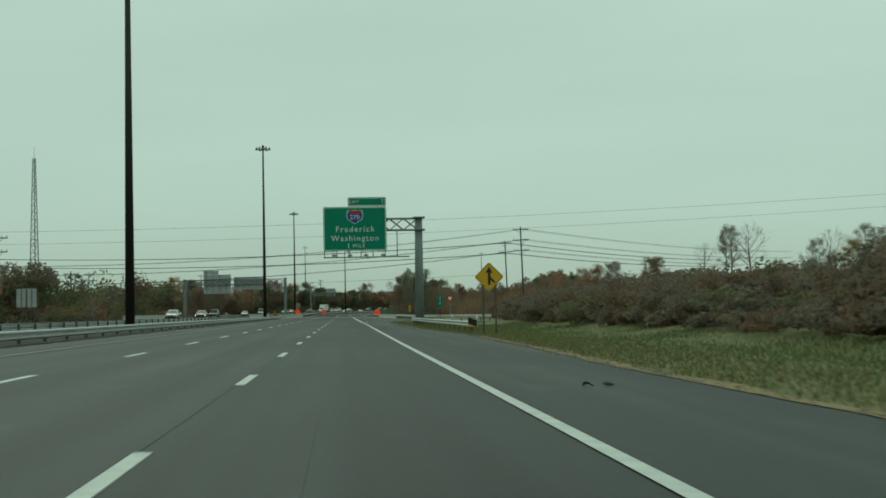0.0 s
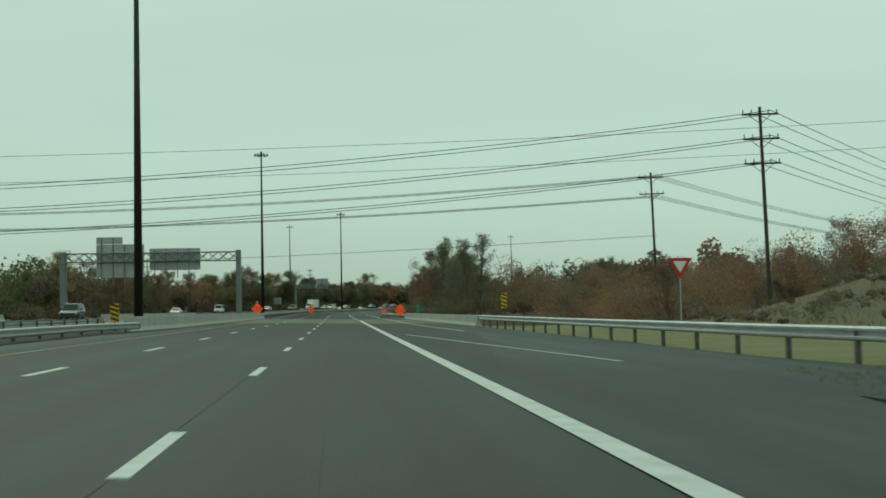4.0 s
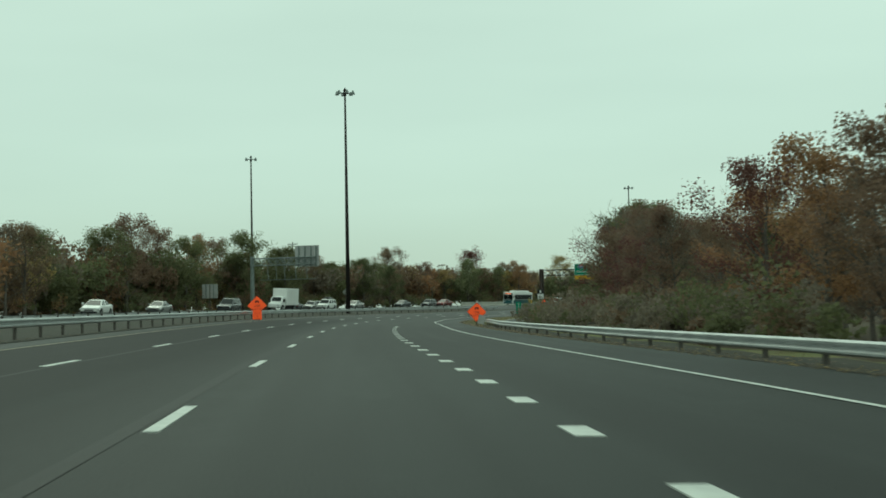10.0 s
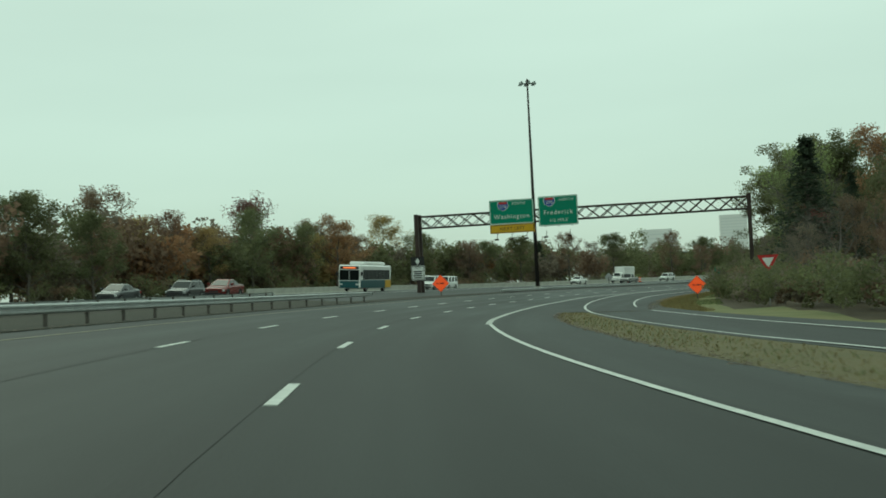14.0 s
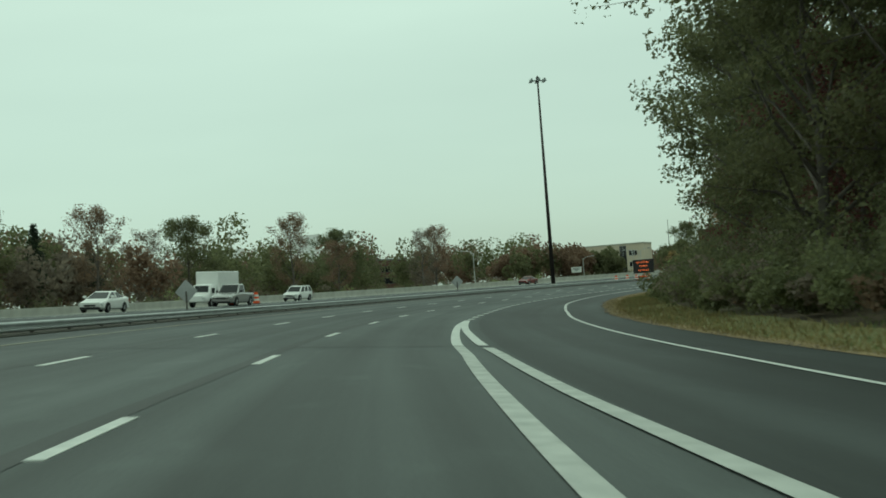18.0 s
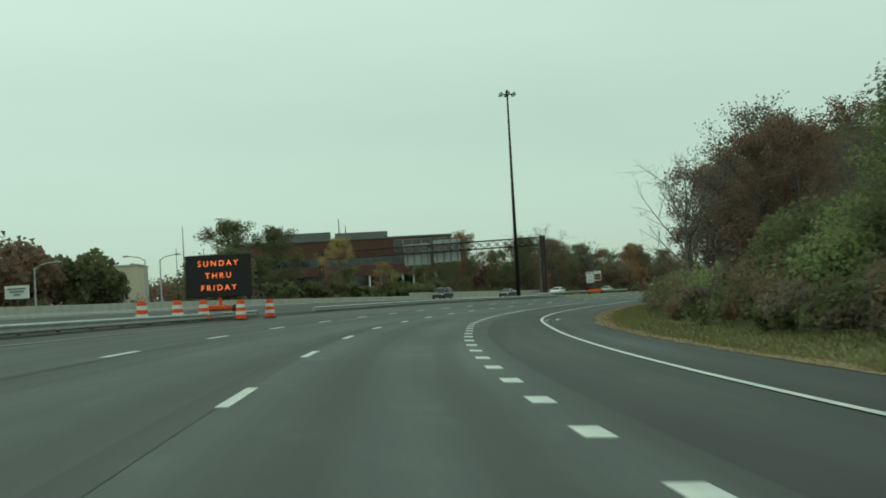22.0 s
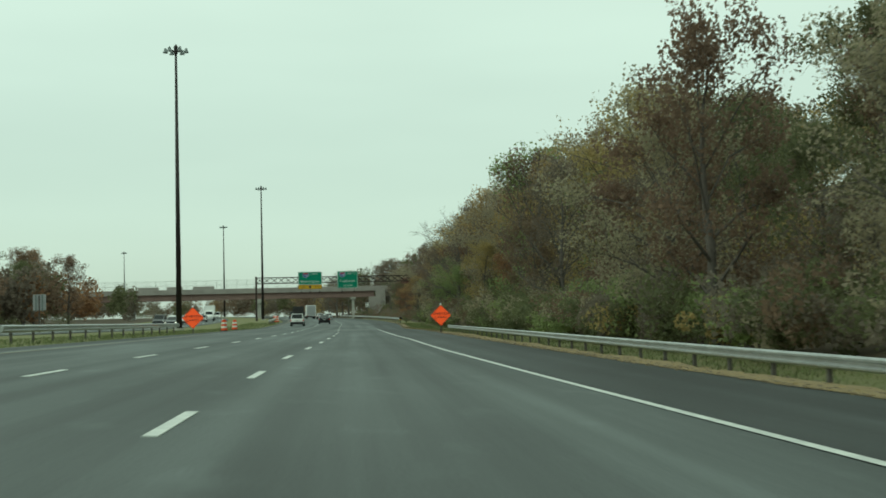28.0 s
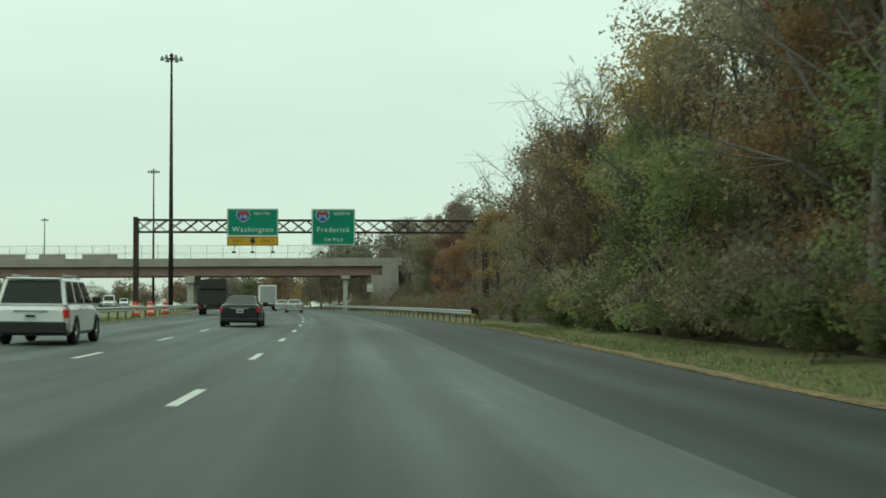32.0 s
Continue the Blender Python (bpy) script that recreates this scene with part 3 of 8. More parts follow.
for k in range(-4, 132):
    sd = DASH_AT(k) - 0.15
    dash("dash", me_dash, sd, DASH_L)
    dash("dash", me_dash, sd, lambda s: DASH_L(s) - LANE_W(s))
DOT1 = lerp([(260, 2.15), (314, 2.03), (322, 1.97), (328, 1.95), (361, 2.08), (398, 2.1), (402, 2.14), (406, 2.17), (410, 2.21), (437, 2.26), (455, 2.48), (477, 2.7), (481, 2.77), (490, 2.9)])
for k in range(-2, 46):
    dash("dotted_dash", me_dot, DOT_AT(k) + 0.25, DOT1)
DOT2 = lerp([(750, 1.9), (757, 2.02), (765, 2.22), (775, 2.32), (784, 2.27), (791, 2.26), (798, 2.27), (827, 2.15), (865, 1.77), (902, 1.7), (908, 1.6), (914, 1.51), (942, 1.76), (978, 2.12), (985, 2.12), (993, 2.12), (1015, 2.1)])
for k in range(69):
    dash("dotted_dash", me_dot, DOT2_AT(k) + 0.2, DOT2)


def painted(name, s0, s1, u, w, mt=None, step=3.0, dz=0.012):
    f = u if callable(u) else (lambda s: u)
    o = strip(name, s0, s1, lambda s: f(s) - w / 2, lambda s: f(s) + w / 2, mt or M_PAINT, dz, step=step, parent=lines)
    return o


painted("edge_line", -60, 142, lerp([(0, 2.03), (44, 2.02), (80, 2.07), (120, 2.14), (142, 2.10)]), 0.16)
painted("wide_line", 142, 281.7, lerp([(142, 2.08), (250, 2.1), (282, 2.2)]), 0.28)
painted("edge_line", 175, 205, lerp([(175, 5.9), (205, 2.9)]), 0.12)
painted("edge_line", 215, 590, lerp([(215, 6.4), (240, 5.76), (254, 5.65), (319, 5.61), (327, 5.61), (334, 5.68), (344, 5.78), (361, 6.05), (390, 6.06), (401, 6.13), (407, 6.16), (441, 6.15), (482, 6.36), (493, 6.17), (500, 5.98), (518, 4.88), (525, 4.71), (533, 4.44), (546, 3.86), (553, 3.56), (562, 3.19), (571, 2.78), (580, 2.4), (590, 1.98)]), 0.14)
GORE_L = lerp([(590, 1.89), (597, 1.83), (603, 1.93), (612, 2.0), (625, 2.0), (650, 1.7), (675, 0.95), (687, 0.89), (706, 1.15), (713, 1.31), (723, 1.5), (728, 1.46), (733, 1.53), (740, 1.62), (744.5, 1.66), (751.3, 1.86)])
GORE_R = lerp([(687, 2.65), (699, 2.3), (706, 2.23), (713, 2.13), (723, 2.1), (728, 1.99), (733, 1.96), (740, 1.88), (751.3, 1.86)])
painted("wide_line", 590, 726.9, GORE_L, 0.23, M_PAINT_OLD, step=1.5)
painted("wide_line", 727.1, 751.3, GORE_L, 0.23, step=1.5)
painted("edge_line", 500, 687, lerp([(500, 12.6), (534, 11.2), (548, 10.8), (573, 9.55), (590, 8.2), (602, 7.12), (613, 6.1), (626, 5.4), (660, 3.75), (687, 2.65)]), 0.14, step=2)
painted("wide_line", 687, 725.9, GORE_R, 0.23, M_PAINT_OLD, step=1.5, dz=0.017)
painted("wide_line", 727.1, 751.3, GORE_R, 0.23, step=1.5, dz=0.017)
painted("worn_line", 1213.2, 1228, lerp([(1213, 2.14), (1240, 2.1)]), 0.05, M_PAINT_OLD)
strip("cross_seam", 726.94, 727.06, lambda s: MED_L(s) + 1.5, lambda s: RIGHT_EDGE(s) - 0.1, M_SEAM, 0.004, step=0.1, parent=seams, cols=3)
painted("edge_line", 500, 1213, lerp([(500, 16.6), (547, 14), (588, 12.0), (604, 10.9), (613.5, 10.2), (623, 9.35), (634, 8.5), (672, 6.67), (694, 6.07), (714, 5.98), (722, 6.12), (735, 6.15), (755, 6.22), (765, 6.32), (777, 6.15), (790, 5.75), (801, 5.6), (828, 5.22), (866, 4.85), (906, 4.85), (914, 4.77), (920, 4.67), (929, 4.68), (945, 4.95), (983, 5.75), (996, 5.98), (1021, 5.68), (1035, 5.42), (1063, 4.5), (1111, 3.31), (1130, 2.9), (1141, 2.79), (1149, 2.76), (1156, 2.7), (1160, 2.62), (1167, 2.45), (1206, 2.16), (1213, 2.1)]), 0.15, step=2)
painted("yellow_line", -60, 1700, lerp([(-60, -8.2), (150, -8.0), (240, -7.3), (300, -7.6), (385, -8.6), (540, -9.4), (620, -9.0), (711, -8.8), (770, -9.1), (850, -9.6), (925, -9.6), (1140, -10.3), (1300, -11.5), (1700, -11.8)]), 0.14, M_YEL)
painted("edge_line", -200, 1600, lambda s: OPP_IN(s) - 1.5, 0.14, step=6)
painted("edge_line", -200, 1600, -38.4, 0.14, step=6)
sd = -200.0
while sd < 1500:
    for ou in (-27.6, -31.2, -34.8):
        dash("dash", me_dash, sd, lambda s: ou)
    sd += 12.19 * 2

# ---- guard rails and concrete barriers ----
W_PROFILE = [(0.0, 0.0), (0.02, 0.0), (0.085, 0.045), (0.085, 0.085), (0.02, 0.13), (0.02, 0.18), (0.085, 0.225), (0.085, 0.265), (0.02, 0.31), (0.0, 0.31), (0.06, 0.26), (0.06, 0.23), (0.0, 0.185), (0.0, 0.125), (0.06, 0.08), (0.06, 0.05)]


def rail_meshes():
    out = {}
    for side in (1, -1):
        bm = bmesh.new()
        prism(bm, [(side * x, z) for x, z in W_PROFILE], -0.06, 7.68)
        out[side] = bm_mesh("rail_panel", bm, M_GALV)
    bm = bmesh.new()
    box(bm, -0.05, 0.05, -0.075, 0.075, -0.6, 0.72, 0.01)
    out["post"] = bm_mesh("post", bm, M_POST)
    bm = bmesh.new()
    rod(bm, (0, -0.12, 0.155), (0, 0.14, 0.155), 0.16, 0.12, 10)
    out["end"] = bm_mesh("end_cap", bm, M_GALV)
    return out


RAILS = rail_meshes()


def guardrail(s0, s1, u, side, label, land=True, group="highway guard rails", drop=0.0):
    """side 1: the corrugated face looks right, -1: left."""
    f = u if callable(u) else (lambda s: u)
    root = thing("guardrail", at(s0, f(s0)), label, "guard rail", group)
    inv = root.matrix_world.inverted()
    n = max(1, round((s1 - s0) / 7.62))
    h = lambda s: float(road_z(s, f(s))) - drop
    for i in range(n):
        a, b = s0 + (s1 - s0) * i / n, s0 + (s1 - s0) * (i + 1) / n
        pa, pb = Vector((*map(float, xy(a, f(a))), h(a) + 0.42)), Vector((*map(float, xy(b, f(b))), h(b) + 0.42))
        d = pb - pa
        yaw = math.atan2(-d.x, d.y)
        m = Matrix.Translation(pa) @ Matrix.Rotation(yaw, 4, "Z") @ Matrix.Rotation(math.asin(d.z / d.length), 4, "X") @ Matrix.Diagonal((1, d.length / 7.62, 1, 1))
        o = new("rail_panel", RAILS[side])
        o.parent, o.matrix_basis = root, inv @ m
        for k in (0.25, 0.75):
            s = a + (b - a) * k
            o = new("post", RAILS["post"])
            o.parent, o.matrix_basis = root, inv @ at(s, f(s) - side * 0.10, -drop)
    for s in (s0, s1):
        o = new("end_cap", RAILS["end"])
        o.parent, o.matrix_basis = root, inv @ at(s, f(s), 0.42 - drop)
    return root


RB = lerp([(120, 19), (145, 15), (160, 12), (175, 10.4), (200, 10.0), (238, 9.8)])
MED = lambda s: MED_L(s) - 0.3
guardrail(73.7, 132, lerp([(73, 7.3), (90, 7.3), (100, 7.0), (132, 7.0)]), -1, "galvanised guard rail with striped end plate beside grass verge", drop=0.15)
guardrail(120, 239, RB, -1, "galvanised guard rail curving along the slip road to the bridge")
guardrail(322, 507, lerp([(322, 10.4), (331, 10.9), (354, 10.2), (380, 9.8), (440, 9.8), (480, 10.0), (495, 10.4), (507, 10.0)]), -1, "galvanised guard rail after the bridge with leaves beneath", drop=0.2)
guardrail(1016, 1227, lerp([(1016, 11.0), (1037, 10.7), (1060, 10.3), (1117, 10.0), (1150, 10.0), (1190, 10.1), (1227, 10.0)]), -1, "galvanised guard rail at the foot of the wooded hillside", drop=0.36)
guardrail(1322, 1475, lerp([(1322, 8.9), (1400, 8.6), (1475, 8.6)]), -1, "galvanised guard rail leading under the overpass")
guardrail(-60, 212, MED, 1, "galvanised median guard rail beside the narrow shoulder", drop=0.27)
guardrail(318, 640, MED, 1, "galvanised median guard rail running into the bend")
guardrail(696, 930, MED, 1, "low galvanised median guard rail round the bend", drop=0.34)
guardrail(946, 1052, MED, 1, "low galvanised median guard rail with a dark blunt end", drop=0.34)
guardrail(1052, 1136, lerp([(1052, -15.0), (1075, -19.3), (1103, -22.6), (1136, -22.9)]), 1, "galvanised median guard rail beside the work zone", drop=0.1)
guardrail(1140, 1196, lambda s: MED(s) - 2.5, 1, "galvanised guard rail on the grassy median")
guardrail(1300, 1470, lambda s: MED(s) - 1.0, 1, "galvanised median guard rail before the overpass")
guardrail(-60, 246, lambda s: OPP_IN(s) + 0.6, -1, "galvanised guard rail of the oncoming carriageway", drop=0.3)
guardrail(310, 640, lambda s: OPP_IN(s) + 0.6, -1, "galvanised guard rail of the oncoming carriageway", drop=0.15)

JERSEY = [(-0.30, 0), (0.30, 0), (0.30, 0.08), (0.13, 0.33), (0.08, 0.84), (-0.08, 0.84), (-0.13, 0.33), (-0.30, 0.08)]


def barrier(s0, s1, u, label, seg=6.1, tall=1.0, group="concrete barriers"):
    f = u if callable(u) else (lambda s: u)
    root = thing("concrete_barrier", at(s0, f(s0)), label, "concrete barrier", group)
    inv = root.matrix_world.inverted()
    bm = bmesh.new()
    prism(bm, [(x, z * tall - 0.12) for x, z in JERSEY], 0.02, seg - 0.02)
    bmesh.ops.bevel(bm, geom=[e for e in bm.edges if abs(e.verts[0].co.z - e.verts[1].co.z) < 1e-5 and e.verts[0].co.z > 0.7 * tall], offset=0.02, segments=1, affect="EDGES")
    me = bm_mesh("barrier_segment", bm, M_CONC)
    n = max(1, round((s1 - s0) / seg))
    for i in range(n):
        a, b = s0 + (s1 - s0) * i / n, s0 + (s1 - s0) * (i + 1) / n
        pa, pb = Vector((*map(float, xy(a, f(a))), float(road_z(a, f(a))))), Vector((*map(float, xy(b, f(b))), float(road_z(b, f(b)))))
        d = pb - pa
        o = new("barrier_segment", me)
        o.parent = root
        o.matrix_basis = inv @ Matrix.Translation(pa) @ Matrix.Rotation(math.atan2(-d.x, d.y), 4, "Z") @ Matrix.Rotation(math.asin(d.z / d.length), 4, "X") @ Matrix.Diagonal((1, d.length / seg, 1, 1))
    return root


barrier(239, 321, lerp([(239, 9.75), (321, 8.9)]), "pale weathered concrete parapet along the bridge", 13.6, 1.0)
barrier(212, 318, lerp([(212, -10.3), (222, -9.75), (318, -9.75)]), "pale weathered concrete parapet in the median of the bridge", 13.2, 1.0)
barrier(246, 310, lambda s: OPP_IN(s) + 0.7, "pale concrete parapet of the oncoming bridge", 12.8)
barrier(246, 310, -40.6, "pale concrete parapet at the far side of the bridge", 12.8)
barrier(690, 1062, -40.6, "long pale concrete wall beyond the oncoming lanes", 9.3, 1.25)
barrier(1062, 1160, lerp([(1062, -40.6), (1160, -48)]), "pale concrete retaining wall rising beside the slip road", 9.3, 1.9)

# ---- high-mast lights ----
def high_mast():
    root = thing("high_mast_light", Matrix.Identity(4), "tall dark steel high-mast light with a ring of lamps", "street lamp", "high-mast lights")
    bm = bmesh.new()
    rod(bm, (0, 0, -0.3), (0, 0, 31.15), 0.33, 0.13, 12)
    part("mast", bm, M_POLE, root, smooth_shade=True)
    bm = bmesh.new()
    rod(bm, (0, 0, -0.6), (0, 0, 0.25), 0.55, 0.55, 16)
    part("base", bm, M_CONC, root)
    bm = bmesh.new()
    rod(bm, (0, 0, 30.95), (0, 0, 31.65), 0.22, 0.2, 12)
    rod(bm, (0, 0, 31.65), (0, 0, 32.05), 0.3, 0.05, 12)
    part("head", bm, M_POLE, root)
    for k in range(6):
        a = k * math.pi / 3
        c, s = math.cos(a), math.sin(a)
        bm = bmesh.new()
        rod(bm, (c * 0.15, s * 0.15, 31.25), (c * 1.0, s * 1.0, 31.3), 0.045, 0.045, 6)
        arm = part("arm", bm, M_POLE, root)
        bm = bmesh.new()
        rod(bm, (c * 1.15, s * 1.15, 31.07), (c * 1.15, s * 1.15, 31.45), 0.30, 0.16, 10)
        rod(bm, (c * 1.15, s * 1.15, 31.45), (c * 1.15, s * 1.15, 31.6), 0.16, 0.10, 10)
        lamp = part("luminaire", bm, M_GREY, arm)
    return root


mast = high_mast()
MASTS = [(89, -14.2), (242.7, -14.3), (404.3, -14.7), (568.8, -14.05), (744, -18.4), (897.5, -18.6), (1054, -18.9), (1233, -20.0), (1403, -16.8), (1552, -21.2), (1740, -43.4), (649, -71.2)]
for i, (s, u) in enumerate(MASTS):
    dz = -0.35 if s < 620 else 0.0
    if i == 0:
        mast.matrix_world = at(s, u, dz, land=True)
    else:
        m = copy_thing(mast, at(s, u, dz, land=True))
        if u < -60:
            m.scale = (1, 1, 1.09)


# ---- overhead signs ----
def truss(root, x0, x1, z0, z1, y0, y1, mt, bay=1.5, r=0.05):
    """Box truss along x: four chords and zigzag braces, each brace a part."""
    for y in (y0, y1):
        for z in (z0, z1):
            bm = bmesh.new()
            rod(bm, (x0, y, z), (x1, y, z), r * 1.4, seg=6)
            part("chord", bm, mt, root)
        n = max(1, round((x1 - x0) / bay))
        for i in range(n):
            a, b = x0 + (x1 - x0) * i / n, x0 + (x1 - x0) * (i + 1) / n
            part("brace", rod(bmesh.new(), (a, y, z0 if i % 2 else z1), (b, y, z1 if i % 2 else z0), r, seg=5), mt, root)
            part("brace", rod(bmesh.new(), (a, y, z1 if i % 2 else z0), (b, y, z0 if i % 2 else z1), r * 0.8, seg=5), mt, root)
    bm = bmesh.new()
    for i in range(n + 1):
        a = x0 + (x1 - x0) * i / n
        for z in (z0, z1):
            rod(bm, (a, y0, z), (a, y1, z), r * 0.8, seg=5)
    part("cross_member", bm, mt, root)


def panel(root, name, x0, x1, z0, z1, y, mt, border=None, label="", corner=0.12):
    """Sheet with rounded corners facing -y, stiffeners behind, an inset border."""
    def plate(bm, a, b, c, d, r, yy, th):
        pts = []
        for cx, cz, a0 in ((b - r, d - r, 0), (a + r, d - r, 90), (a + r, c + r, 180), (b - r, c + r, 270)):
            for k in range(4):
                an = radians(a0 + 30 * k)
                pts.append((cx + r * math.cos(an), cz + r * math.sin(an)))
        prism(bm, pts, yy, yy + th)
    bm = bmesh.new()
    plate(bm, x0, x1, z0, z1, corner, y, 0.05)
    p = part(name, bm, mt, root, label)
    if border is not None:
        bm = bmesh.new()
        plate(bm, x0 + 0.05, x1 - 0.05, z0 + 0.05, z1 - 0.05, corner * 0.9, y - 0.006, 0.004)
        part("border", bm, border, p)
        bm = bmesh.new()
        plate(bm, x0 + 0.11, x1 - 0.11, z0 + 0.11, z1 - 0.11, corner * 0.8, y - 0.011, 0.004)
        part("face", bm, mt, p)
    bm = bmesh.new()
    n = max(2, int((x1 - x0) / 1.3))
    for i in range(n):
        x = x0 + (x1 - x0) * (i + 0.5) / n
        box(bm, x - 0.05, x + 0.05, y + 0.06, y + 0.16, z0 - 0.1, z1 - 0.05)
    part("stiffener", bm, M_GREY, p)
    return p


def shield(p, x, z, w, y):
    """Route shield: red crown, blue body, white edge and number."""
    def outline(k):
        h = w * 1.0 * k
        ww = w * k * 1.2
        return [(-ww * 0.42, h * 0.5), (-ww * 0.2, h * 0.44), (0, h * 0.5), (ww * 0.2, h * 0.44), (ww * 0.42, h * 0.5), (ww * 0.5, h * 0.12), (ww * 0.40, -h * 0.2), (0, -h * 0.5), (-ww * 0.40, -h * 0.2), (-ww * 0.5, h * 0.12)]
    for k, mt, nm, dy in ((1.0, M_SIGN_W, "shield_edge", 0.014), (0.92, M_SIGN_BL, "shield", 0.018)):
        bm = bmesh.new()
        prism(bm, [(x + a, z + b) for a, b in outline(k)], y - dy, y - dy + 0.003)
        part(nm, bm, mt, p)
    bm = bmesh.new()
    prism(bm, [(x - w * 0.42, z + w * 0.24), (x + w * 0.42, z + w * 0.24), (x + w * 0.39, z + w * 0.45), (x, z + w * 0.45), (x - w * 0.39, z + w * 0.45)], y - 0.022, y - 0.019)
    part("shield_crown", bm, M_SIGN_R, p)
    words("route_number", "270", w * 0.46, M_SIGN_W, p, x, z - w * 0.03, y - 0.026)


def sign_lamps(root, xs, z, y, mt):
    for x in xs:
        bm = bmesh.new()
        rod(bm, (x, y + 0.1, z + 0.75), (x, y - 0.35, z + 0.1), 0.035, seg=5)
        box(bm, x - 0.2, x + 0.2, y - 0.65, y - 0.25, z, z + 0.16, 0.03)
        part("sign_lamp", bm, mt, root)


# cantilever sign before the bridge
c1 = thing("overhead_sign", at(126.5, 0), "green cantilever exit sign on a grey steel post", "road sign", "overhead signs")
bm = bmesh.new()
rod(bm, (7.35, 0.3, -0.5), (7.4, 0.3, 10.1), 0.44, 0.36, 16)
part("post", bm, M_GREY, c1, "grey-green tubular steel post", True)
for z in (8.85, 10.02):
    bm = bmesh.new()
    box(bm, 6.85, 8.0, -0.35, 0.95, z - 0.07, z + 0.07, 0.03)
    part("collar", bm, M_GREY, c1)
truss(c1, -0.8, 7.3, 8.85, 9.95, 0.0, 0.6, M_GREY, 1.35, 0.055)
p = panel(c1, "sign_panel", -1.7, 4.3, 6.9, 11.1, -0.25, M_SIGN_G, M_SIGN_W)
words("lettering", "Frederick", 0.82, M_SIGN_W, p, 1.3, 8.95, -0.275, stretch=1.12)
words("lettering", "Washington", 0.82, M_SIGN_W, p, 1.3, 8.08, -0.275, stretch=1.12)
words("lettering", "1", 0.78, M_SIGN_W, p, 0.68, 7.36, -0.275)
words("lettering", "MILE", 0.52, M_SIGN_W, p, 1.65, 7.36, -0.275, stretch=1.15)
shield(p, 1.3, 10.12, 1.35, -0.27)
p2 = panel(c1, "exit_tab", 0.65, 4.28, 11.14, 12.0, -0.25, M_SIGN_G, M_SIGN_W, corner=0.1)
words("lettering", "EXIT", 0.42, M_SIGN_W, p2, 1.25, 11.56, -0.275, stretch=1.1)
words("lettering", "1", 0.62, M_SIGN_W, p2, 3.95, 11.56, -0.275)
bm = bmesh.new()
box(bm, -1.7, 6.4, -1.35, -0.45, 6.22, 6.30)
for x in np.arange(-1.6, 6.4, 1.15):
    rod(bm, (x, -0.2, 6.3), (x, -0.2, 6.9 if x < 4.2 else 8.9), 0.05, seg=5)
part("catwalk", bm, M_GREY, c1)
sign_lamps(c1, (-0.7, 0.8, 2.3, 3.9), 6.34, -0.9, M_GREY)


def gantry(s, xl, xr, z0, z1, mt, label, right_post=True, posts=0.2):
    g = thing("sign_gantry", at(s, 0), label, "sign gantry", "overhead signs")
    zr = g.matrix_world.translation.z
    zz0, zz1 = z0 - zr, z1 - zr
    for x in ((xl, xr) if right_post else (xl,)):
        for y in (-0.7, 0.7):
            gz = float(land_z(s, x)) - zr
            bm = bmesh.new()
            box(bm, x - posts, x + posts, y - posts, y + posts, gz - 0.5, zz1 + 0.25, 0.02)
            part("post", bm, mt, g)
        bm = bmesh.new()
        gz = float(land_z(s, x)) - zr
        for a, b in ((0.3, 0.55), (0.55, 0.8)):
            rod(bm, (x, -0.6, gz + (zz1 - gz) * a), (x, 0.6, gz + (zz1 - gz) * b), 0.07, seg=5)
        part("post_brace", bm, mt, g)
    truss(g, xl, xr, zz0, zz1, -0.6, 0.6, mt, 1.5, 0.055)
    return g, zr


# gantry in the bend
g4, zr = gantry(686, -18.0, 17.2, 8.2, 9.45, M_BROWN, "brown steel sign gantry with two green signs")
p = panel(g4, "sign_panel", -9.8, -5.0, 8.05 - zr, 10.65 - zr, -0.95, M_SIGN_G, M_SIGN_W)
words("lettering", "SOUTH", 0.42, M_SIGN_W, p, -6.6, 10.2 - zr, -0.975, stretch=1.1)
words("lettering", "Washington", 0.72, M_SIGN_W, p, -7.4, 8.85 - zr, -0.975, stretch=1.08)
shield(p, -8.3, 9.95 - zr, 1.05, -0.97)
p = panel(g4, "exit_strip", -9.8, -5.0, 7.1 - zr, 8.03 - zr, -0.95, M_SIGN_Y, M_SIGN_B, corner=0.05)
words("lettering", "NEXT LEFT", 0.5, M_SIGN_B, p, -7.4, 7.56 - zr, -0.975, stretch=1.1)
p = panel(g4, "sign_panel", -4.5, -0.3, 7.6 - zr, 10.75 - zr, -0.95, M_SIGN_G, M_SIGN_W)
words("lettering", "NORTH", 0.42, M_SIGN_W, p, -1.5, 10.3 - zr, -0.975, stretch=1.1)
words("lettering", "Frederick", 0.72, M_SIGN_W, p, -2.4, 9.0 - zr, -0.975, stretch=1.08)
words("lettering", "1/2 MILE", 0.5, M_SIGN_W, p, -2.4, 8.15 - zr, -0.975, stretch=1.05)
shield(p, -3.3, 10.1 - zr, 1.05, -0.97)
sign_lamps(g4, (-9.0, -7.4, -5.8, -3.7, -1.2), 6.35 - zr, -1.1, M_BROWN)
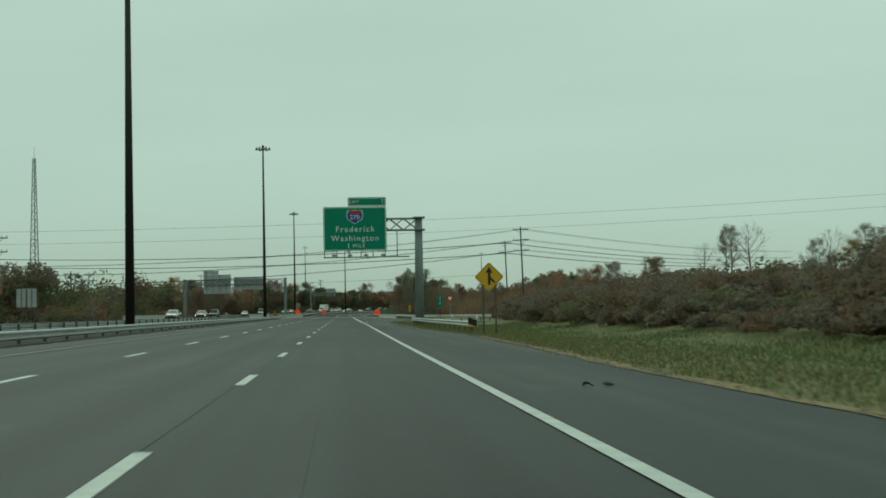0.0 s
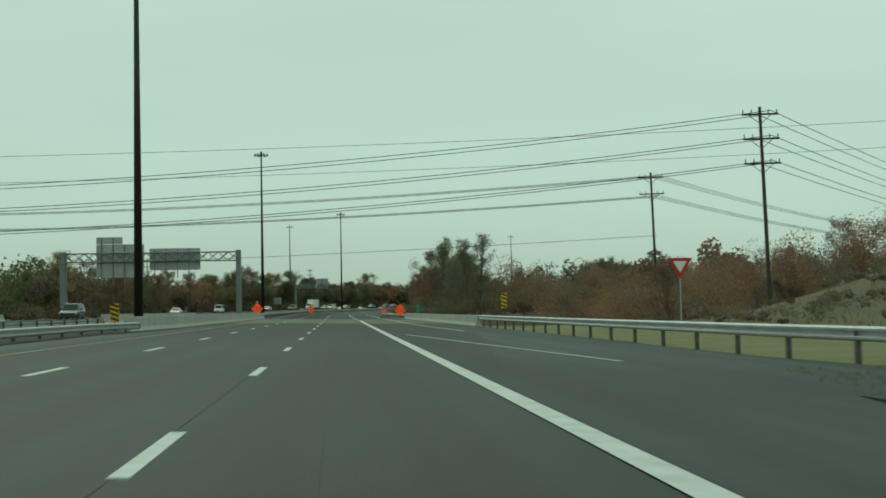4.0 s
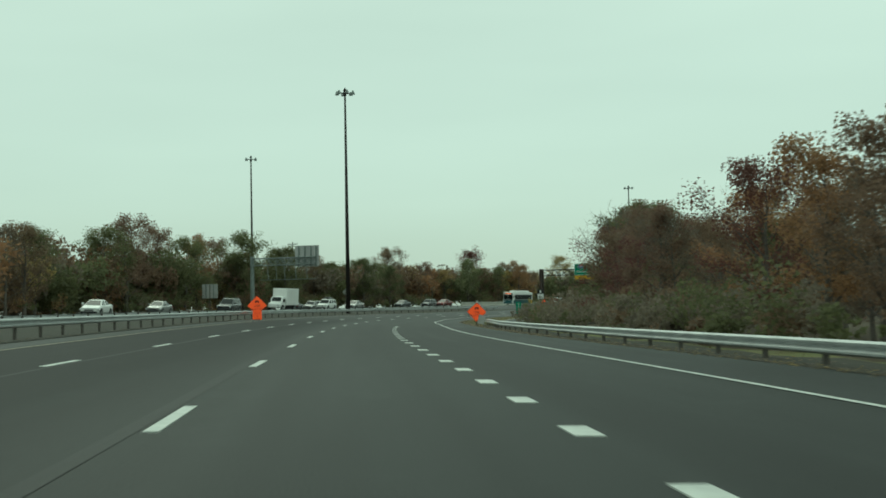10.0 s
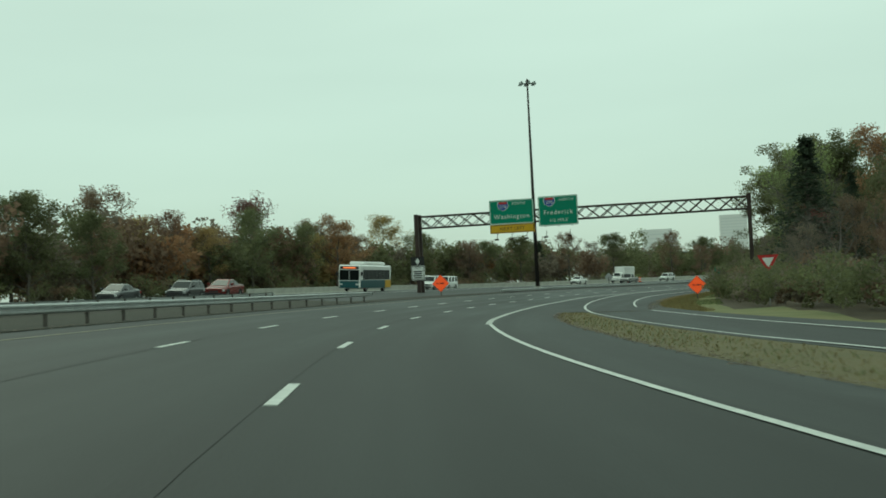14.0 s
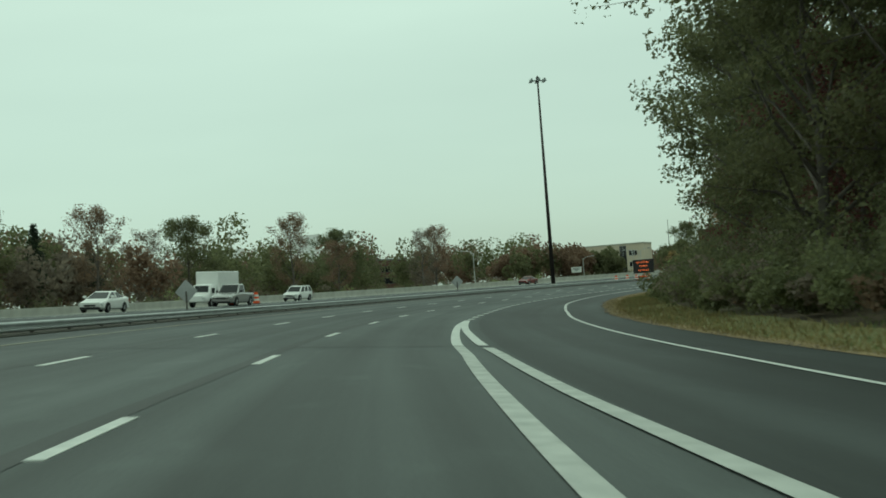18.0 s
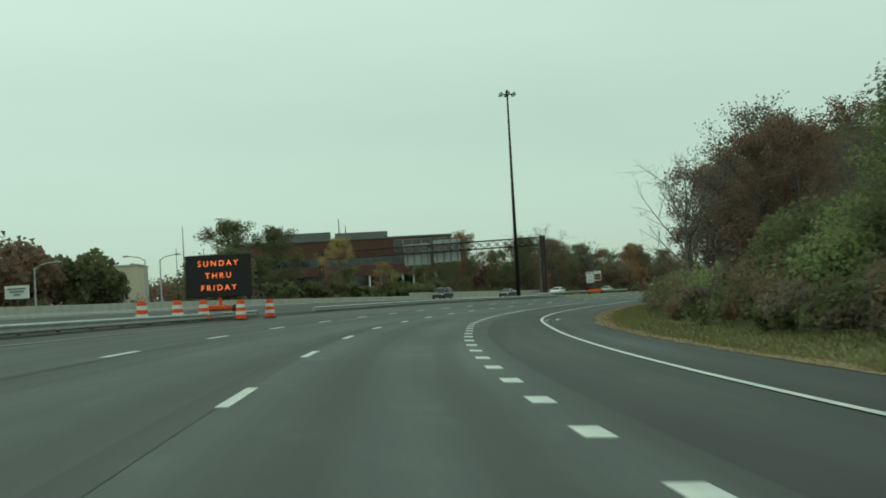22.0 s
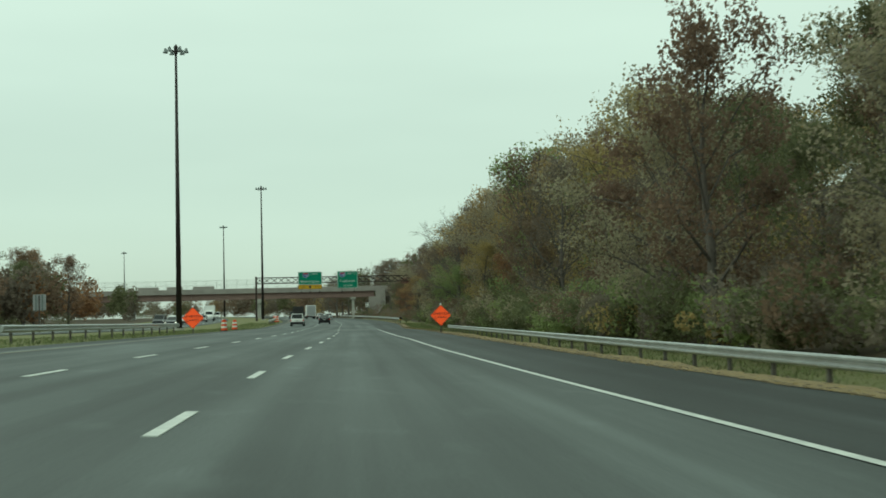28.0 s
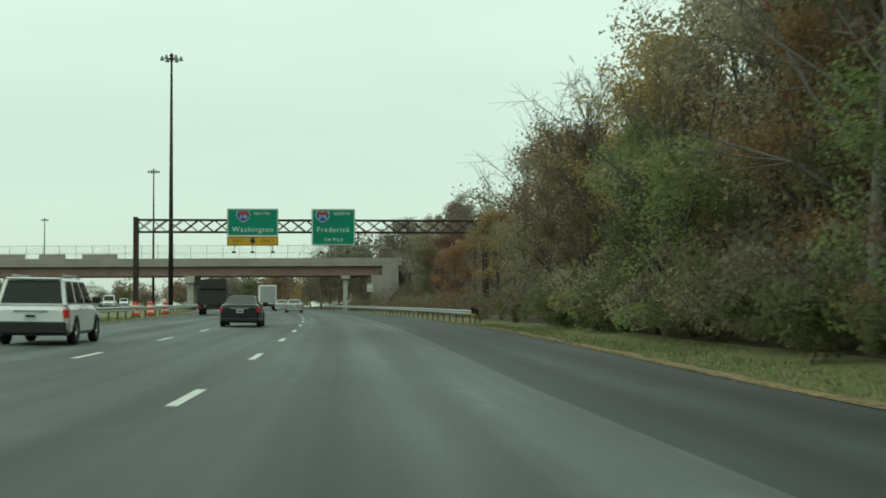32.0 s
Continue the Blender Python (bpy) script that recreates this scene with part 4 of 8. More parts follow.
# carpool sign on the gantry's post
p = panel(g4, "lane_rule_sign", -18.75, -17.25, 2.6 - zr, 4.15 - zr, -0.95, M_SIGN_W, M_SIGN_B, corner=0.06)
words("lettering", "HOV", 0.34, M_SIGN_B, p, -18.0, 3.92 - zr, -0.975)
for k in range(4):
    bm = bmesh.new()
    box(bm, -18.5 + 0.07 * (k % 2), -17.5 - 0.07 * (k % 2), -0.972, -0.968, 3.45 - 0.22 * k - zr, 3.58 - 0.22 * k - zr)
    part("text_bar", bm, M_SIGN_B, p)
p = panel(g4, "diamond_plate", -18.75, -17.25, 4.17 - zr, 5.1 - zr, -0.95, M_SIGN_B, None, corner=0.05)
bm = bmesh.new()
prism(bm, [(-18.0, 4.25 - zr), (-17.75, 4.63 - zr), (-18.0, 5.0 - zr), (-18.25, 4.63 - zr)], -0.965, -0.96)
part("diamond", bm, M_SIGN_W, p)

# gantry before the overpass
g6, zr = gantry(1370, -18.0, 17.0, 9.1, 10.3, M_BROWN, "brown steel sign gantry before the overpass with green signs")
p = panel(g6, "sign_panel", -9.1, -4.05, 8.65 - zr, 11.4 - zr, -0.95, M_SIGN_G, M_SIGN_W)
words("lettering", "SOUTH", 0.45, M_SIGN_W, p, -5.7, 10.9 - zr, -0.975, stretch=1.1)
words("lettering", "Washington", 0.76, M_SIGN_W, p, -6.55, 9.3 - zr, -0.975, stretch=1.08)
shield(p, -7.5, 10.6 - zr, 1.15, -0.97)
p = panel(g6, "exit_strip", -9.1, -4.05, 7.7 - zr, 8.62 - zr, -0.95, M_SIGN_Y, M_SIGN_B, corner=0.05)
words("lettering", "EXIT", 0.5, M_SIGN_B, p, -8.0, 8.16 - zr, -0.975)
words("lettering", "ONLY", 0.5, M_SIGN_B, p, -5.1, 8.16 - zr, -0.975)
bm = bmesh.new()
prism(bm, [(-6.75, 8.45 - zr), (-6.4, 8.45 - zr), (-6.4, 8.2 - zr), (-6.2, 8.2 - zr), (-6.57, 7.85 - zr), (-6.95, 8.2 - zr), (-6.75, 8.2 - zr)], -0.975, -0.97)
part("arrow", bm, M_SIGN_B, p)
p = panel(g6, "sign_panel", -0.75, 3.6, 7.75 - zr, 11.4 - zr, -0.95, M_SIGN_G, M_SIGN_W)
words("lettering", "NORTH", 0.45, M_SIGN_W, p, 2.3, 10.9 - zr, -0.975, stretch=1.1)
words("lettering", "Frederick", 0.76, M_SIGN_W, p, 1.42, 9.3 - zr, -0.975, stretch=1.08)
words("lettering", "1/4 MILE", 0.5, M_SIGN_W, p, 1.42, 8.3 - zr, -0.975, stretch=1.05)
shield(p, 0.35, 10.6 - zr, 1.15, -0.97)
sign_lamps(g6, (-8.4, -6.6, -4.6, 0.2, 2.8), 6.95 - zr, -1.1, M_BROWN)

# gantries of the oncoming carriageway, seen from behind
g2, zr = gantry(350, -41.0, -15.0, 8.9, 10.2, M_GREY, "grey-green sign gantry seen from behind over oncoming lanes", posts=0.33)
for a, b, z0, z1 in ((-28.4, -20.8, 7.6, 10.9), (-36.3, -29.2, 6.6, 11.6), (-36.3, -32.4, 11.65, 12.7)):
    p = panel(g2, "sign_panel", a, b, z0 - zr, z1 - zr, 0.9, M_ALU, None, "bare aluminium back of a sign")
    bm = bmesh.new()
    for x in np.arange(a + 0.8, b, 1.7):
        box(bm, x - 0.06, x + 0.06, 0.72, 0.89, z0 - zr - 1.2, z1 - zr - 0.05)
    part("hanger", bm, M_GREY, p)
g5, zr = gantry(1074, -62.0, -20.4, 9.4, 10.7, M_BROWN, "brown steel sign gantry seen from behind over oncoming lanes")
for a, b, z0, z1 in ((-40.6, -35.6, 7.6, 11.5), (-46.2, -41.3, 7.4, 11.1)):
    p = panel(g5, "sign_panel", a, b, z0 - zr, z1 - zr, 0.9, M_ALU, None, "bare aluminium back of a sign")
    bm = bmesh.new()
    for x in np.arange(a + 0.6, b, 1.3):
        box(bm, x - 0.06, x + 0.06, 0.72, 0.89, z0 - zr - 0.4, z1 - zr - 0.05)
    part("hanger", bm, M_GREY, p)
g3 = thing("overhead_sign", at(600, 0), "grey cantilever sign seen from behind above oncoming lanes", "road sign", "overhead signs")
zr = g3.matrix_world.translation.z
bm = bmesh.new()
rod(bm, (-41.5, 0, float(land_z(600, -41.5)) - zr - 0.4), (-41.5, 0, 10.6 - zr), 0.38, 0.32, 14)
part("post", bm, M_GREY, g3)
truss(g3, -41.4, -30.2, 9.0 - zr, 10.2 - zr, -0.5, 0.5, M_GREY, 1.3, 0.06)
p = panel(g3, "sign_panel", -34.0, -29.7, 8.7 - zr, 12.2 - zr, 0.8, M_ALU, None, "bare aluminium back of a sign")
for x in (-33.3, -32.2, -31.1, -30.2):
    bm = bmesh.new()
    box(bm, x - 0.07, x + 0.07, 0.6, 0.78, 8.6 - zr, 12.1 - zr)
    part("hanger", bm, M_GREY, g3)
for x in (-38.5, -37.0, -35.5, -33.5, -31.5):
    bm = bmesh.new()
    rod(bm, (x, -0.4, 9.0 - zr), (x + 0.3, -0.8, 6.6 - zr), 0.05, seg=5)
    part("strut", bm, M_GREY, g3)
bm = bmesh.new()
box(bm, -39.5, -29.8, -1.4, -0.6, 6.5 - zr, 6.58 - zr)
part("catwalk", bm, M_GREY, g3)


# ---- roadside signs ----
def diamond_sign(m, mt, half, zc, text, label, posts=1, lean=0.0, group="warning signs", plate=None, lamp=False, land=0.0):
    r = thing("warning_sign", m, label, "road sign", group)
    bm = bmesh.new()
    for x in ((0,) if posts == 1 else (-0.42 * half, 0.42 * half)):
        box(bm, x - 0.05, x + 0.05, 0.03, 0.11, -0.3 + land, zc, 0.01)
    part("post", bm, M_POST, r)

    def dia(h, y, th, nm, q, par):
        bm = bmesh.new()
        k = 0.10 * h
        pts = [(h - k, -k), (h - k * 0.4, 0), (h - k, k), (k, h - k), (0, h - k * 0.4), (-k, h - k), (-h + k, k), (-h + k * 0.4, 0), (-h + k, -k), (-k, -h + k), (0, -h + k * 0.4), (k, -h + k)]
        prism(bm, [(a, b + zc) for a, b in pts], y, y + th)
        return part(nm, bm, q, par)
    p = dia(half, 0.0, 0.02, "sign_plate", mt, r)
    dia(half * 0.95, -0.006, 0.004, "border", M_SIGN_B, p)
    dia(half * 0.91, -0.011, 0.004, "face", mt, p)
    n = len(text)
    for i, w in enumerate(text):
        if w == "-":
            bm = bmesh.new()
            for x in (-0.13, 0.13):
                bmesh.ops.create_cone(bm, cap_ends=True, segments=12, radius1=half * 0.085, radius2=half * 0.085, depth=0.004, matrix=Matrix.Translation((half * x, -0.016, zc + half * 0.36)) @ Matrix.Rotation(radians(90), 4, "X"))
            prism(bm, [(half * a, zc + half * b) for a, b in ((-0.17, 0.40), (0.10, 0.36), (0.16, 0.52), (0.05, 0.54), (0.02, 0.48), (-0.16, 0.50))], -0.0185, -0.0145)
            box(bm, -half * 0.3, half * 0.3, -0.018, -0.014, zc + half * 0.235, zc + half * 0.26)
            part("symbol", bm, M_SIGN_B, p)
        else:
            words("lettering", w, half * 0.37, M_SIGN_B, p, 0, zc + half * (0.17 * (n - 1) - 0.35 * i) - half * 0.02, -0.018, stretch=1.1, bold=0.012)
    if lamp:
        bm = bmesh.new()
        bmesh.ops.create_uvsphere(bm, u_segments=10, v_segments=6, radius=0.09, matrix=Matrix.Translation((0, 0, zc + half + 0.04)))
        part("beacon", bm, M_SIGN_W, r)
    if plate:
        bm = bmesh.new()
        box(bm, *plate)
        part("plate", bm, mt if plate[0] > -0.5 else M_ALU, r)
    return r


mg = diamond_sign(at(70.7, 8.0), M_SIGN_Y, 0.80, 2.98, (), "yellow diamond merge warning sign on two posts", 2)
bm = bmesh.new()
prism(bm, [(-0.07, 2.55), (0.07, 2.55), (0.07, 3.2), (0.2, 3.2), (0.0, 3.52), (-0.2, 3.2), (-0.07, 3.2)], -0.02, -0.016)
prism(bm, [(0.07, 2.82), (0.26, 2.63), (0.33, 2.72), (0.07, 2.98)], -0.02, -0.016)
part("merge_arrow", bm, M_SIGN_B, mg)
diamond_sign(at(336.5, 8.85, turn=-2), M_SIGN_O, 0.89, 1.12, ("UNEVEN", "LANES"), "orange diamond uneven lanes sign beside the guard rail")
diamond_sign(at(336, -11.6), M_SIGN_O, 0.87, 1.25, ("UNEVEN", "LANES"), "orange diamond uneven lanes sign in the median", lamp=True)
diamond_sign(at(505, 9.15, turn=-4) @ Matrix.Rotation(radians(3), 4, "Y"), M_SIGN_O, 0.87, 1.15, ("-", "USE", "CAUTION"), "orange diamond caution sign with a bent white panel", lamp=True)
o = thing("loose_panel", at(504.7, 9.45, -0.25, turn=-4) @ Matrix.Rotation(radians(14), 4, "Y"), "bent white sheet propped against the caution sign", "panel", "warning signs")
bm = bmesh.new()
box(bm, -0.3, 0.3, -0.03, 0.0, 0.35, 1.15, 0.03)
part("sheet", bm, M_ALU, o)
cs = diamond_sign(at(505, -10.7), M_SIGN_O, 0.90, 1.25, ("-", "USE", "CAUTION"), "orange diamond caution sign with a plate below it in the median", plate=(-0.4, 0.4, -0.03, -0.012, -0.15, 0.72))
for i, w in enumerate(("STAY", "IN", "LANE")):
    words("lettering", w, 0.24, M_SIGN_B, cs, 0, 0.56 - 0.26 * i, -0.04)
diamond_sign(at(672, -12.6, land=True), M_SIGN_O, 0.85, 1.25, ("BUMP",), "orange diamond bump sign at the median edge")
diamond_sign(at(668, 12.4, land=True), M_SIGN_O, 0.85, 1.35, ("BUMP",), "orange diamond bump sign beside the wooded verge")
diamond_sign(at(1187, 6.55, turn=-2), M_SIGN_O, 0.82, 1.35, ("UNEVEN", "LANES"), "orange diamond uneven lanes sign with a white beacon", lamp=True)
diamond_sign(at(1188.5, -13.0), M_SIGN_O, 0.85, 1.15, ("UNEVEN", "LANES"), "orange diamond uneven lanes sign in the grassy median", lamp=True)
diamond_sign(at(865, -21.0, turn=180), M_ALU, 0.8, 1.2, (), "bare aluminium back of a diamond sign")
diamond_sign(at(642, -44.8, turn=180, land=True), M_ALU, 0.7, 3.4, (), "bare aluminium back of a diamond sign by trees")
diamond_sign(at(790, -21.5, turn=180), M_ALU, 0.85, 1.3, (), "bare aluminium back of a diamond sign")
diamond_sign(at(1150, -21.0, turn=180), M_ALU, 0.7, 1.2, (), "bare aluminium back of a diamond sign")


def mile_marker(m, nums, label, zt=2.9):
    r = thing("mile_marker", m, label, "road sign", "mile markers")
    bm = bmesh.new()
    box(bm, -0.04, 0.04, 0.02, 0.08, -0.4, zt - 0.1)
    part("post", bm, M_POST, r)
    p = panel(r, "plate", -0.25, 0.25, zt - 1.2, zt, -0.02, M_SIGN_G, M_SIGN_G, corner=0.05)
    words("lettering", "MILE", 0.15, M_SIGN_W, p, 0, zt - 0.18, -0.04)
    for i, c in enumerate(nums):
        words("lettering", c, 0.42, M_SIGN_W, p, 0, zt - 0.48 - 0.38 * i, -0.04)
    return r


mile_marker(at(337.5, 11.5, land=True), "16", "narrow green mile marker sign behind the guard rail", 2.1)
mile_marker(at(511, 13.2, land=True), "15", "narrow green mile marker sign by the slip road", 2.1)
mile_marker(at(134, 10.0, land=True), "17", "narrow green mile marker sign behind the guard rail")
mile_marker(at(674, 14.2, land=True), "1", "narrow green mile marker sign at the wooded verge")


def delineator(m, label):
    r = thing("delineator_post", m, label, "road marker", "delineator posts")
    bm = bmesh.new()
    box(bm, -0.04, 0.04, -0.012, 0.012, -0.3, 0.95, 0.008)
    part("post", bm, M_GALV, r)
    bm = bmesh.new()
    box(bm, -0.075, 0.075, -0.02, -0.0125, 0.68, 0.94, 0.003)
    part("reflector", bm, M_SIGN_W, r)


for s, u in ((97, 10.0), (126, 10.6)):
    delineator(at(s, u, land=True), "small white delineator on a thin post behind the guard rail")


def striped_marker(m, label, w=0.42, h=1.1, zc=1.6):
    r = thing("hazard_marker", m, label, "road sign", "hazard markers")
    bm = bmesh.new()
    box(bm, -0.04, 0.04, 0.02, 0.08, -0.5, zc)
    part("post", bm, M_POST, r)
    bm = bmesh.new()
    box(bm, -w / 2, w / 2, -0.01, 0.015, zc - h / 2, zc + h / 2)
    p = part("plate", bm, M_SIGN_Y, r)
    for k in range(4):
        z = zc - h / 2 + h * (k + 0.15) / 4
        bm = bmesh.new()
        prism(bm, [(-w / 2 + 0.01, z + w * 0.3), (w / 2 - 0.01, z - w * 0.05), (w / 2 - 0.01, z + 0.11 - w * 0.05), (-w / 2 + 0.01, z + 0.11 + w * 0.3)], -0.016, -0.012)
        part("stripe", bm, M_SIGN_B, p)
    return r


striped_marker(at(247, 12.6), "yellow and black striped marker board behind the parapet", 0.45, 1.15, 1.75)
striped_marker(at(73.3, 7.3, -0.12), "striped end plate on the guard rail", 0.5, 0.34, 0.58)
striped_marker(at(213, -11.0), "striped marker at the foot of the light mast", 0.4, 0.9, 0.9)
striped_marker(at(1320.5, 8.9), "striped end plate on the guard rail before the gantry", 0.5, 0.34, 0.58)


def yield_sign(m, zc, label):
    r = thing("yield_sign", m, label, "road sign", "yield signs")
    bm = bmesh.new()
    rod(bm, (0, 0.06, -0.5), (0, 0.06, zc), 0.04, seg=6)
    part("post", bm, M_GALV, r)
    for h, mt, nm, y in ((0.62, M_SIGN_R, "plate", 0.0), (0.34, M_SIGN_W, "centre", -0.008)):
        bm = bmesh.new()
        prism(bm, [(-h, zc + h * 0.58), (0, zc - h * 1.15), (h, zc + h * 0.58)], y, y + 0.006)
        part(nm, bm, mt, r)


yield_sign(at(214, 17.6, land=True, turn=-8), 3.3, "red and white triangular yield sign at the slip road")
yield_sign(at(625, 16.4, land=True, turn=-8), 2.6, "red and white triangular yield sign at the second slip road")


def plate_sign(m, w, h, zt, rows, label, mt=None, dark=None):
    r = thing("road_sign", m, label, "road sign", "plate signs")
    bm = bmesh.new()
    box(bm, -0.05, 0.05, 0.03, 0.10, -0.5, zt - 0.1)
    part("post", bm, M_POST, r)
    p = panel(r, "plate", -w / 2, w / 2, zt - h, zt, -0.02, mt or M_SIGN_W, dark, corner=0.05)
    for txt, size, z in rows:
        words("lettering", txt, size, M_SIGN_B, p, 0, z, -0.04)
    return r


plate_sign(at(1440, 12.4, 0.5, land=True), 1.0, 1.3, 4.0, (("SPEED", 0.26, 3.75), ("LIMIT", 0.26, 3.48), ("55", 0.55, 3.08)), "white speed limit sign beside the overpass", dark=M_SIGN_B)
plate_sign(at(117, -27.6, turn=180), 1.7, 1.6, 3.1, (), "bare back of a road sign between carriageways", M_ALU)
plate_sign(at(585, -42.2, turn=180, land=True), 2.6, 2.2, 4.4, (), "bare grey back of a large road sign", M_ALU)
ws = plate_sign(at(963, -43.5, land=True), 2.3, 1.15, 2.9, (), "white roadside name board with grey lines of writing", M_SIGN_W)
for z, w in ((2.62, 1.7), (2.36, 1.3), (2.1, 0.6)):
    bm = bmesh.new()
    box(bm, -w / 2, w / 2, -0.075, -0.06, z - 0.06, z + 0.06)
    part("writing_bar", bm, M_GREY, ws)
plate_sign(at(1210, -30, turn=180, land=True), 1.2, 1.5, 3.6, (), "bare back of a road sign on the median", M_ALU)

# ---- work zone: message board, barrels, speed trailer ----
M_BOARD = material("message_board_black", (0.012, 0.012, 0.012), (0.02, 0.018, 0.018), rough=0.5, bump=0.05)
M_AMBER = material("amber_lamps", (1.0, 0.20, 0.07), rough=0.5, bump=0.0, emit=0.9)
M_ORANGE = material("work_orange", (0.80, 0.10, 0.02), (0.62, 0.08, 0.02), rough=0.55, scale=3, fine=20, bump=0.05)
M_RUB = material("rubber_black", (0.018, 0.018, 0.018), (0.03, 0.03, 0.03), rough=0.85, scale=8, fine=40, bump=0.2)
vm = thing("message_board", at(925, -12.9, 0.12, turn=3), "black electronic message board on an orange trailer", "message board", "work zone")
bm = bmesh.new()
box(bm, -1.8, 1.8, -0.1, 0.15, 1.05, 3.35, 0.04)
p = part("screen", bm, M_BOARD, vm)
for i, w in enumerate(("SUNDAY", "THRU", "FRIDAY")):
    words("lamp_text", w, 0.47, M_AMBER, p, 0, 2.86 - 0.66 * i, -0.12, stretch=1.3)
bm = bmesh.new()
rod(bm, (0, 0.1, 0.3), (0, 0.1, 1.1), 0.09, seg=8)
part("mast", bm, M_ORANGE, vm)
bm = bmesh.new()
box(bm, -0.5, 0.5, -1.1, 1.3, 0.35, 0.6, 0.04)
box(bm, -0.8, 0.8, -0.15, 0.15, 0.3, 0.42, 0.03)
part("trailer", bm, M_ORANGE, vm)
for x in (-0.8, 0.8):
    bm = bmesh.new()
    rod(bm, (x - 0.1, 0, 0.3), (x + 0.1, 0, 0.3), 0.3, seg=16)
    part("wheel", bm, M_RUB, vm)


def barrel():
    r = thing("traffic_barrel", Matrix.Identity(4), "orange and white striped traffic barrel on asphalt", "traffic barrel", "traffic barrels")
    z = [0.06, 0.28, 0.46, 0.64, 0.82, 0.96]
    for i in range(5):
        r1, r2 = 0.29 - 0.018 * i, 0.29 - 0.018 * (i + 1)
        bm = bmesh.new()
        rod(bm, (0, 0, z[i]), (0, 0, z[i + 1]), r1, r2 + 0.006, 16)
        part("band", bm, M_SIGN_W if i % 2 else M_ORANGE, r)
    bm = bmesh.new()
    rod(bm, (0, 0, 0.0), (0, 0, 0.07), 0.38, 0.34, 16)
    part("base", bm, M_RUB, r)
    bm = bmesh.new()
    box(bm, -0.14, 0.14, -0.03, 0.03, 0.95, 1.04, 0.02)
    part("handle", bm, M_ORANGE, r)
    return r


brl = barrel()
brl.matrix_world = at(910, -12.6)
for s, u in [(915, -12.4), (919, -12.2), (921.5, -10.9), (927, -10.6), (1206, -12.3), (1222, -12.8), (1330, -14), (1336, -13.6), (1342, -14.2), (1350, -13.8), (1358, -14.4), (806, -24.0), (812, -24.2)]:
    copy_thing(brl, at(s, u))
sp = thing("speed_trailer", at(1099.0, -19.2, turn=6), "speed display trailer with white limit sign on an orange base", "speed trailer", "work zone")
p = panel(sp, "limit_plate", -1.5, 0.0, 2.0, 4.1, -0.05, M_SIGN_W, M_SIGN_B, corner=0.06)
words("lettering", "SPEED", 0.42, M_SIGN_B, p, -0.75, 3.72, -0.075)
words("lettering", "LIMIT", 0.42, M_SIGN_B, p, -0.75, 3.25, -0.075)
words("lettering", "55", 0.85, M_SIGN_B, p, -0.75, 2.52, -0.075)
p = panel(sp, "display_plate", 0.05, 1.3, 2.4, 4.2, 0.0, M_SIGN_W, None, corner=0.06)
words("lettering", "YOUR", 0.22, M_SIGN_B, p, 0.67, 4.02, -0.02)
words("lettering", "SPEED", 0.22, M_SIGN_B, p, 0.67, 3.78, -0.02)
bm = bmesh.new()
box(bm, 0.15, 1.2, -0.03, -0.005, 2.55, 3.6)
part("screen", bm, M_BOARD, sp)
words("lamp_text", "60", 0.85, material("dim_amber_lamps", (0.55, 0.16, 0.06), rough=0.5, bump=0.0, emit=0.22), sp, 0.67, 3.05, -0.04)
bm = bmesh.new()
box(bm, -1.0, 1.2, -0.5, 0.9, 0.3, 0.85, 0.05)
part("trailer", bm, M_ORANGE, sp)
bm = bmesh.new()
box(bm, -0.1, 0.1, 0.06, 0.22, 0.8, 3.6)
part("mast", bm, M_POST, sp)
for x in (-1.1, 1.25):
    bm = bmesh.new()
    rod(bm, (x - 0.1, 0.2, 0.3), (x + 0.1, 0.2, 0.3), 0.3, seg=16)
    part("wheel", bm, M_RUB, sp)

# ---- utility poles and wires ----
def utility_pole(m, h, arms, label, tilt=0.0, turn=0.0):
    r = thing("utility_pole", m @ Matrix.Rotation(radians(tilt), 4, "Y"), label, "utility pole", "utility poles")
    bm = bmesh.new()
    rod(bm, (0, 0, -1.5), (0, 0, h), 0.19, 0.12, 10)
    part("pole", bm, M_WOODPOLE, r)
    for k in range(arms):
        z = h - 0.6 - 2.0 * k
        bm = bmesh.new()
        box(bm, -1.5, 1.5, -0.09, 0.09, z - 0.07, z + 0.07)
        rod(bm, (-1.0, 0, z), (0, 0, z - 0.8), 0.03, seg=5)
        rod(bm, (1.0, 0, z), (0, 0, z - 0.8), 0.03, seg=5)
        a = part("crossarm", bm, M_WOODPOLE, r)
        for x in (-1.4, -0.7, 0.7, 1.4):
            bm = bmesh.new()
            rod(bm, (x, 0, z + 0.05), (x, 0, z + 0.4), 0.06, 0.04, 6)
            part("insulator", bm, M_GREY, a)
    return r


def wire(a, b, sag, r=0.03, name="overhead_wire"):
    n = 24
    a, b = Vector(a), Vector(b)
    cu = bpy.data.curves.new(name, "CURVE")
    cu.dimensions, cu.bevel_depth, cu.bevel_resolution = "3D", r, 1
    sp_ = cu.splines.new("POLY")
    sp_.points.add(n)
    for i in range(n + 1):
        t = i / n
        p_ = a.lerp(b, t)
        sp_.points[i].co = (p_.x, p_.y, p_.z - sag * 4 * t * (1 - t), 1)
    cu.materials.append(M_CABLE)
    o = new(name, cu)
    return tagged(o, "thin dark overhead power wire crossing the highway", "power line", "overhead wires")


def zw(s, u, z):
    x, y = xy(s, u)
    return (float(x), float(y), z)


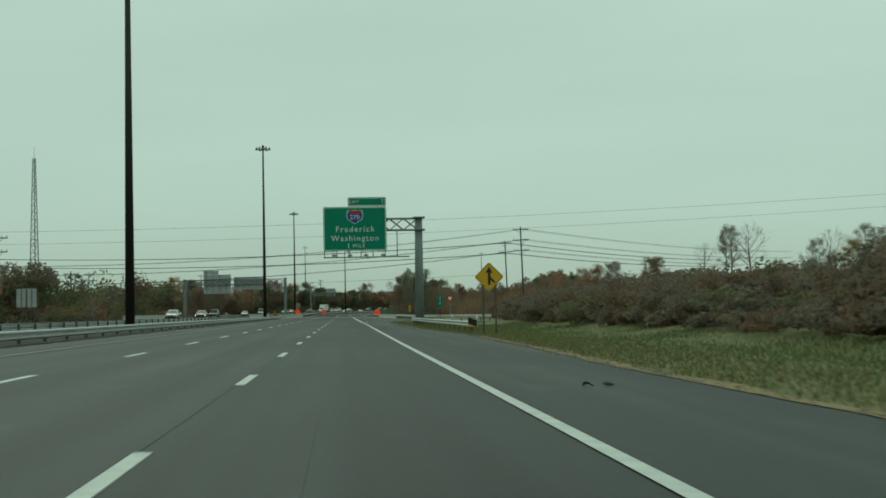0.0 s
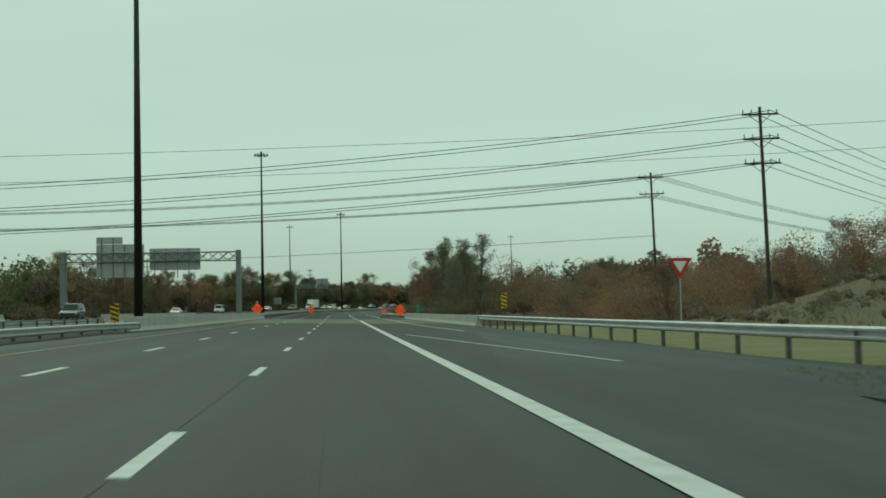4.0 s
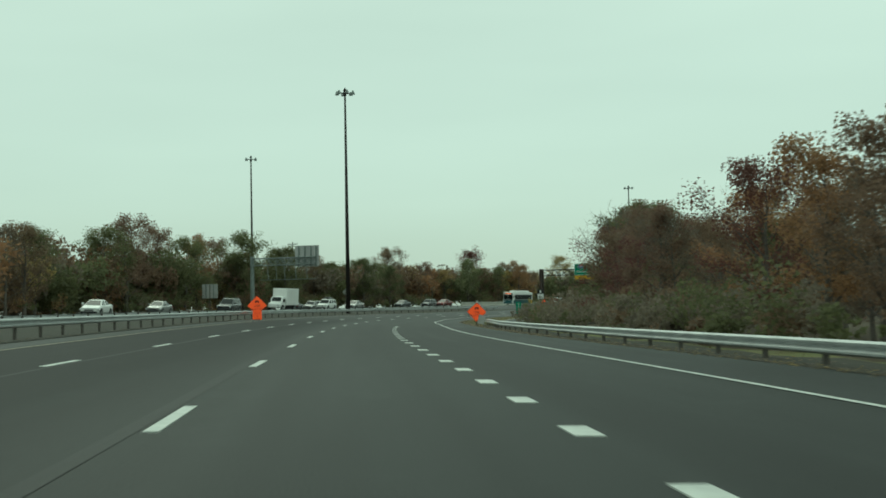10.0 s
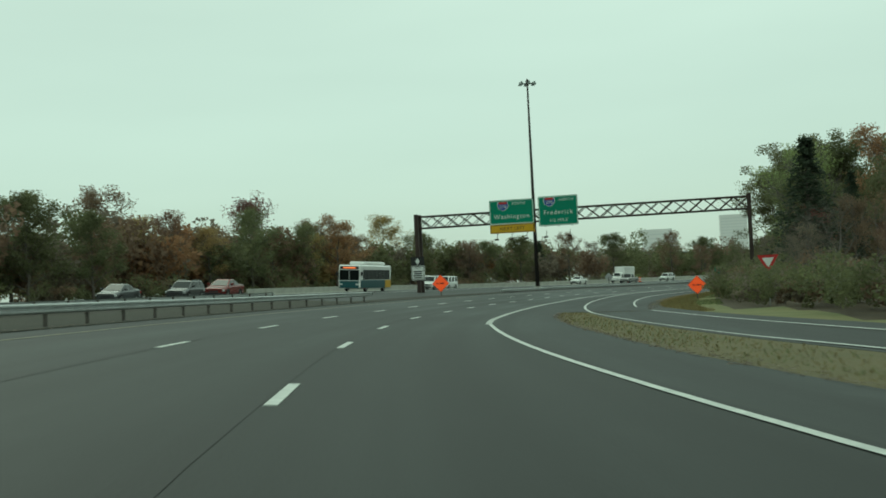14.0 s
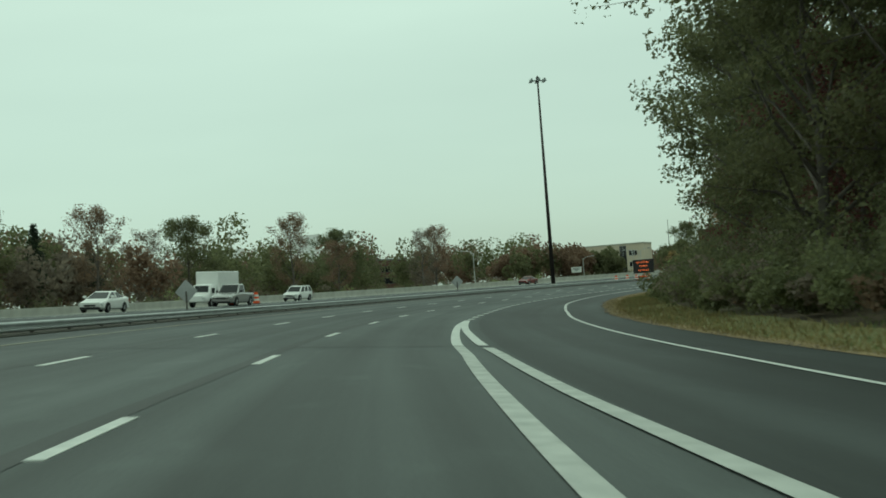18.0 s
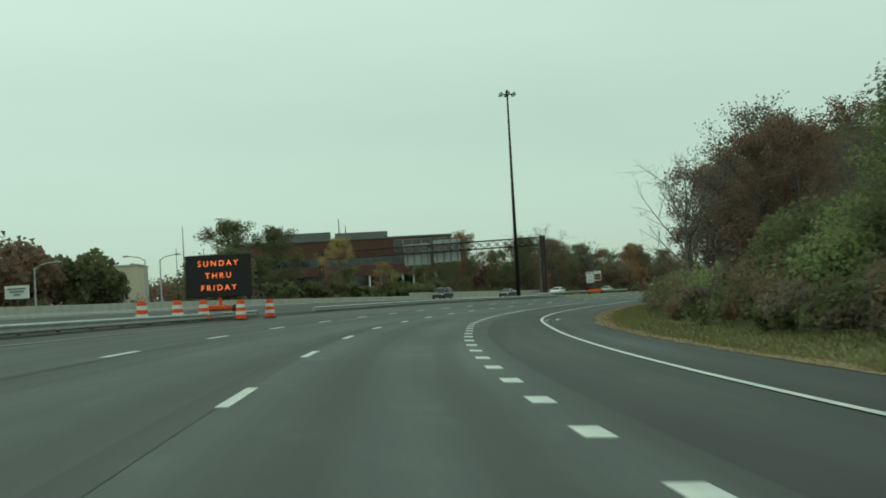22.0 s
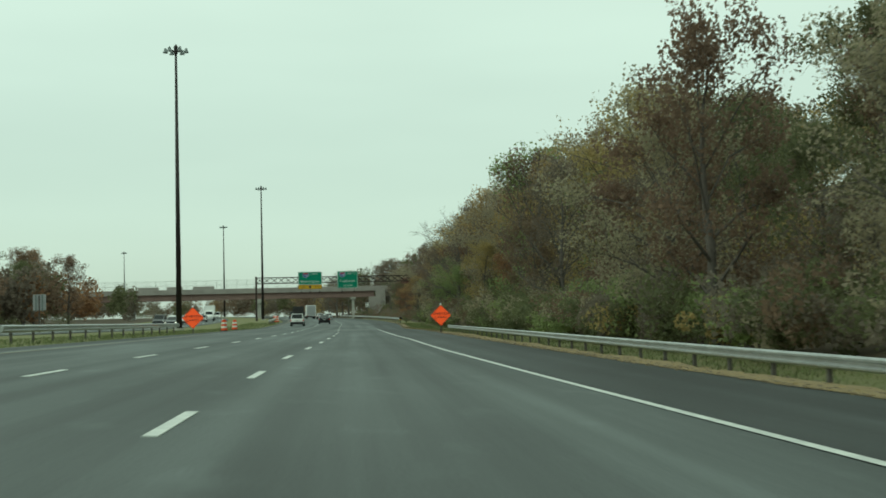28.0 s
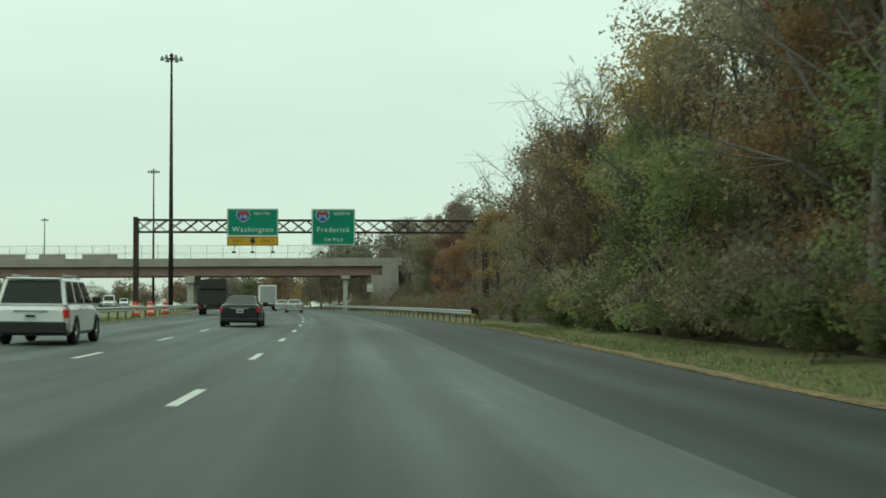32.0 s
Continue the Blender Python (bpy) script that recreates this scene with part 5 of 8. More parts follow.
P_UP = [(252, 35.2, 16.9, 3), (303.5, 38.6, 16.9, 2)]
for s, u, zt, arms in P_UP:
    g = float(land_z(s, u))
    utility_pole(at(s, u, land=True), zt - g, arms, "brown wooden utility pole with crossarms on the mound", -1.5, 0)
for s, u, h in ((280, -57, 15), (194, -50, 13), (330, -75, 16), (561, -77, 19), (420, -80, 16), (700, -95, 18), (600, -100, 17)):
    utility_pole(at(s, u, land=True), h, 2, "weathered wooden utility pole among trees")
for k in range(3):
    for dx in (-1.4, 1.4):
        wire(zw(252 + dx, 35.2, 16.4 - 2.0 * k), zw(262 + dx, -120, 14.0 - 1.6 * k), 4.2)
        wire(zw(252 + dx, 35.2, 16.4 - 2.0 * k), zw(398 + dx, 140, 17.2 - 1.9 * k), 1.2)
for k in range(2):
    for dx in (-1.4, 0.0, 1.4):
        wire(zw(303.5 + dx, 38.6, 16.4 - 2.4 * k), zw(362 + dx, -120, 18.2 - 2.0 * k), 2.2)
        wire(zw(303.5 + dx, 38.6, 16.4 - 2.4 * k), zw(452 + dx, 140, 16.6 - 2.0 * k), 1.2)
for ds, z in ((0, 23.5), (10, 21.0)):
    wire(zw(308 + ds, 150, z + 4.5), zw(340 + ds, -160, z), 3.0)
wire(zw(303.5, 38.6, 9.3), zw(392, -120, 10.2), 1.2)

# ---- trees ----
rng = np.random.default_rng(11)


def leaf_mat(name, c1, c2):
    return material(name, c1, c2, rough=0.55, scale=0.5, fine=6, bump=0.0, spread=0.2, spec=0.3, contrast=0.6, trans=0.58)


# leaf colours are lightened and greyed a little to stand in for haze
L_GREEN = leaf_mat("leaves_dark_green", (0.127, 0.141, 0.070), (0.168, 0.166, 0.087))
L_OLIVE = leaf_mat("leaves_olive", (0.194, 0.206, 0.099), (0.144, 0.153, 0.082))
L_LIME = leaf_mat("leaves_yellow_green", (0.313, 0.353, 0.147), (0.217, 0.267, 0.118))
L_GOLD = leaf_mat("leaves_gold", (0.44, 0.325, 0.140), (0.30, 0.24, 0.115))
L_ORANGE = leaf_mat("leaves_orange", (0.379, 0.205, 0.112), (0.263, 0.165, 0.093))
L_RUSSET = leaf_mat("leaves_russet", (0.251, 0.164, 0.112), (0.180, 0.131, 0.093))
L_RED = leaf_mat("leaves_dark_red", (0.190, 0.084, 0.071), (0.139, 0.073, 0.060))
L_BROWN = leaf_mat("leaves_brown", (0.242, 0.199, 0.151), (0.167, 0.144, 0.116))
L_TAN = leaf_mat("leaves_pale_tan", (0.395, 0.340, 0.230), (0.300, 0.262, 0.185))
L_FIR = leaf_mat("needles_dark", (0.052, 0.070, 0.046), (0.071, 0.092, 0.057))
L_TWIG = material("twigs_grey_brown", (0.155, 0.138, 0.122), (0.105, 0.093, 0.084), rough=0.9, scale=3, fine=20, bump=0.1, spread=0.2)


def tubes(segs, sides=5):
    """Tapered tubes from rows of (p0, p1, r0, r1)."""
    vs, fs = [], []
    for p0, p1, r0, r1 in segs:
        d = p1 - p0
        ln = np.linalg.norm(d)
        if ln < 1e-6:
            continue
        d = d / ln
        a = np.cross(d, (0.0, 0.0, 1.0) if abs(d[2]) < 0.9 else (1.0, 0.0, 0.0))
        a /= np.linalg.norm(a)
        b = np.cross(d, a)
        sd = sides if r0 > 0.09 else 3
        an = np.linspace(0, 2 * math.pi, sd, endpoint=False)
        ring = np.cos(an)[:, None] * a + np.sin(an)[:, None] * b
        k = len(vs)
        vs.extend(p0 + ring * r0)
        vs.extend(p1 + ring * r1)
        for i in range(sd):
            j = (i + 1) % sd
            fs.append((k + i, k + j, k + sd + j, k + sd + i))
    return vs, fs


def leaf_quads(centres, size, g, flat=0.0):
    """Small leaves at the given points, randomly turned."""
    n = len(centres)
    a = g.normal(size=(n, 3))
    a /= np.linalg.norm(a, axis=1)[:, None]
    b = np.cross(a, g.normal(size=(n, 3)))
    b /= np.linalg.norm(b, axis=1)[:, None]
    if flat:
        a[:, 2] *= 1 - flat
        b[:, 2] *= 1 - flat
    s = size * g.uniform(0.6, 1.4, n)[:, None]
    c = np.cross(a, b) * s * 0.18
    v = np.stack([centres - a * s * 0.55 + c, centres + a * s * 0.45 - b * s * 0.45, centres + a * s * 0.45 + b * s * 0.45 + c], 1).reshape(-1, 3)
    f = np.arange(n * 3).reshape(-1, 3)
    return v, f


def big_mesh(name, v, f, mt):
    me = bpy.data.meshes.new(name)
    n, k = np.asarray(f).shape
    me.vertices.add(len(v))
    me.vertices.foreach_set("co", np.asarray(v, dtype=np.float32).ravel())
    me.loops.add(n * k)
    me.loops.foreach_set("vertex_index", np.asarray(f, dtype=np.int32).ravel())
    me.polygons.add(n)
    me.polygons.foreach_set("loop_start", np.arange(0, n * k, k, dtype=np.int32))
    me.polygons.foreach_set("loop_total", np.full(n, k, dtype=np.int32))
    me.update(calc_edges=True)
    for q in (mt if isinstance(mt, list) else [mt]):
        me.materials.append(q)
    return me


def grow(h, spread, g, low=0.22, limbs=15, bare=False, lean=0.0, upright=0.5):
    """Trunk, limbs, branches; returns tubes and the tips on which leaves sit."""
    segs, tips = [], []
    top = np.array([lean * h * 0.2, 0, h * 0.93])
    pts = [np.array([0, 0, -0.6])]
    for k in range(1, 7):
        t = k / 6
        pts.append(top * t + np.array([g.normal() * 0.02 * h * t, g.normal() * 0.02 * h * t, 0]))
    r0 = h * 0.018 + 0.04
    for k in range(6):
        segs.append((pts[k], pts[k + 1], r0 * (1 - k / 6.6), r0 * (1 - (k + 1) / 6.6)))
    for i in range(limbs):
        t = low + (0.97 - low) * (i + g.uniform(0, 0.8)) / limbs
        k = min(5, int(t * 6))
        base = pts[k] + (pts[k + 1] - pts[k]) * (t * 6 - k)
        az = i * 2.4 + g.uniform(-0.5, 0.5)
        prof = math.sin(math.pi * min(1, (t - low * 0.6) / (1.06 - low * 0.6)) ** 0.75) * 0.9 + 0.18
        ln = spread * prof * g.uniform(0.75, 1.2)
        el = upright + 0.55 * t + g.uniform(-0.2, 0.2)
        d = np.array([math.cos(az) * math.cos(el), math.sin(az) * math.cos(el), math.sin(el)])
        mid = base + d * ln * 0.5 + np.array([0, 0, ln * 0.06])
        end = mid + (d + g.normal(size=3) * 0.22) * ln * 0.5
        rl = r0 * 0.42 * (1.1 - t)
        segs += [(base, mid, rl, rl * 0.65), (mid, end, rl * 0.65, rl * 0.25)]
        tips.append(end)
        for j in range(6 if bare else 4):
            q = g.uniform(0.25, 1.0)
            b0 = base + (mid - base) * min(1, q * 2) if q < 0.5 else mid + (end - mid) * (q * 2 - 1)
            e = d + g.normal(size=3) * 0.75
            e[2] += 0.25
            e /= np.linalg.norm(e)
            b1 = b0 + e * ln * g.uniform(0.28, 0.5)
            segs.append((b0, b1, rl * 0.35, rl * 0.12))
            tips += [b1, (b0 + b1) / 2]
            if bare:
                for _ in range(4):
                    e2 = e + g.normal(size=3) * 0.7
                    e2 /= np.linalg.norm(e2)
                    c0 = b0 + (b1 - b0) * g.uniform(0.3, 1)
                    segs.append((c0, c0 + e2 * ln * g.uniform(0.12, 0.26), max(0.012, rl * 0.14), 0.006))
    return segs, np.array(tips)


def make_tree(name, seed, h, spread, mt, leaves, size, sigma, low=0.22, limbs=15, bare=False, label="", upright=0.5, second=None):
    g = np.random.default_rng(seed)
    segs, tips = grow(h, spread, g, low, limbs, bare, g.uniform(-0.3, 0.3), upright)
    root = thing(name, pose(0, 0, -500), label, "tree", "roadside trees")
    for nm, sg in (("trunk", segs[:6]), ("limb", segs[6:])):
        v, f = tubes(sg, 5)
        part(nm, mesh_of(nm, v, f, [M_BARK if not bare else L_TWIG], True), None, root)
    if leaves:
        w = g.uniform(0.3, 1.7, len(tips))
        idx = g.choice(len(tips), leaves, p=w / w.sum())
        c = tips[idx] + np.clip(g.normal(size=(leaves, 3)), -1.4, 1.4) * sigma * np.array([1, 1, 0.75])
        v, f = leaf_quads(c, size, g)
        part("crown", big_mesh("crown", v, f, mt), None, root)
    return root


def make_fir(name, seed, h, label):
    g = np.random.default_rng(seed)
    root = thing(name, pose(0, 0, -500), label, "tree", "roadside trees")
    segs = [(np.array([0, 0, -0.6]), np.array([0, 0, h * 0.99]), 0.05 + h * 0.014, 0.02)]
    cs = []
    z = h * 0.06
    while z < h * 0.98:
        ln = (h - z) * 0.27 * g.uniform(0.8, 1.15) + 0.15
        for k in range(7):
            az = g.uniform(0, 2 * math.pi)
            e = np.array([math.cos(az) * ln, math.sin(az) * ln, -ln * 0.22])
            segs.append((np.array([0, 0, z]), np.array([0, 0, z]) + e, 0.03, 0.008))
            t = g.uniform(0.1, 1, 26) ** 0.8
            cs.append(np.array([0, 0, z]) + t[:, None] * e + g.normal(size=(26, 3)) * 0.13 * (1 + ln * 0.2))
        z += h * 0.028
    v, f = tubes(segs, 4)
    part("trunk", mesh_of("trunk", v, f, [M_BARK], True), None, root)
    v, f = leaf_quads(np.concatenate(cs), 0.26, g, 0.3)
    part("crown", big_mesh("crown", v, f, L_FIR), None, root)
    return root


LB = " tree at the highway's edge in autumn"
TREES = {
    "oak": make_tree("oak_tree", 1, 14, 5.2, L_GREEN, 12600, 0.22, 0.62, 0.16, 18, label="large dark green broadleaf" + LB),
    "bigoak": make_tree("oak_tree", 15, 19, 7.4, L_GREEN, 24000, 0.215, 0.62, 0.14, 26, label="very large dark green broadleaf" + LB),
    "oak2": make_tree("oak_tree", 2, 13, 4.6, L_OLIVE, 10500, 0.18, 0.60, 0.18, 17, label="olive green broadleaf" + LB),
    "lime": make_tree("maple_tree", 3, 10, 3.8, L_LIME, 8400, 0.15, 0.46, 0.12, 16, label="yellow-green leafy" + LB),
    "gold": make_tree("maple_tree", 4, 13, 4.2, L_GOLD, 7699, 0.16, 0.46, 0.25, 16, label="golden-leaved" + LB),
    "orange": make_tree("maple_tree", 5, 11, 3.8, L_ORANGE, 8400, 0.15, 0.46, 0.15, 16, label="orange-leaved" + LB),
    "russet": make_tree("oak_tree", 6, 13, 4.4, L_RUSSET, 8400, 0.17, 0.46, 0.15, 17, label="russet brown broadleaf" + LB),
    "red": make_tree("maple_tree", 7, 11, 3.8, L_RED, 7699, 0.15, 0.46, 0.15, 16, label="dark red leafy" + LB),
    "brown": make_tree("ash_tree", 8, 13, 4.2, L_BROWN, 5040, 0.15, 0.42, 0.18, 18, True, label="thin brown half-bare" + LB),
    "sparse": make_tree("poplar_tree", 9, 14, 3.3, L_OLIVE, 4480, 0.15, 0.36, 0.15, 22, True, label="tall sparse upright" + LB, upright=0.85),
    "bare": make_tree("bare_tree", 10, 13, 4.8, L_BROWN, 0, 0.13, 0.5, 0.2, 22, True, label="leafless grey-brown" + LB),
    "tan": make_tree("oak_tree", 21, 13, 4.8, L_TAN, 9500, 0.17, 0.5, 0.08, 20, True, label="pale tan-leaved broadleaf" + LB),
    "fir": make_fir("fir_tree", 11, 14, "dark green conifer among autumn trees"),
}
USED = {k: False for k in TREES}
BASE_H = {"tan": 13, "bigoak": 19, "oak": 14, "oak2": 13, "lime": 10, "gold": 13, "orange": 11, "russet": 13, "red": 11, "brown": 13, "sparse": 14, "bare": 13, "fir": 14}
N_TREES = 0


def plant(kind, s, u, h, wide=1.0):
    global N_TREES
    k = h / BASE_H[kind]
    m = at(s, u, -0.15, rng.uniform(0, 360), land=True)
    if not USED[kind]:
        o = TREES[kind]
        o.matrix_world = m
        USED[kind] = True
    else:
        o = copy_thing(TREES[kind], m)
    o.scale = (k * wide, k * wide, k)
    N_TREES += 1
    return o


def woods(s0, s1, u0, u1, n, h0, h1, mix):
    global rng
    rng = np.random.default_rng(int(s0) * 7 + int(s1) + n)
    kinds = list(mix)
    w = np.array([mix[k] for k in kinds], float)
    w /= w.sum()
    for i in range(n):
        s = s0 + (s1 - s0) * (i + rng.uniform(0, 1)) / n
        a, b = (u0(s) if callable(u0) else u0), (u1(s) if callable(u1) else u1)
        plant(str(rng.choice(kinds, p=w)), s, a + (b - a) * rng.uniform(0, 1), rng.uniform(h0, h1), rng.uniform(0.9, 1.2))


DARK = {"oak": 3, "oak2": 2, "russet": 2.5, "brown": 1.5, "orange": 0.8, "lime": 0.6, "bare": 0.5}
HILL = {"tan": 2.6, "brown": 2.0, "gold": 2.6, "oak2": 1.0, "russet": 1.6, "bare": 1.4, "oak": 0.6, "orange": 0.6, "red": 0.4, "lime": 1.0}
# first straight, behind the brush bank
woods(20, 110, 40, 62, 10, 2.6, 3.6, {"brown": 3, "lime": 1, "bare": 1, "russet": 1.5})
for k, s, u, h in (("brown", 58, 24.5, 2.6), ("gold", 66, 26.5, 2.4), ("brown", 74, 27.5, 2.8), ("bare", 78, 30, 3.6), ("russet", 55, 25.5, 2.2)):
    plant(k, s, u, h)
woods(62, 120, 32, 42, 5, 2.4, 3.4, {"lime": 1, "orange": 1, "brown": 2})
woods(150, 330, 62, 95, 14, 6, 9, {"brown": 3, "russet": 2, "bare": 1})
# below the bridge and beside the straight that follows
woods(262, 330, 34, 60, 12, 6, 8.5, {"brown": 3, "russet": 3, "orange": 1, "bare": 1})
for k, s, u, h in (("brown", 345, 17.5, 8.5), ("sparse", 346, 21.5, 12.5), ("sparse", 340, 18.6, 11.5), ("sparse", 360, 17.0, 11.5), ("brown", 352, 18.5, 8.5), ("sparse", 374, 18.0, 13.5), ("red", 381, 17.5, 11), ("oak", 366, 21, 10), ("russet", 361, 15.5, 8), ("sparse", 392, 16.5, 9.5), ("brown", 399, 20.0, 9), ("orange", 388, 15.6, 7), ("russet", 376, 22, 9)):
    plant(k, s, u, h)
for k, s, u, h in (("russet", 427, 17.6, 7.4), ("orange", 435, 18.4, 7.4), ("red", 444, 19.0, 7.6)):
    plant(k, s, u, h, 1.15)
woods(470, 508, 22.0, 28, 8, 5.0, 7.6, {"russet": 4, "red": 2, "oak": 1})
woods(400, 468, 18, 26, 17, 5.0, 7.6, {"orange": 1.6, "gold": 0.3, "russet": 4, "brown": 2, "red": 1.6, "oak": 1.2})
woods(400, 540, 26, 45, 12, 6.5, 9, {"russet": 3, "brown": 2, "red": 1, "orange": 1, "oak": 1})
plant("russet", 510, 25.0, 9.0)
plant("brown", 505, 24.5, 9.5)
plant("bare", 520, 23, 11)
for k, s, u, h in (("red", 522, 23.5, 9.0), ("oak", 530, 25.0, 10.0), ("russet", 538, 26.0, 10.6), ("oak", 546, 26.5, 11.0), ("red", 553, 27.5, 11.0), ("russet", 516, 23.0, 8.6)):
    plant(k, s, u, h, 1.25)
woods(500, 560, 27, 38, 9, 8, 12, {"russet": 3, "brown": 2, "bare": 2, "red": 1})
# inside the bend beyond the second slip road
woods(575, 700, lambda s: 21.0 - 0.02 * (s - 575), 34, 24, 5.0, 8.2, {"russet": 3.5, "brown": 3.0, "bare": 2.0, "red": 1.2})
plant("fir", 669.7, 22.7, 14.5, 1.35)
plant("fir", 690, 28, 12.0)
for k, s, u, h in (("bigoak", 752, 22.5, 19), ("bigoak", 764, 21.5, 20), ("bigoak", 742, 27, 18), ("bigoak", 778, 20.5, 19), ("red", 760, 20, 11), ("bigoak", 788, 20.5, 17), ("orange", 748, 21.8, 11), ("bigoak", 797, 21.5, 17), ("bigoak", 757, 17.6, 17)):
    plant(k, s, u, h, 1.05)
plant("oak", 770, 22, 11)
plant("oak2", 782, 21.5, 10)
plant("russet", 791, 22, 10)
plant("bigoak", 804, 21.5, 15)
plant("oak", 813, 21, 13)
plant("red", 808, 18.5, 11)
plant("oak2", 822, 20.5, 11)
for k, s, u, h in (("oak2", 834, 19.0, 11), ("orange", 828, 18.8, 10.5), ("red", 841, 19.5, 11), ("oak", 557, 27.5, 13.5), ("oak2", 564, 29.5, 14), ("brown", 549, 26.5, 12.5), ("bare", 943, 14.0, 10), ("brown", 892, 19, 11)):
    plant(k, s, u, h)
woods(700, 745, 22, 36, 10, 11, 17, DARK)
woods(790, 850, 18.5, 32, 18, 6.5, 10.5, {"red": 2, "lime": 2, "oak2": 2, "russet": 2, "oak": 2})
woods(850, 940, 16, 32, 24, 5.5, 9, {"bare": 2, "brown": 3, "russet": 1.5, "lime": 2, "oak2": 1.5, "red": 0.6})
plant("bare", 868, 15, 8)
plant("oak", 1040, 16.0, 9.0)
plant("fir", 1024, 19.0, 14.5, 1.3)
woods(945, 985, 16.5, 30, 13, 10, 13.5, {"russet": 3, "red": 1.4, "brown": 3, "bare": 1.6, "oak2": 0.8})
woods(985, 1022, 16.5, 32, 13, 10, 13.5, {"oak2": 2, "russet": 2.0, "orange": 1.8, "gold": 1.6, "red": 0.8, "brown": 2})
plant("oak2", 1021, 14.3, 9.5)
plant("russet", 985, 17.5, 12)
plant("brown", 978, 19, 12.5)
woods(1020, 1100, 14.5, 24, 16, 7, 10.5, {"tan": 0.6, "gold": 2, "orange": 2, "russet": 4, "red": 1.6, "brown": 2.4, "oak2": 0.6})
plant("red", 1052, 17.0, 7.5)
plant("gold", 1066, 16.5, 9.0)
woods(1100, 1200, 13.5, 24, 18, 9, 13, HILL)
woods(1100, 1270, 24, 44, 24, 12, 17, HILL)
woods(1200, 1262, 17.0, 23, 15, 12, 17, {"tan": 3, "bare": 1, "lime": 1.6, "gold": 3, "russet": 1})
woods(1262, 1300, 17.5, 27, 13, 13, 16.5, HILL)
woods(1300, 1345, 15.5, 24, 12, 10, 14, {"brown": 3, "bare": 2, "lime": 1, "orange": 1, "oak": 1, "russet": 2, "gold": 1})
woods(1345, 1465, 17, 36, 22, 8, 12, HILL)
woods(1490, 1580, 14, 50, 26, 11, 16, {"bare": 2, "brown": 3, "russet": 2, "gold": 1})
plant("orange", 1226, 16.5, 7.5)
plant("gold", 1231, 14.2, 9.5)
plant("oak", 1228, 15.5, 5.2)
plant("bare", 1272, 14.8, 15.5)
plant("bare", 1296, 14.5, 11.5)
plant("lime", 1268, 14.6, 8)
plant("lime", 1291, 14.8, 7.8, 1.3)
plant("oak", 1300, 15.5, 7.5, 1.3)
plant("lime", 1306, 17.0, 10.5)
plant("gold", 1312, 18.5, 12.5)
for k, s, u, h in (("bare", 1321, 18.0, 16.0), ("bare", 1338, 20.0, 18.0), ("tan", 1336, 17.0, 13.5), ("gold", 1304, 17.5, 15.0), ("gold", 1318, 21.0, 17.0), ("orange", 1283, 17.5, 11.0), ("bare", 1354, 18.0, 15.0)):
    plant(k, s, u, h)
plant("orange", 1372, 14.5, 7.5)
plant("gold", 1345, 14.5, 9)
for s, u, h in ((1170, 21, 13.5), (1182, 22.5, 17), (1197, 20, 15)):
    plant("gold", s, u, h)
# beyond the oncoming lanes
woods(380, 560, -46, -54, 16, 8, 12, {"oak": 2, "oak2": 2, "russet": 3, "orange": 1.0, "brown": 2, "gold": 0.5})
woods(568, 617, -49, -58, 8, 12.0, 15.0, {"oak": 2, "oak2": 2, "russet": 3, "orange": 1})
woods(605, 760, -47, -56, 20, 8.5, 11.5, {"oak": 3, "oak2": 2, "russet": 2, "orange": 1.2, "gold": 0.6})
plant("russet", 700, -66, 14.5, 1.2)
plant("red", 736, -63, 14.5, 1.2)
plant("gold", 790, -70, 15.5)
plant("fir", 830, -58, 11)
woods(770, 930, -47, -62, 14, 8.5, 12.5, {"oak": 3, "russet": 2, "brown": 2, "fir": 0.8, "oak2": 1})
woods(1010, 1100, -48, -58, 9, 5, 8, {"oak": 3, "oak2": 2, "russet": 1, "gold": 0.6})
plant("gold", 1059, -51.5, 11)
plant("oak", 1041, -61.5, 13)
plant("oak", 1047, -57, 12)
woods(1100, 1330, -49, -62, 30, 10, 14, {"oak": 3, "oak2": 2, "russet": 2.5, "orange": 0.8, "brown": 1})
plant("bare", 1142, -44.5, 15.0, 1.3)
plant("bare", 1201, -50.5, 13.5, 1.3)
plant("bare", 1180, -55, 12.5, 1.2)


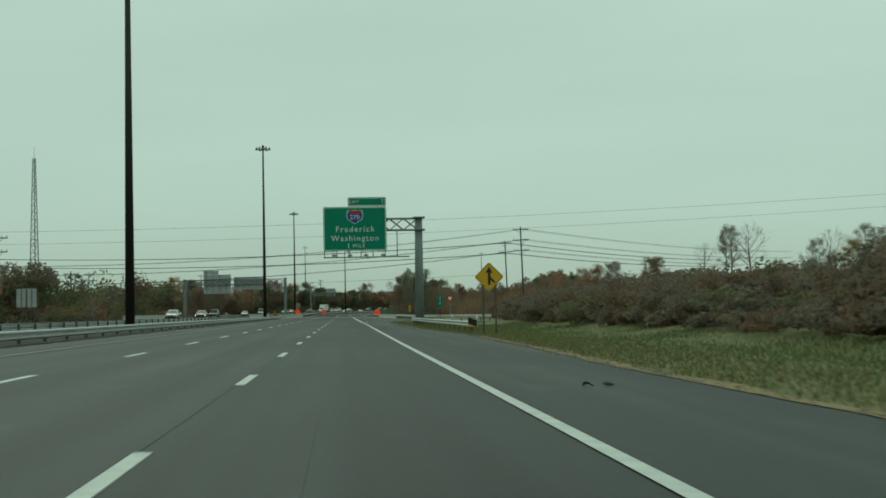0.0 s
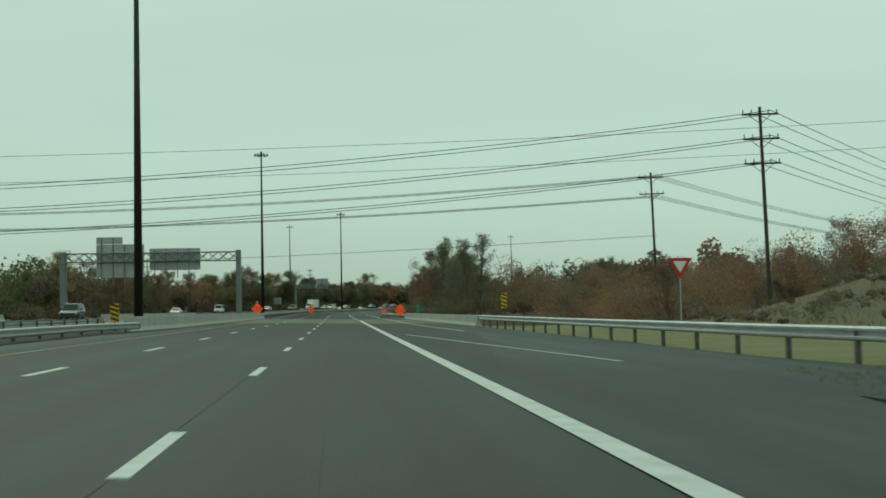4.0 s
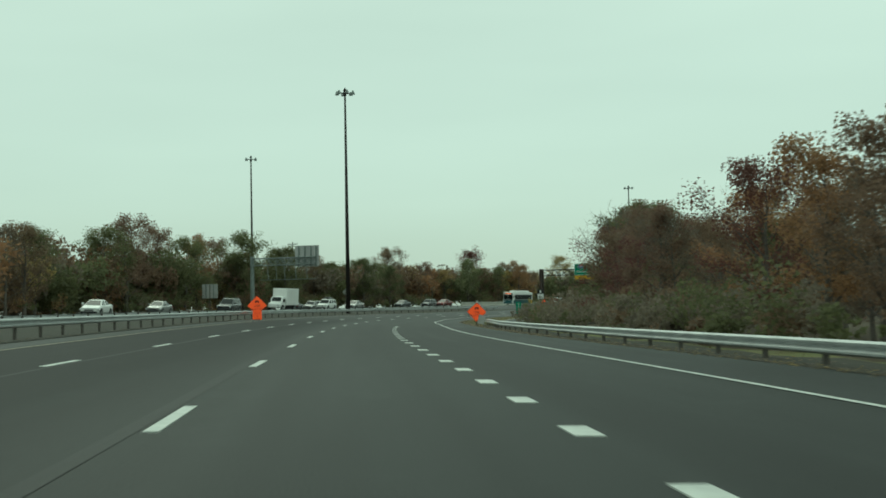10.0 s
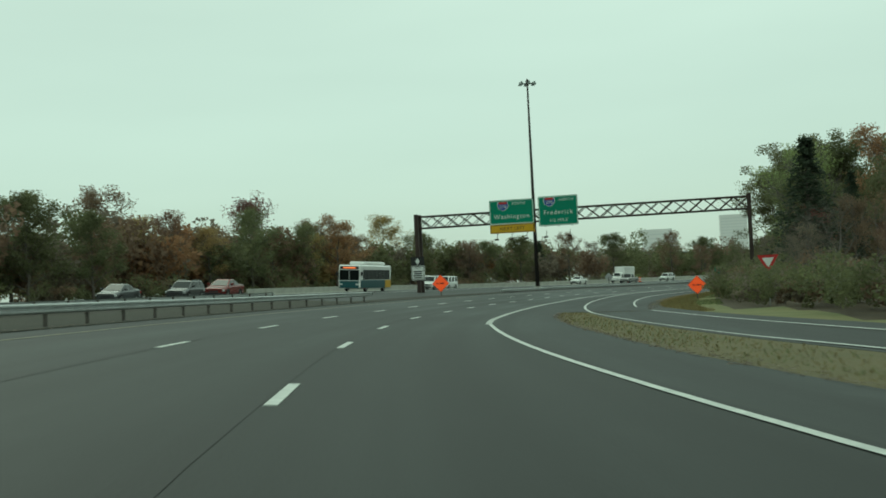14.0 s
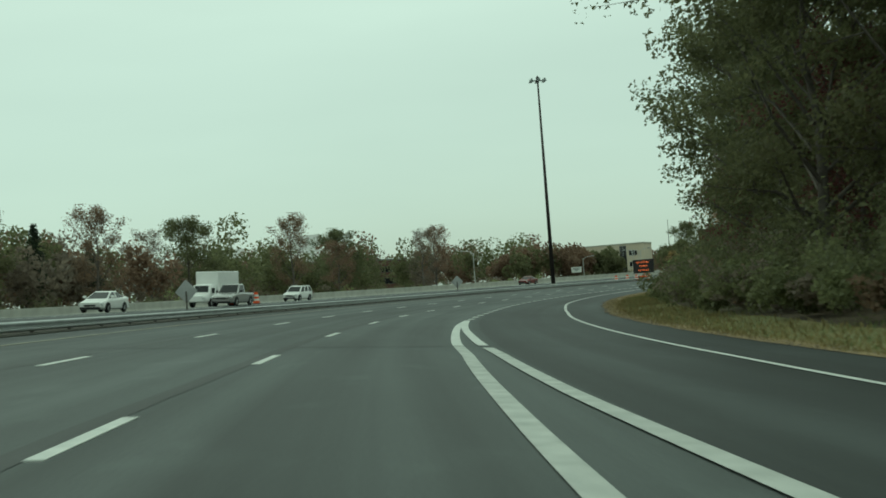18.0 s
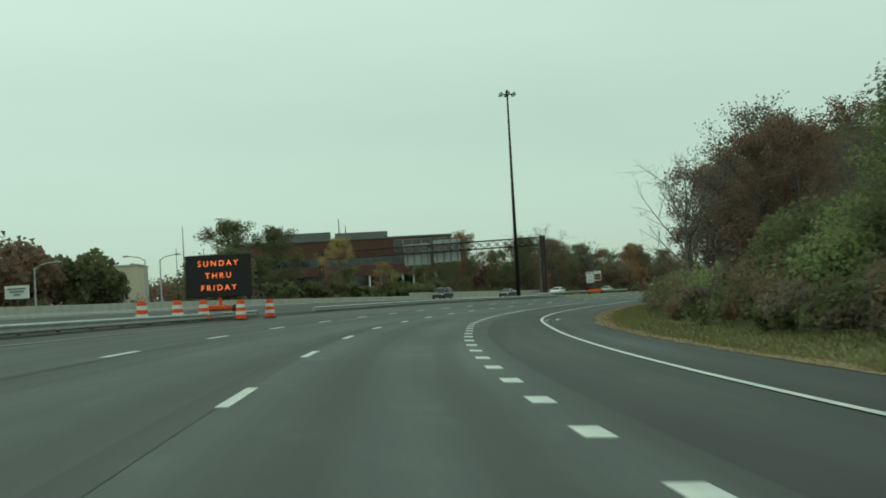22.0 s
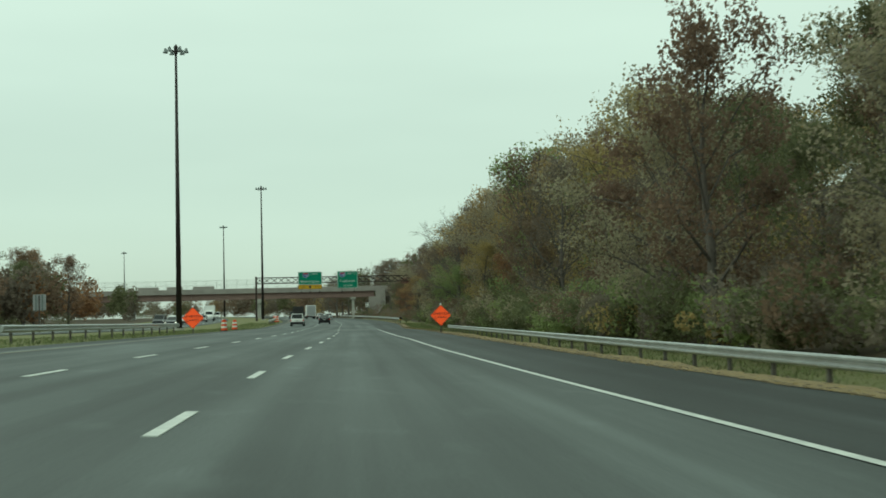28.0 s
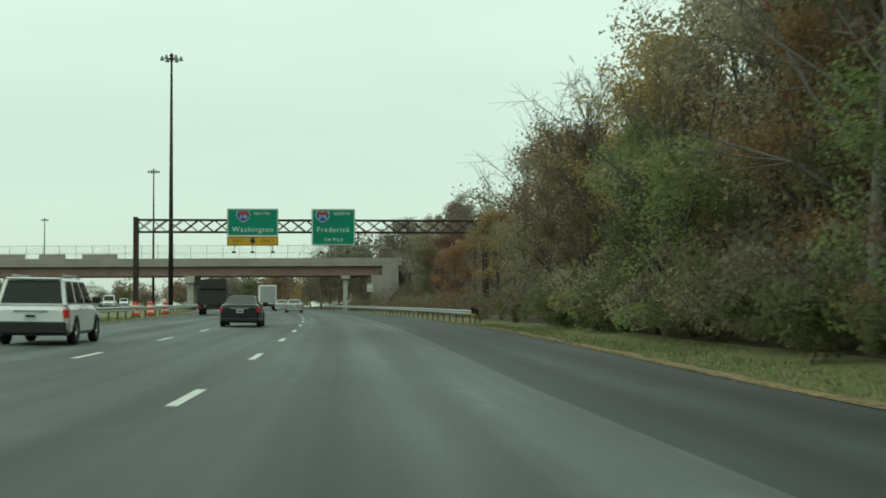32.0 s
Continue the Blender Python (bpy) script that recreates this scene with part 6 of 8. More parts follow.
# ---- far woods and undergrowth: nobody could count these ----
def thicket(name, label, rows, mats, size, category="woods", seed=3):
    """rows: s0, s1, u0, u1, clumps, h0, h1, leaves a clump, clump radius, material index."""
    g = np.random.default_rng(seed)
    groups = {}
    for s0, s1, u0, u1, n, h0, h1, k, rad, mi in rows:
        s = g.uniform(s0, s1, n)
        u = g.uniform(min(u0, u1), max(u0, u1), n) if not callable(u0) else np.array([u0(q) for q in s]) + g.uniform(0, u1, n)
        x, y = xy(s, u)
        z = land_z(s, u)
        h = g.uniform(h0, h1, n)
        for i in range(n):
            m = int(g.choice(mi)) if not isinstance(mi, int) else mi
            balls = 5 if h[i] < 5 else 11
            bc = g.normal(size=(balls, 3))
            bc /= np.linalg.norm(bc, axis=1)[:, None]
            bc *= g.uniform(0.2, 0.72, balls)[:, None]
            bc[:, 2] = np.clip(bc[:, 2], -0.7, 0.75)
            j = g.integers(0, balls, k)
            p = g.normal(size=(k, 3))
            p /= np.linalg.norm(p, axis=1)[:, None]
            p = bc[j] + p * g.uniform(0.3, 1, k)[:, None] ** 0.5 * g.uniform(0.26, 0.42, balls)[j][:, None]
            c = np.stack([x[i] + p[:, 0] * rad * h[i] * 1.15, y[i] + p[:, 1] * rad * h[i] * 1.15, z[i] + h[i] * 0.5 + p[:, 2] * h[i] * 0.52], 1)
            groups.setdefault(m, []).append(c)
    vs, fs, ms, off = [], [], [], 0
    for mi, cl in groups.items():
        v, f = leaf_quads(np.concatenate(cl), size, g)
        vs.append(v)
        fs.append(f + off)
        ms += [mi] * len(f)
        off += len(v)
    me = big_mesh(name, np.concatenate(vs), np.concatenate(fs), mats)
    me.polygons.foreach_set("material_index", np.array(ms, dtype=np.int32))
    o = new(name, me)
    return tagged(o, label, category, kind="stuff")


PAL = [L_GREEN, L_OLIVE, L_RUSSET, L_BROWN, L_ORANGE, L_GOLD, L_LIME, L_RED, L_TAN]
thicket("far_woods", "distant mixed autumn woods beyond the oncoming lanes", [
    (-60, 560, -50, -75, 140, 8, 11.5, 1338, 0.46, (0, 0, 1, 2, 2, 3, 3, 4)),
    (-60, 560, -75, -120, 60, 9, 13, 1041, 0.38, (0, 2, 3, 3, 4)),
    (540, 800, -52, -80, 110, 8, 12.5, 1487, 0.42, (0, 0, 1, 2, 2, 3, 4, 5)),
    (540, 860, -80, -130, 50, 11, 15, 1190, 0.38, (0, 2, 3, 4)),
    (955, 1040, -125, -190, 50, 13, 17, 935, 0.4, (3, 2, 3, 0, 2)),
    (1135, 1345, -50, -72, 90, 9.0, 12.5, 900, 0.42, (3, 2, 3, 0, 2, 4)),
    (780, 1010, -62, -120, 70, 10, 14.5, 1190, 0.42, (0, 2, 3, 1)),
    (1150, 1420, -58, -100, 70, 7, 11, 1190, 0.4, (0, 2, 3, 3, 1)),
    (1420, 1900, -50, -160, 120, 9, 14, 833, 0.42, (0, 2, 3, 3, 1)),
    (1500, 1900, 13, 120, 150, 11, 17, 892, 0.4, (3, 3, 2, 5, 0)),
    (300, 560, 45, 110, 60, 9, 13, 892, 0.38, (2, 3, 3, 4)),
    (560, 690, 38, 70, 34, 6.0, 8.5, 1041, 0.38, (7, 2, 3, 3)),
    (690, 800, 34, 70, 26, 10, 14, 1041, 0.38, (0, 2, 3, 3)),
    (100, 260, 95, 150, 30, 7, 10, 743, 0.4, (3, 2, 3)),
    (1730, 2050, -220, 60, 130, 10, 15, 800, 0.55, (3, 2, 3, 0)),
    (566, 612, -55, -66, 13, 11, 14, 1400, 0.46, (2, 2, 3, 0)),
    (520, 760, -49, -60, 56, 9.0, 12.2, 1000, 0.52, (0, 2, 3, 2, 4, 1)),
    (150, 540, -50, -66, 66, 9.5, 13, 850, 0.55, (0, 2, 3, 2, 0, 1)),
    (1012, 1034, -50, -54, 5, 8, 9.5, 1400, 0.5, (0, 0, 2)),
    (990, 999, -50, -53, 3, 6, 7.5, 1100, 0.5, 0),
    (955, 988, -50, -58, 15, 7, 9.5, 1100, 0.5, (2, 0, 2)),
    (1030, 1090, -47, -52, 30, 3, 4.6, 600, 0.7, (0, 0, 1)),
    (880, 1440, 46, 90, 120, 11, 17, 1190, 0.46, (3, 3, 2, 5, 1, 0)),
    (700, 850, -50, -75, 60, 8.5, 12, 1000, 0.42, (0, 2, 3, 3, 1)),
], PAL, 0.52, seed=5)
thicket("horizon_woods", "hazy belt of distant brown and green woods", [
    (300, 1500, -200, -290, 260, 13, 19, 420, 0.55, (3, 2, 3, 0, 2)),
    (-300, 300, -130, -220, 120, 9, 13, 420, 0.55, (3, 2, 3, 0, 2)),
], PAL, 0.9, seed=9)
thicket("undergrowth", "tangled green and brown shrubs at the foot of the trees", [
    (-10, 120, 14.5, 27, 430, 0.8, 2.0, 200, 0.75, (3, 3, 3, 2, 1)),
    (1016, 1345, 15, 27, 220, 1.5, 4.5, 260, 0.55, (8, 2, 3, 1, 8, 6)),
    (150, 265, 24, 62, 330, 0.4, 1.3, 130, 0.95, (3, 3, 2, 3, 1)),
    (1455, 1500, 15, 34, 60, 2.5, 5.0, 260, 0.5, (3, 2, 0)),
    (325, 494, 12.4, 16, 150, 1.2, 3.2, 260, 0.6, (0, 2, 3, 3, 0)),
    (494, 524, 15.0, 18.5, 22, 1.2, 2.8, 300, 0.6, (0, 2, 7, 3, 0)),
    (325, 478, 16, 30, 118, 2.0, 5.5, 420, 0.55, (2, 7, 2, 3, 0)),
    (478, 520, 20.5, 30, 32, 2.0, 5.0, 420, 0.55, (2, 7, 2, 3, 0)),
    (262, 345, 24, 62, 60, 7.5, 10.0, 1700, 0.42, (3, 2, 3, 2, 4)),
    (580, 700, lambda s: float(np.interp(s, [580, 610, 645, 700], [17.4, 15.6, 14.6, 13.4])), 4.5, 190, 1.2, 3.6, 320, 0.58, (1, 0, 0, 3, 2)),
    (700, 800, 13.0, 17, 60, 1.0, 2.6, 300, 0.7, (0, 1, 3, 0, 2)),
    (700, 800, 14.5, 21, 100, 2.0, 6.0, 380, 0.5, (0, 0, 1, 0, 3)),
    (795, 870, 11.8, 14, 50, 0.9, 2.2, 280, 0.7, (0, 1, 3, 6)),
    (795, 870, 13.2, 17, 80, 1.5, 5.0, 320, 0.5, (6, 1, 6, 0, 2)),
    (870, 1016, 12.4, 16, 130, 1.2, 3.8, 300, 0.55, (1, 0, 3, 2, 6)),
    (1016, 1330, 12.6, 16, 230, 1.2, 3.4, 380, 0.55, (3, 3, 2, 5, 1, 0, 6)),
    (1330, 1470, 11, 16, 90, 1.5, 3.5, 160, 0.6, (3, 2, 1)),
    (-60, 640, -44, -52, 260, 1.5, 4.5, 130, 0.6, (0, 2, 3, 0, 4)),
    (560, 800, -43, -48, 150, 1.5, 5.0, 180, 0.55, (0, 0, 1, 2)),
    (800, 1060, -44, -52, 120, 1.2, 3.0, 120, 0.6, (0, 6, 3, 1)),
    (1060, 1300, -46, -58, 150, 1.5, 4.5, 150, 0.6, (0, 0, 3, 1)),
    (1120, 1215, 12.0, 15.5, 60, 1.8, 3.6, 420, 0.62, (1, 6, 0, 1, 6)),
    (-10, 126, 14.8, 20, 420, 0.6, 1.2, 170, 0.95, (3, 2, 3, 2, 2)),
    (845, 1016, 11.6, 15.5, 150, 1.2, 3.2, 300, 0.65, (3, 2, 1, 0, 3, 2)),
    (745, 845, 12.2, 15.5, 70, 1.2, 2.8, 300, 0.68, (0, 1, 3, 0, 2)),
    (978, 1016, 11.8, 15.0, 44, 1.6, 3.6, 420, 0.6, (0, 0, 1, 2)),
    (735, 785, 11.9, 14.5, 48, 1.4, 3.0, 380, 0.62, (0, 0, 1, 3)),
    (1240, 1320, 11.8, 15.0, 60, 1.6, 3.4, 420, 0.6, (0, 1, 3, 6, 0)),
    (893, 914, 13.6, 16, 13, 3.4, 5.2, 1300, 0.5, (1, 6, 0, 0)),
    (853, 867, 13.6, 16, 9, 3.6, 5.0, 1300, 0.5, (1, 6, 0, 0)),
    (845, 935, lambda s: RIGHT_EDGE(s) + 3.6, 2.2, 90, 1.0, 2.2, 300, 0.62, (3, 2, 0, 2, 1)),
    (346, 402, 16.5, 20.5, 56, 3.0, 6.0, 700, 0.5, (0, 0, 7, 2)),
    (1125, 1222, 12.6, 15.5, 50, 2.4, 4.4, 560, 0.58, (1, 6, 0, 1)),
    (1100, 1300, 16.5, 32, 150, 4.0, 8.5, 700, 0.45, (8, 3, 8, 2, 5)),
    (1022, 1110, 16, 27, 60, 3.5, 7.0, 600, 0.45, (2, 3, 0, 8)),
    (1180, 1320, 12.6, 16.5, 120, 2.2, 5.0, 520, 0.55, (8, 3, 8, 1, 2)),
    (1022, 1180, 12.4, 16.0, 110, 2.0, 4.2, 460, 0.55, (8, 3, 2, 1, 3)),
    (18, 134, 15.0, 19.5, 150, 1.6, 2.8, 420, 0.62, (3, 2, 3, 2, 3)),
    (496, 552, 19.5, 24.0, 56, 2.0, 4.2, 520, 0.55, (0, 2, 7, 0, 3)),
    (640, 700, 15.6, 19.5, 60, 2.0, 4.0, 500, 0.6, (1, 0, 0, 3)),
], PAL, 0.165, "shrubs", seed=8)


def tufts(name, label, rows, mts, seed=4):
    """Upright grass blades in bunches."""
    g = np.random.default_rng(seed)
    vs, fs, ms, off = [], [], [], 0
    for s0, s1, u0, u1, n, h, mi in rows:
        s = g.uniform(s0, s1, n)
        t = g.uniform(0, 1, n)
        ua = np.array([u0(q) if callable(u0) else u0 for q in s])
        ub = np.array([u1(q) if callable(u1) else u1 for q in s])
        u = ua + (ub - ua) * t
        x, y = xy(s, u)
        z = land_z(s, u) - 0.05
        hh = 0.8 * h * g.uniform(0.4, 1.5, n)
        az = g.uniform(0, 2 * math.pi, n)
        w = g.uniform(0.010, 0.028, n)
        lean = g.normal(size=(n, 2)) * 0.4 * hh[:, None]
        p = np.stack([x, y, z], 1)
        d = np.stack([np.cos(az) * w, np.sin(az) * w, np.zeros(n)], 1)
        tip = p + np.stack([lean[:, 0], lean[:, 1], hh + 0.05], 1)
        v = np.stack([p - d, p + d, tip + d * 0.25, tip - d * 0.25], 1).reshape(-1, 3)
        vs.append(v)
        fs.append(np.arange(n * 4).reshape(-1, 4) + off)
        ms += [mi] * n
        off += n * 4
    me = big_mesh(name, np.concatenate(vs), np.concatenate(fs), mts)
    me.polygons.foreach_set("material_index", np.array(ms, dtype=np.int32))
    return tagged(new(name, me), label, "grass", kind="stuff")


G_GREEN = material("grass_blades", (0.125, 0.160, 0.060), (0.170, 0.180, 0.075), rough=0.8, spread=0.35, bump=0.0)
G_DRY = material("grass_dry", (0.230, 0.180, 0.075), (0.160, 0.125, 0.060), rough=0.85, spread=0.35, bump=0.0)
RE = RIGHT_EDGE


def dead_rim(s0, s1, wide, mt=None, label="matted straw-coloured dead grass along the asphalt edge"):
    """Matted dead grass or soil along the pavement's edge."""
    S = np.arange(s0, s1, 1.0)
    vs, fs = [], []
    for i, s in enumerate(S):
        e0 = RE(s) - 0.10 + 0.16 * noise.noise((s * 0.4, 0, 3))
        e1 = RE(s) + wide * (1 + 0.5 * noise.noise((s * 0.22, 5, 1)) + 0.3 * noise.noise((s * 0.9, 7, 2)))
        for j in range(4):
            u = e0 + (max(e1, e0 + 0.2) - e0) * j / 3
            x, y = xy(s, u)
            lz, rz = float(land_z(s, u)), float(road_z(s, u))
            z = (rz + 0.008, max(lz + 0.03, rz - 0.015), max(lz + 0.03, rz - 0.06), lz - 0.04)[j]
            vs.append((float(x), float(y), z))
        if i:
            fs += [((i - 1) * 4 + j, (i - 1) * 4 + j + 1, i * 4 + j + 1, i * 4 + j) for j in range(3)]
    return tagged(new("verge", mesh_of("verge", vs, fs, [mt or M_STRAW], True)), label, "verge", kind="structure")


dead_rim(628, 1018, 1.15)
dead_rim(1018, 1205, 2.3)
dead_rim(1205, 1330, 1.15)
dead_rim(2, 136, 0.8)
dead_rim(323, 503, 3.2, M_SOIL, "dark soil and rotting leaves below the guard rail")
tufts("grass", "uneven green and straw-coloured grass along the road edges", [
    (-5, 140, lambda s: RE(s) + 0.1, lambda s: RE(s) + 4.5, 12000, 0.085, 1),
    (-5, 140, lambda s: RE(s) + 0.8, lambda s: RE(s) + 9.5, 52000, 0.075, 0),
    (120, 172, lambda s: RE(s) + 0.1, lambda s: RE(s) + 3, 5000, 0.12, 0),
    (140, 245, 22, 60, 9000, 0.4, 1),
    (322, 520, lambda s: RE(s) + 0.3, 13, 2200, 0.13, 1),
    (512, 614, lambda s: RE(s) + 0.05, lambda s: max(RE(s) + 0.1, RAMP_L(s) - 0.4), 6000, 0.12, 1),
    (512, 600, lambda s: RE(s) + 0.4, lambda s: max(RE(s) + 0.5, RAMP_L(s) - 0.8), 2500, 0.11, 0),
    (640, 1020, lambda s: RE(s) + 1.1, 14.5, 30000, 0.08, 0),
    (640, 1020, lambda s: RE(s) + 0.05, 12.0, 20000, 0.10, 1),
    (1020, 1330, lambda s: RE(s) + 1.0, 13.5, 30000, 0.08, 0),
    (615, 800, lambda s: max(RE(s), RAMP_R(s) if s < 690 else 0) + 0.05, 12.5, 12000, 0.16, 1),
    (800, 1020, lambda s: RE(s) + 0.05, 11.5, 16000, 0.09, 1),
    (800, 1020, lambda s: RE(s) + 0.8, 12.5, 16000, 0.08, 0),
    (1020, 1250, lambda s: RE(s) + 0.05, 9.5, 18000, 0.17, 1),
    (1180, 1330, lambda s: RE(s) + 1.0, 11.5, 16000, 0.09, 0),
    (615, 1330, lambda s: RE(s) + 0.0, lambda s: RE(s) + 1.0, 26000, 0.09, 1),
    (1130, 1330, lambda s: MED_L(s) - 6, lambda s: MED_L(s) - 0.3, 14000, 0.12, 0),
], [G_GREEN, G_DRY])


def fallen(name, label, rows, mts, seed=6):
    """Small dead leaves lying flat along the pavement's edges."""
    g = np.random.default_rng(seed)
    vs, fs, ms, off = [], [], [], 0
    for s0, s1, f, du, n, mi in rows:
        s = g.uniform(s0, s1, n)
        u = np.array([f(q) for q in s]) + np.abs(g.normal(size=n)) * du * g.choice([-0.35, 1.0], n)
        x, y = xy(s, u)
        z = np.maximum(road_z(s, u), land_z(s, u)) + g.uniform(0.012, 0.035, n)
        v, fa = leaf_quads(np.stack([x, y, z], 1), 0.085, g, 0.85)
        vs.append(v)
        fs.append(fa + off)
        ms += [mi] * n
        off += len(v)
    me = big_mesh(name, np.concatenate(vs), np.concatenate(fs), mts)
    me.polygons.foreach_set("material_index", np.array(ms, dtype=np.int32))
    return tagged(new(name, me), label, "leaves", kind="stuff")


fallen("fallen_leaves", "dead brown leaves strewn along the pavement edges", [
    (-5, 150, RE, 0.35, 3500, 0),
    (322, 520, RE, 0.5, 7000, 0),
    (322, 520, RE, 0.5, 2500, 1),
    (520, 612, RE, 0.3, 2500, 0),
    (625, 1020, RE, 0.35, 9000, 0),
    (1020, 1330, RE, 0.45, 9000, 0),
    (1020, 1330, RE, 0.45, 4000, 1),
    (-5, 640, lambda s: MED_L(s) - 0.2, 0.4, 6000, 0),
], [L_BROWN, L_GOLD])

# ---- overpass at the end ----
M_GIRDER = material("girder_faded_red_brown", (0.30, 0.20, 0.175), (0.22, 0.15, 0.13), rough=0.7, scale=0.5, fine=14, bump=0.05, contrast=0.7)
M_MESHF = material("chain_link_grey", (0.33, 0.35, 0.34), (0.26, 0.28, 0.27), rough=0.5, metal=0.5, bump=0.0)


def build_overpass():
    root = thing("overpass", at(1480, 0, -float(road_z(1480, 0)), -7.6), "concrete and faded red-brown steel overpass across the highway", "overpass")
    x0, x1 = -150.0, 19.2
    for k in range(4):
        bm = bmesh.new()
        y = -4.6 + k * 3.1
        prism(bm, [(y - 0.28, 7.62), (y + 0.28, 7.62), (y + 0.28, 7.70), (y + 0.03, 7.74), (y + 0.03, 9.2), (y + 0.28, 9.24), (y + 0.28, 9.3), (y - 0.28, 9.3), (y - 0.28, 9.24), (y - 0.03, 9.2), (y - 0.03, 7.74), (y - 0.28, 7.70)], x0, x1)
        bm.transform(Matrix.Rotation(radians(-90), 4, "Z"))
        bm.transform(Matrix.Diagonal((1, -1, 1, 1)))
        part("girder", bm, M_GIRDER, root)
    bm = bmesh.new()
    box(bm, -0.02, 0.06, -0.12, 0.12, 7.72, 9.22)
    me = bm_mesh("stiffener", bm, M_GIRDER)
    for k in range(26):
        o = new("stiffener", me)
        o.parent, o.location = root, (x1 - 1.2 - k * 5.2, -4.76, 0)
    bm = bmesh.new()
    box(bm, x0, x1 + 4, -5.6, 6.2, 9.304, 9.75)
    part("deck_slab", bm, M_CONC_OLD, root, "stained concrete deck edge")
    for y in (-5.55, 5.95):
        n = 14
        for k in range(n):
            bm = bmesh.new()
            a, b = x0 + (x1 + 4 - x0) * k / n, x0 + (x1 + 4 - x0) * (k + 1) / n
            box(bm, a + 0.01, b - 0.01, y, y + 0.25, 9.754, 10.75, 0.03)
            part("parapet_panel", bm, M_CONC_OLD, root)
    # chain-link fence on the far parapet
    fence = part("fence_rail", rod(rod(bmesh.new(), (x0, 6.08, 13.6), (x1, 6.08, 13.6), 0.035, seg=6), (x0, 6.08, 12.2), (x1, 6.08, 12.2), 0.03, seg=6), M_MESHF, root, "grey steel fence rails above the parapet")
    bm = bmesh.new()
    rod(bm, (0, 6.08, 10.7), (0, 6.08, 13.3), 0.045, seg=6)
    rod(bm, (0, 6.08, 13.3), (0, 5.6, 13.75), 0.04, seg=6)
    me = bm_mesh("fence_post", bm, M_MESHF)
    for k in range(48):
        o = new("fence_post", me)
        o.parent, o.location = root, (x1 - 2 - k * 3.0, 0, 0)
    vs, fs = [], []
    for k in range(420):
        for sg in (1, -1):
            a = x0 + k * 0.4
            p = [(a, 6.06, 10.75), (a + 0.02, 6.06, 10.75), (a + 0.02 + sg * 1.4, 6.06, 13.5), (a + sg * 1.4, 6.06, 13.5)]
            fs.append(tuple(range(len(vs), len(vs) + 4)))
            vs += p
    part("fence_mesh", mesh_of("fence_mesh", vs, fs, [M_MESHF]), None, root, "chain-link mesh")
    # median pier and abutment
    for px in (-14.6, -52.0):
        for y in (-3.6, 3.6):
            bm = bmesh.new()
            box(bm, px - 0.55, px + 0.55, y - 0.6, y + 0.6, -1.0, 6.35, 0.06)
            part("pier_column", bm, M_CONC, root)
        bm = bmesh.new()
        prism(bm, [(px - 0.85, 7.6), (px + 0.85, 7.6), (px + 0.85, 6.7), (px + 0.55, 6.35), (px - 0.55, 6.35), (px - 0.85, 6.7)], -5.4, 5.4)
        part("pier_cap", bm, M_CONC, root, "pale concrete pier cap")
    bm = bmesh.new()
    box(bm, 17.6, 19.6, -6.0, 6.4, -1.0, 7.6, 0.05)
    box(bm, 19.6, 22.5, -6.0, -5.4, -1.0, 9.3)
    part("abutment", bm, M_CONC_OLD, root, "stained concrete abutment at the wooded bank")
    bm = bmesh.new()
    box(bm, 12.6, 13.4, -4.6, -3.8, -1.0, 7.0, 0.04)
    box(bm, 12.2, 13.8, -5.2, 5.2, 7.0, 7.6, 0.04)
    box(bm, 12.6, 13.4, 3.8, 4.6, -1.0, 7.0, 0.04)
    part("pier_bent", bm, M_CONC, root, "pale side pier")
    inv = root.matrix_world.copy()
    # blocks standing on the deck behind the parapet
    for x, w in ((-46.5, 6.0), (-38.8, 4.6), (-30.5, 6.2)):
        bm = bmesh.new()
        prism(bm, [(-0.3, 0), (0.3, 0), (0.3, 0.25), (0.16, 0.6), (0.12, 1.85), (-0.12, 1.85), (-0.16, 0.6), (-0.3, 0.25)], -w / 2, w / 2)
        bm.transform(Matrix.Rotation(radians(90), 4, "Z"))
        t = thing("barrier_block", inv @ Matrix.Translation((x, -4.2, 9.754)), "grey concrete barrier block standing on the overpass deck", "barrier", "barrier blocks on the overpass")
        part("block_body", bm, M_CONC_OLD, t)


build_overpass()

# ---- buildings beyond the oncoming lanes ----
M_BRICK = material("brown_brick", (0.125, 0.062, 0.045), (0.085, 0.045, 0.035), rough=0.9, scale=0.25, fine=9, bump=0.1, contrast=0.7)
M_BRICK2 = material("tan_stucco", (0.56, 0.50, 0.39), (0.48, 0.43, 0.34), rough=0.9, scale=0.2, fine=8, bump=0.05)
M_ROOFCAP = material("roof_edge_metal", (0.16, 0.17, 0.165), (0.11, 0.12, 0.115), rough=0.6, scale=0.4, fine=8, bump=0.03)
# aerial haze painted in: wall and window colours paled towards the sky
M_HAZE = material("haze_paled_tower_facade", (0.80, 0.82, 0.81), (0.76, 0.78, 0.77), rough=0.9, scale=0.05, fine=0.6, bump=0.0)
M_HAZE2 = material("haze_paled_tower_windows", (0.71, 0.74, 0.74), (0.69, 0.72, 0.72), rough=0.7, bump=0.0)
M_LAMP = material("lamp_post_pale", (0.45, 0.46, 0.44), (0.36, 0.37, 0.36), rough=0.5, scale=1, fine=10, bump=0.02)
M_WINDOW = material("dark_window_glass", (0.012, 0.015, 0.017), (0.02, 0.024, 0.026), rough=0.08, scale=0.3, fine=2, bump=0.0, spec=0.8)


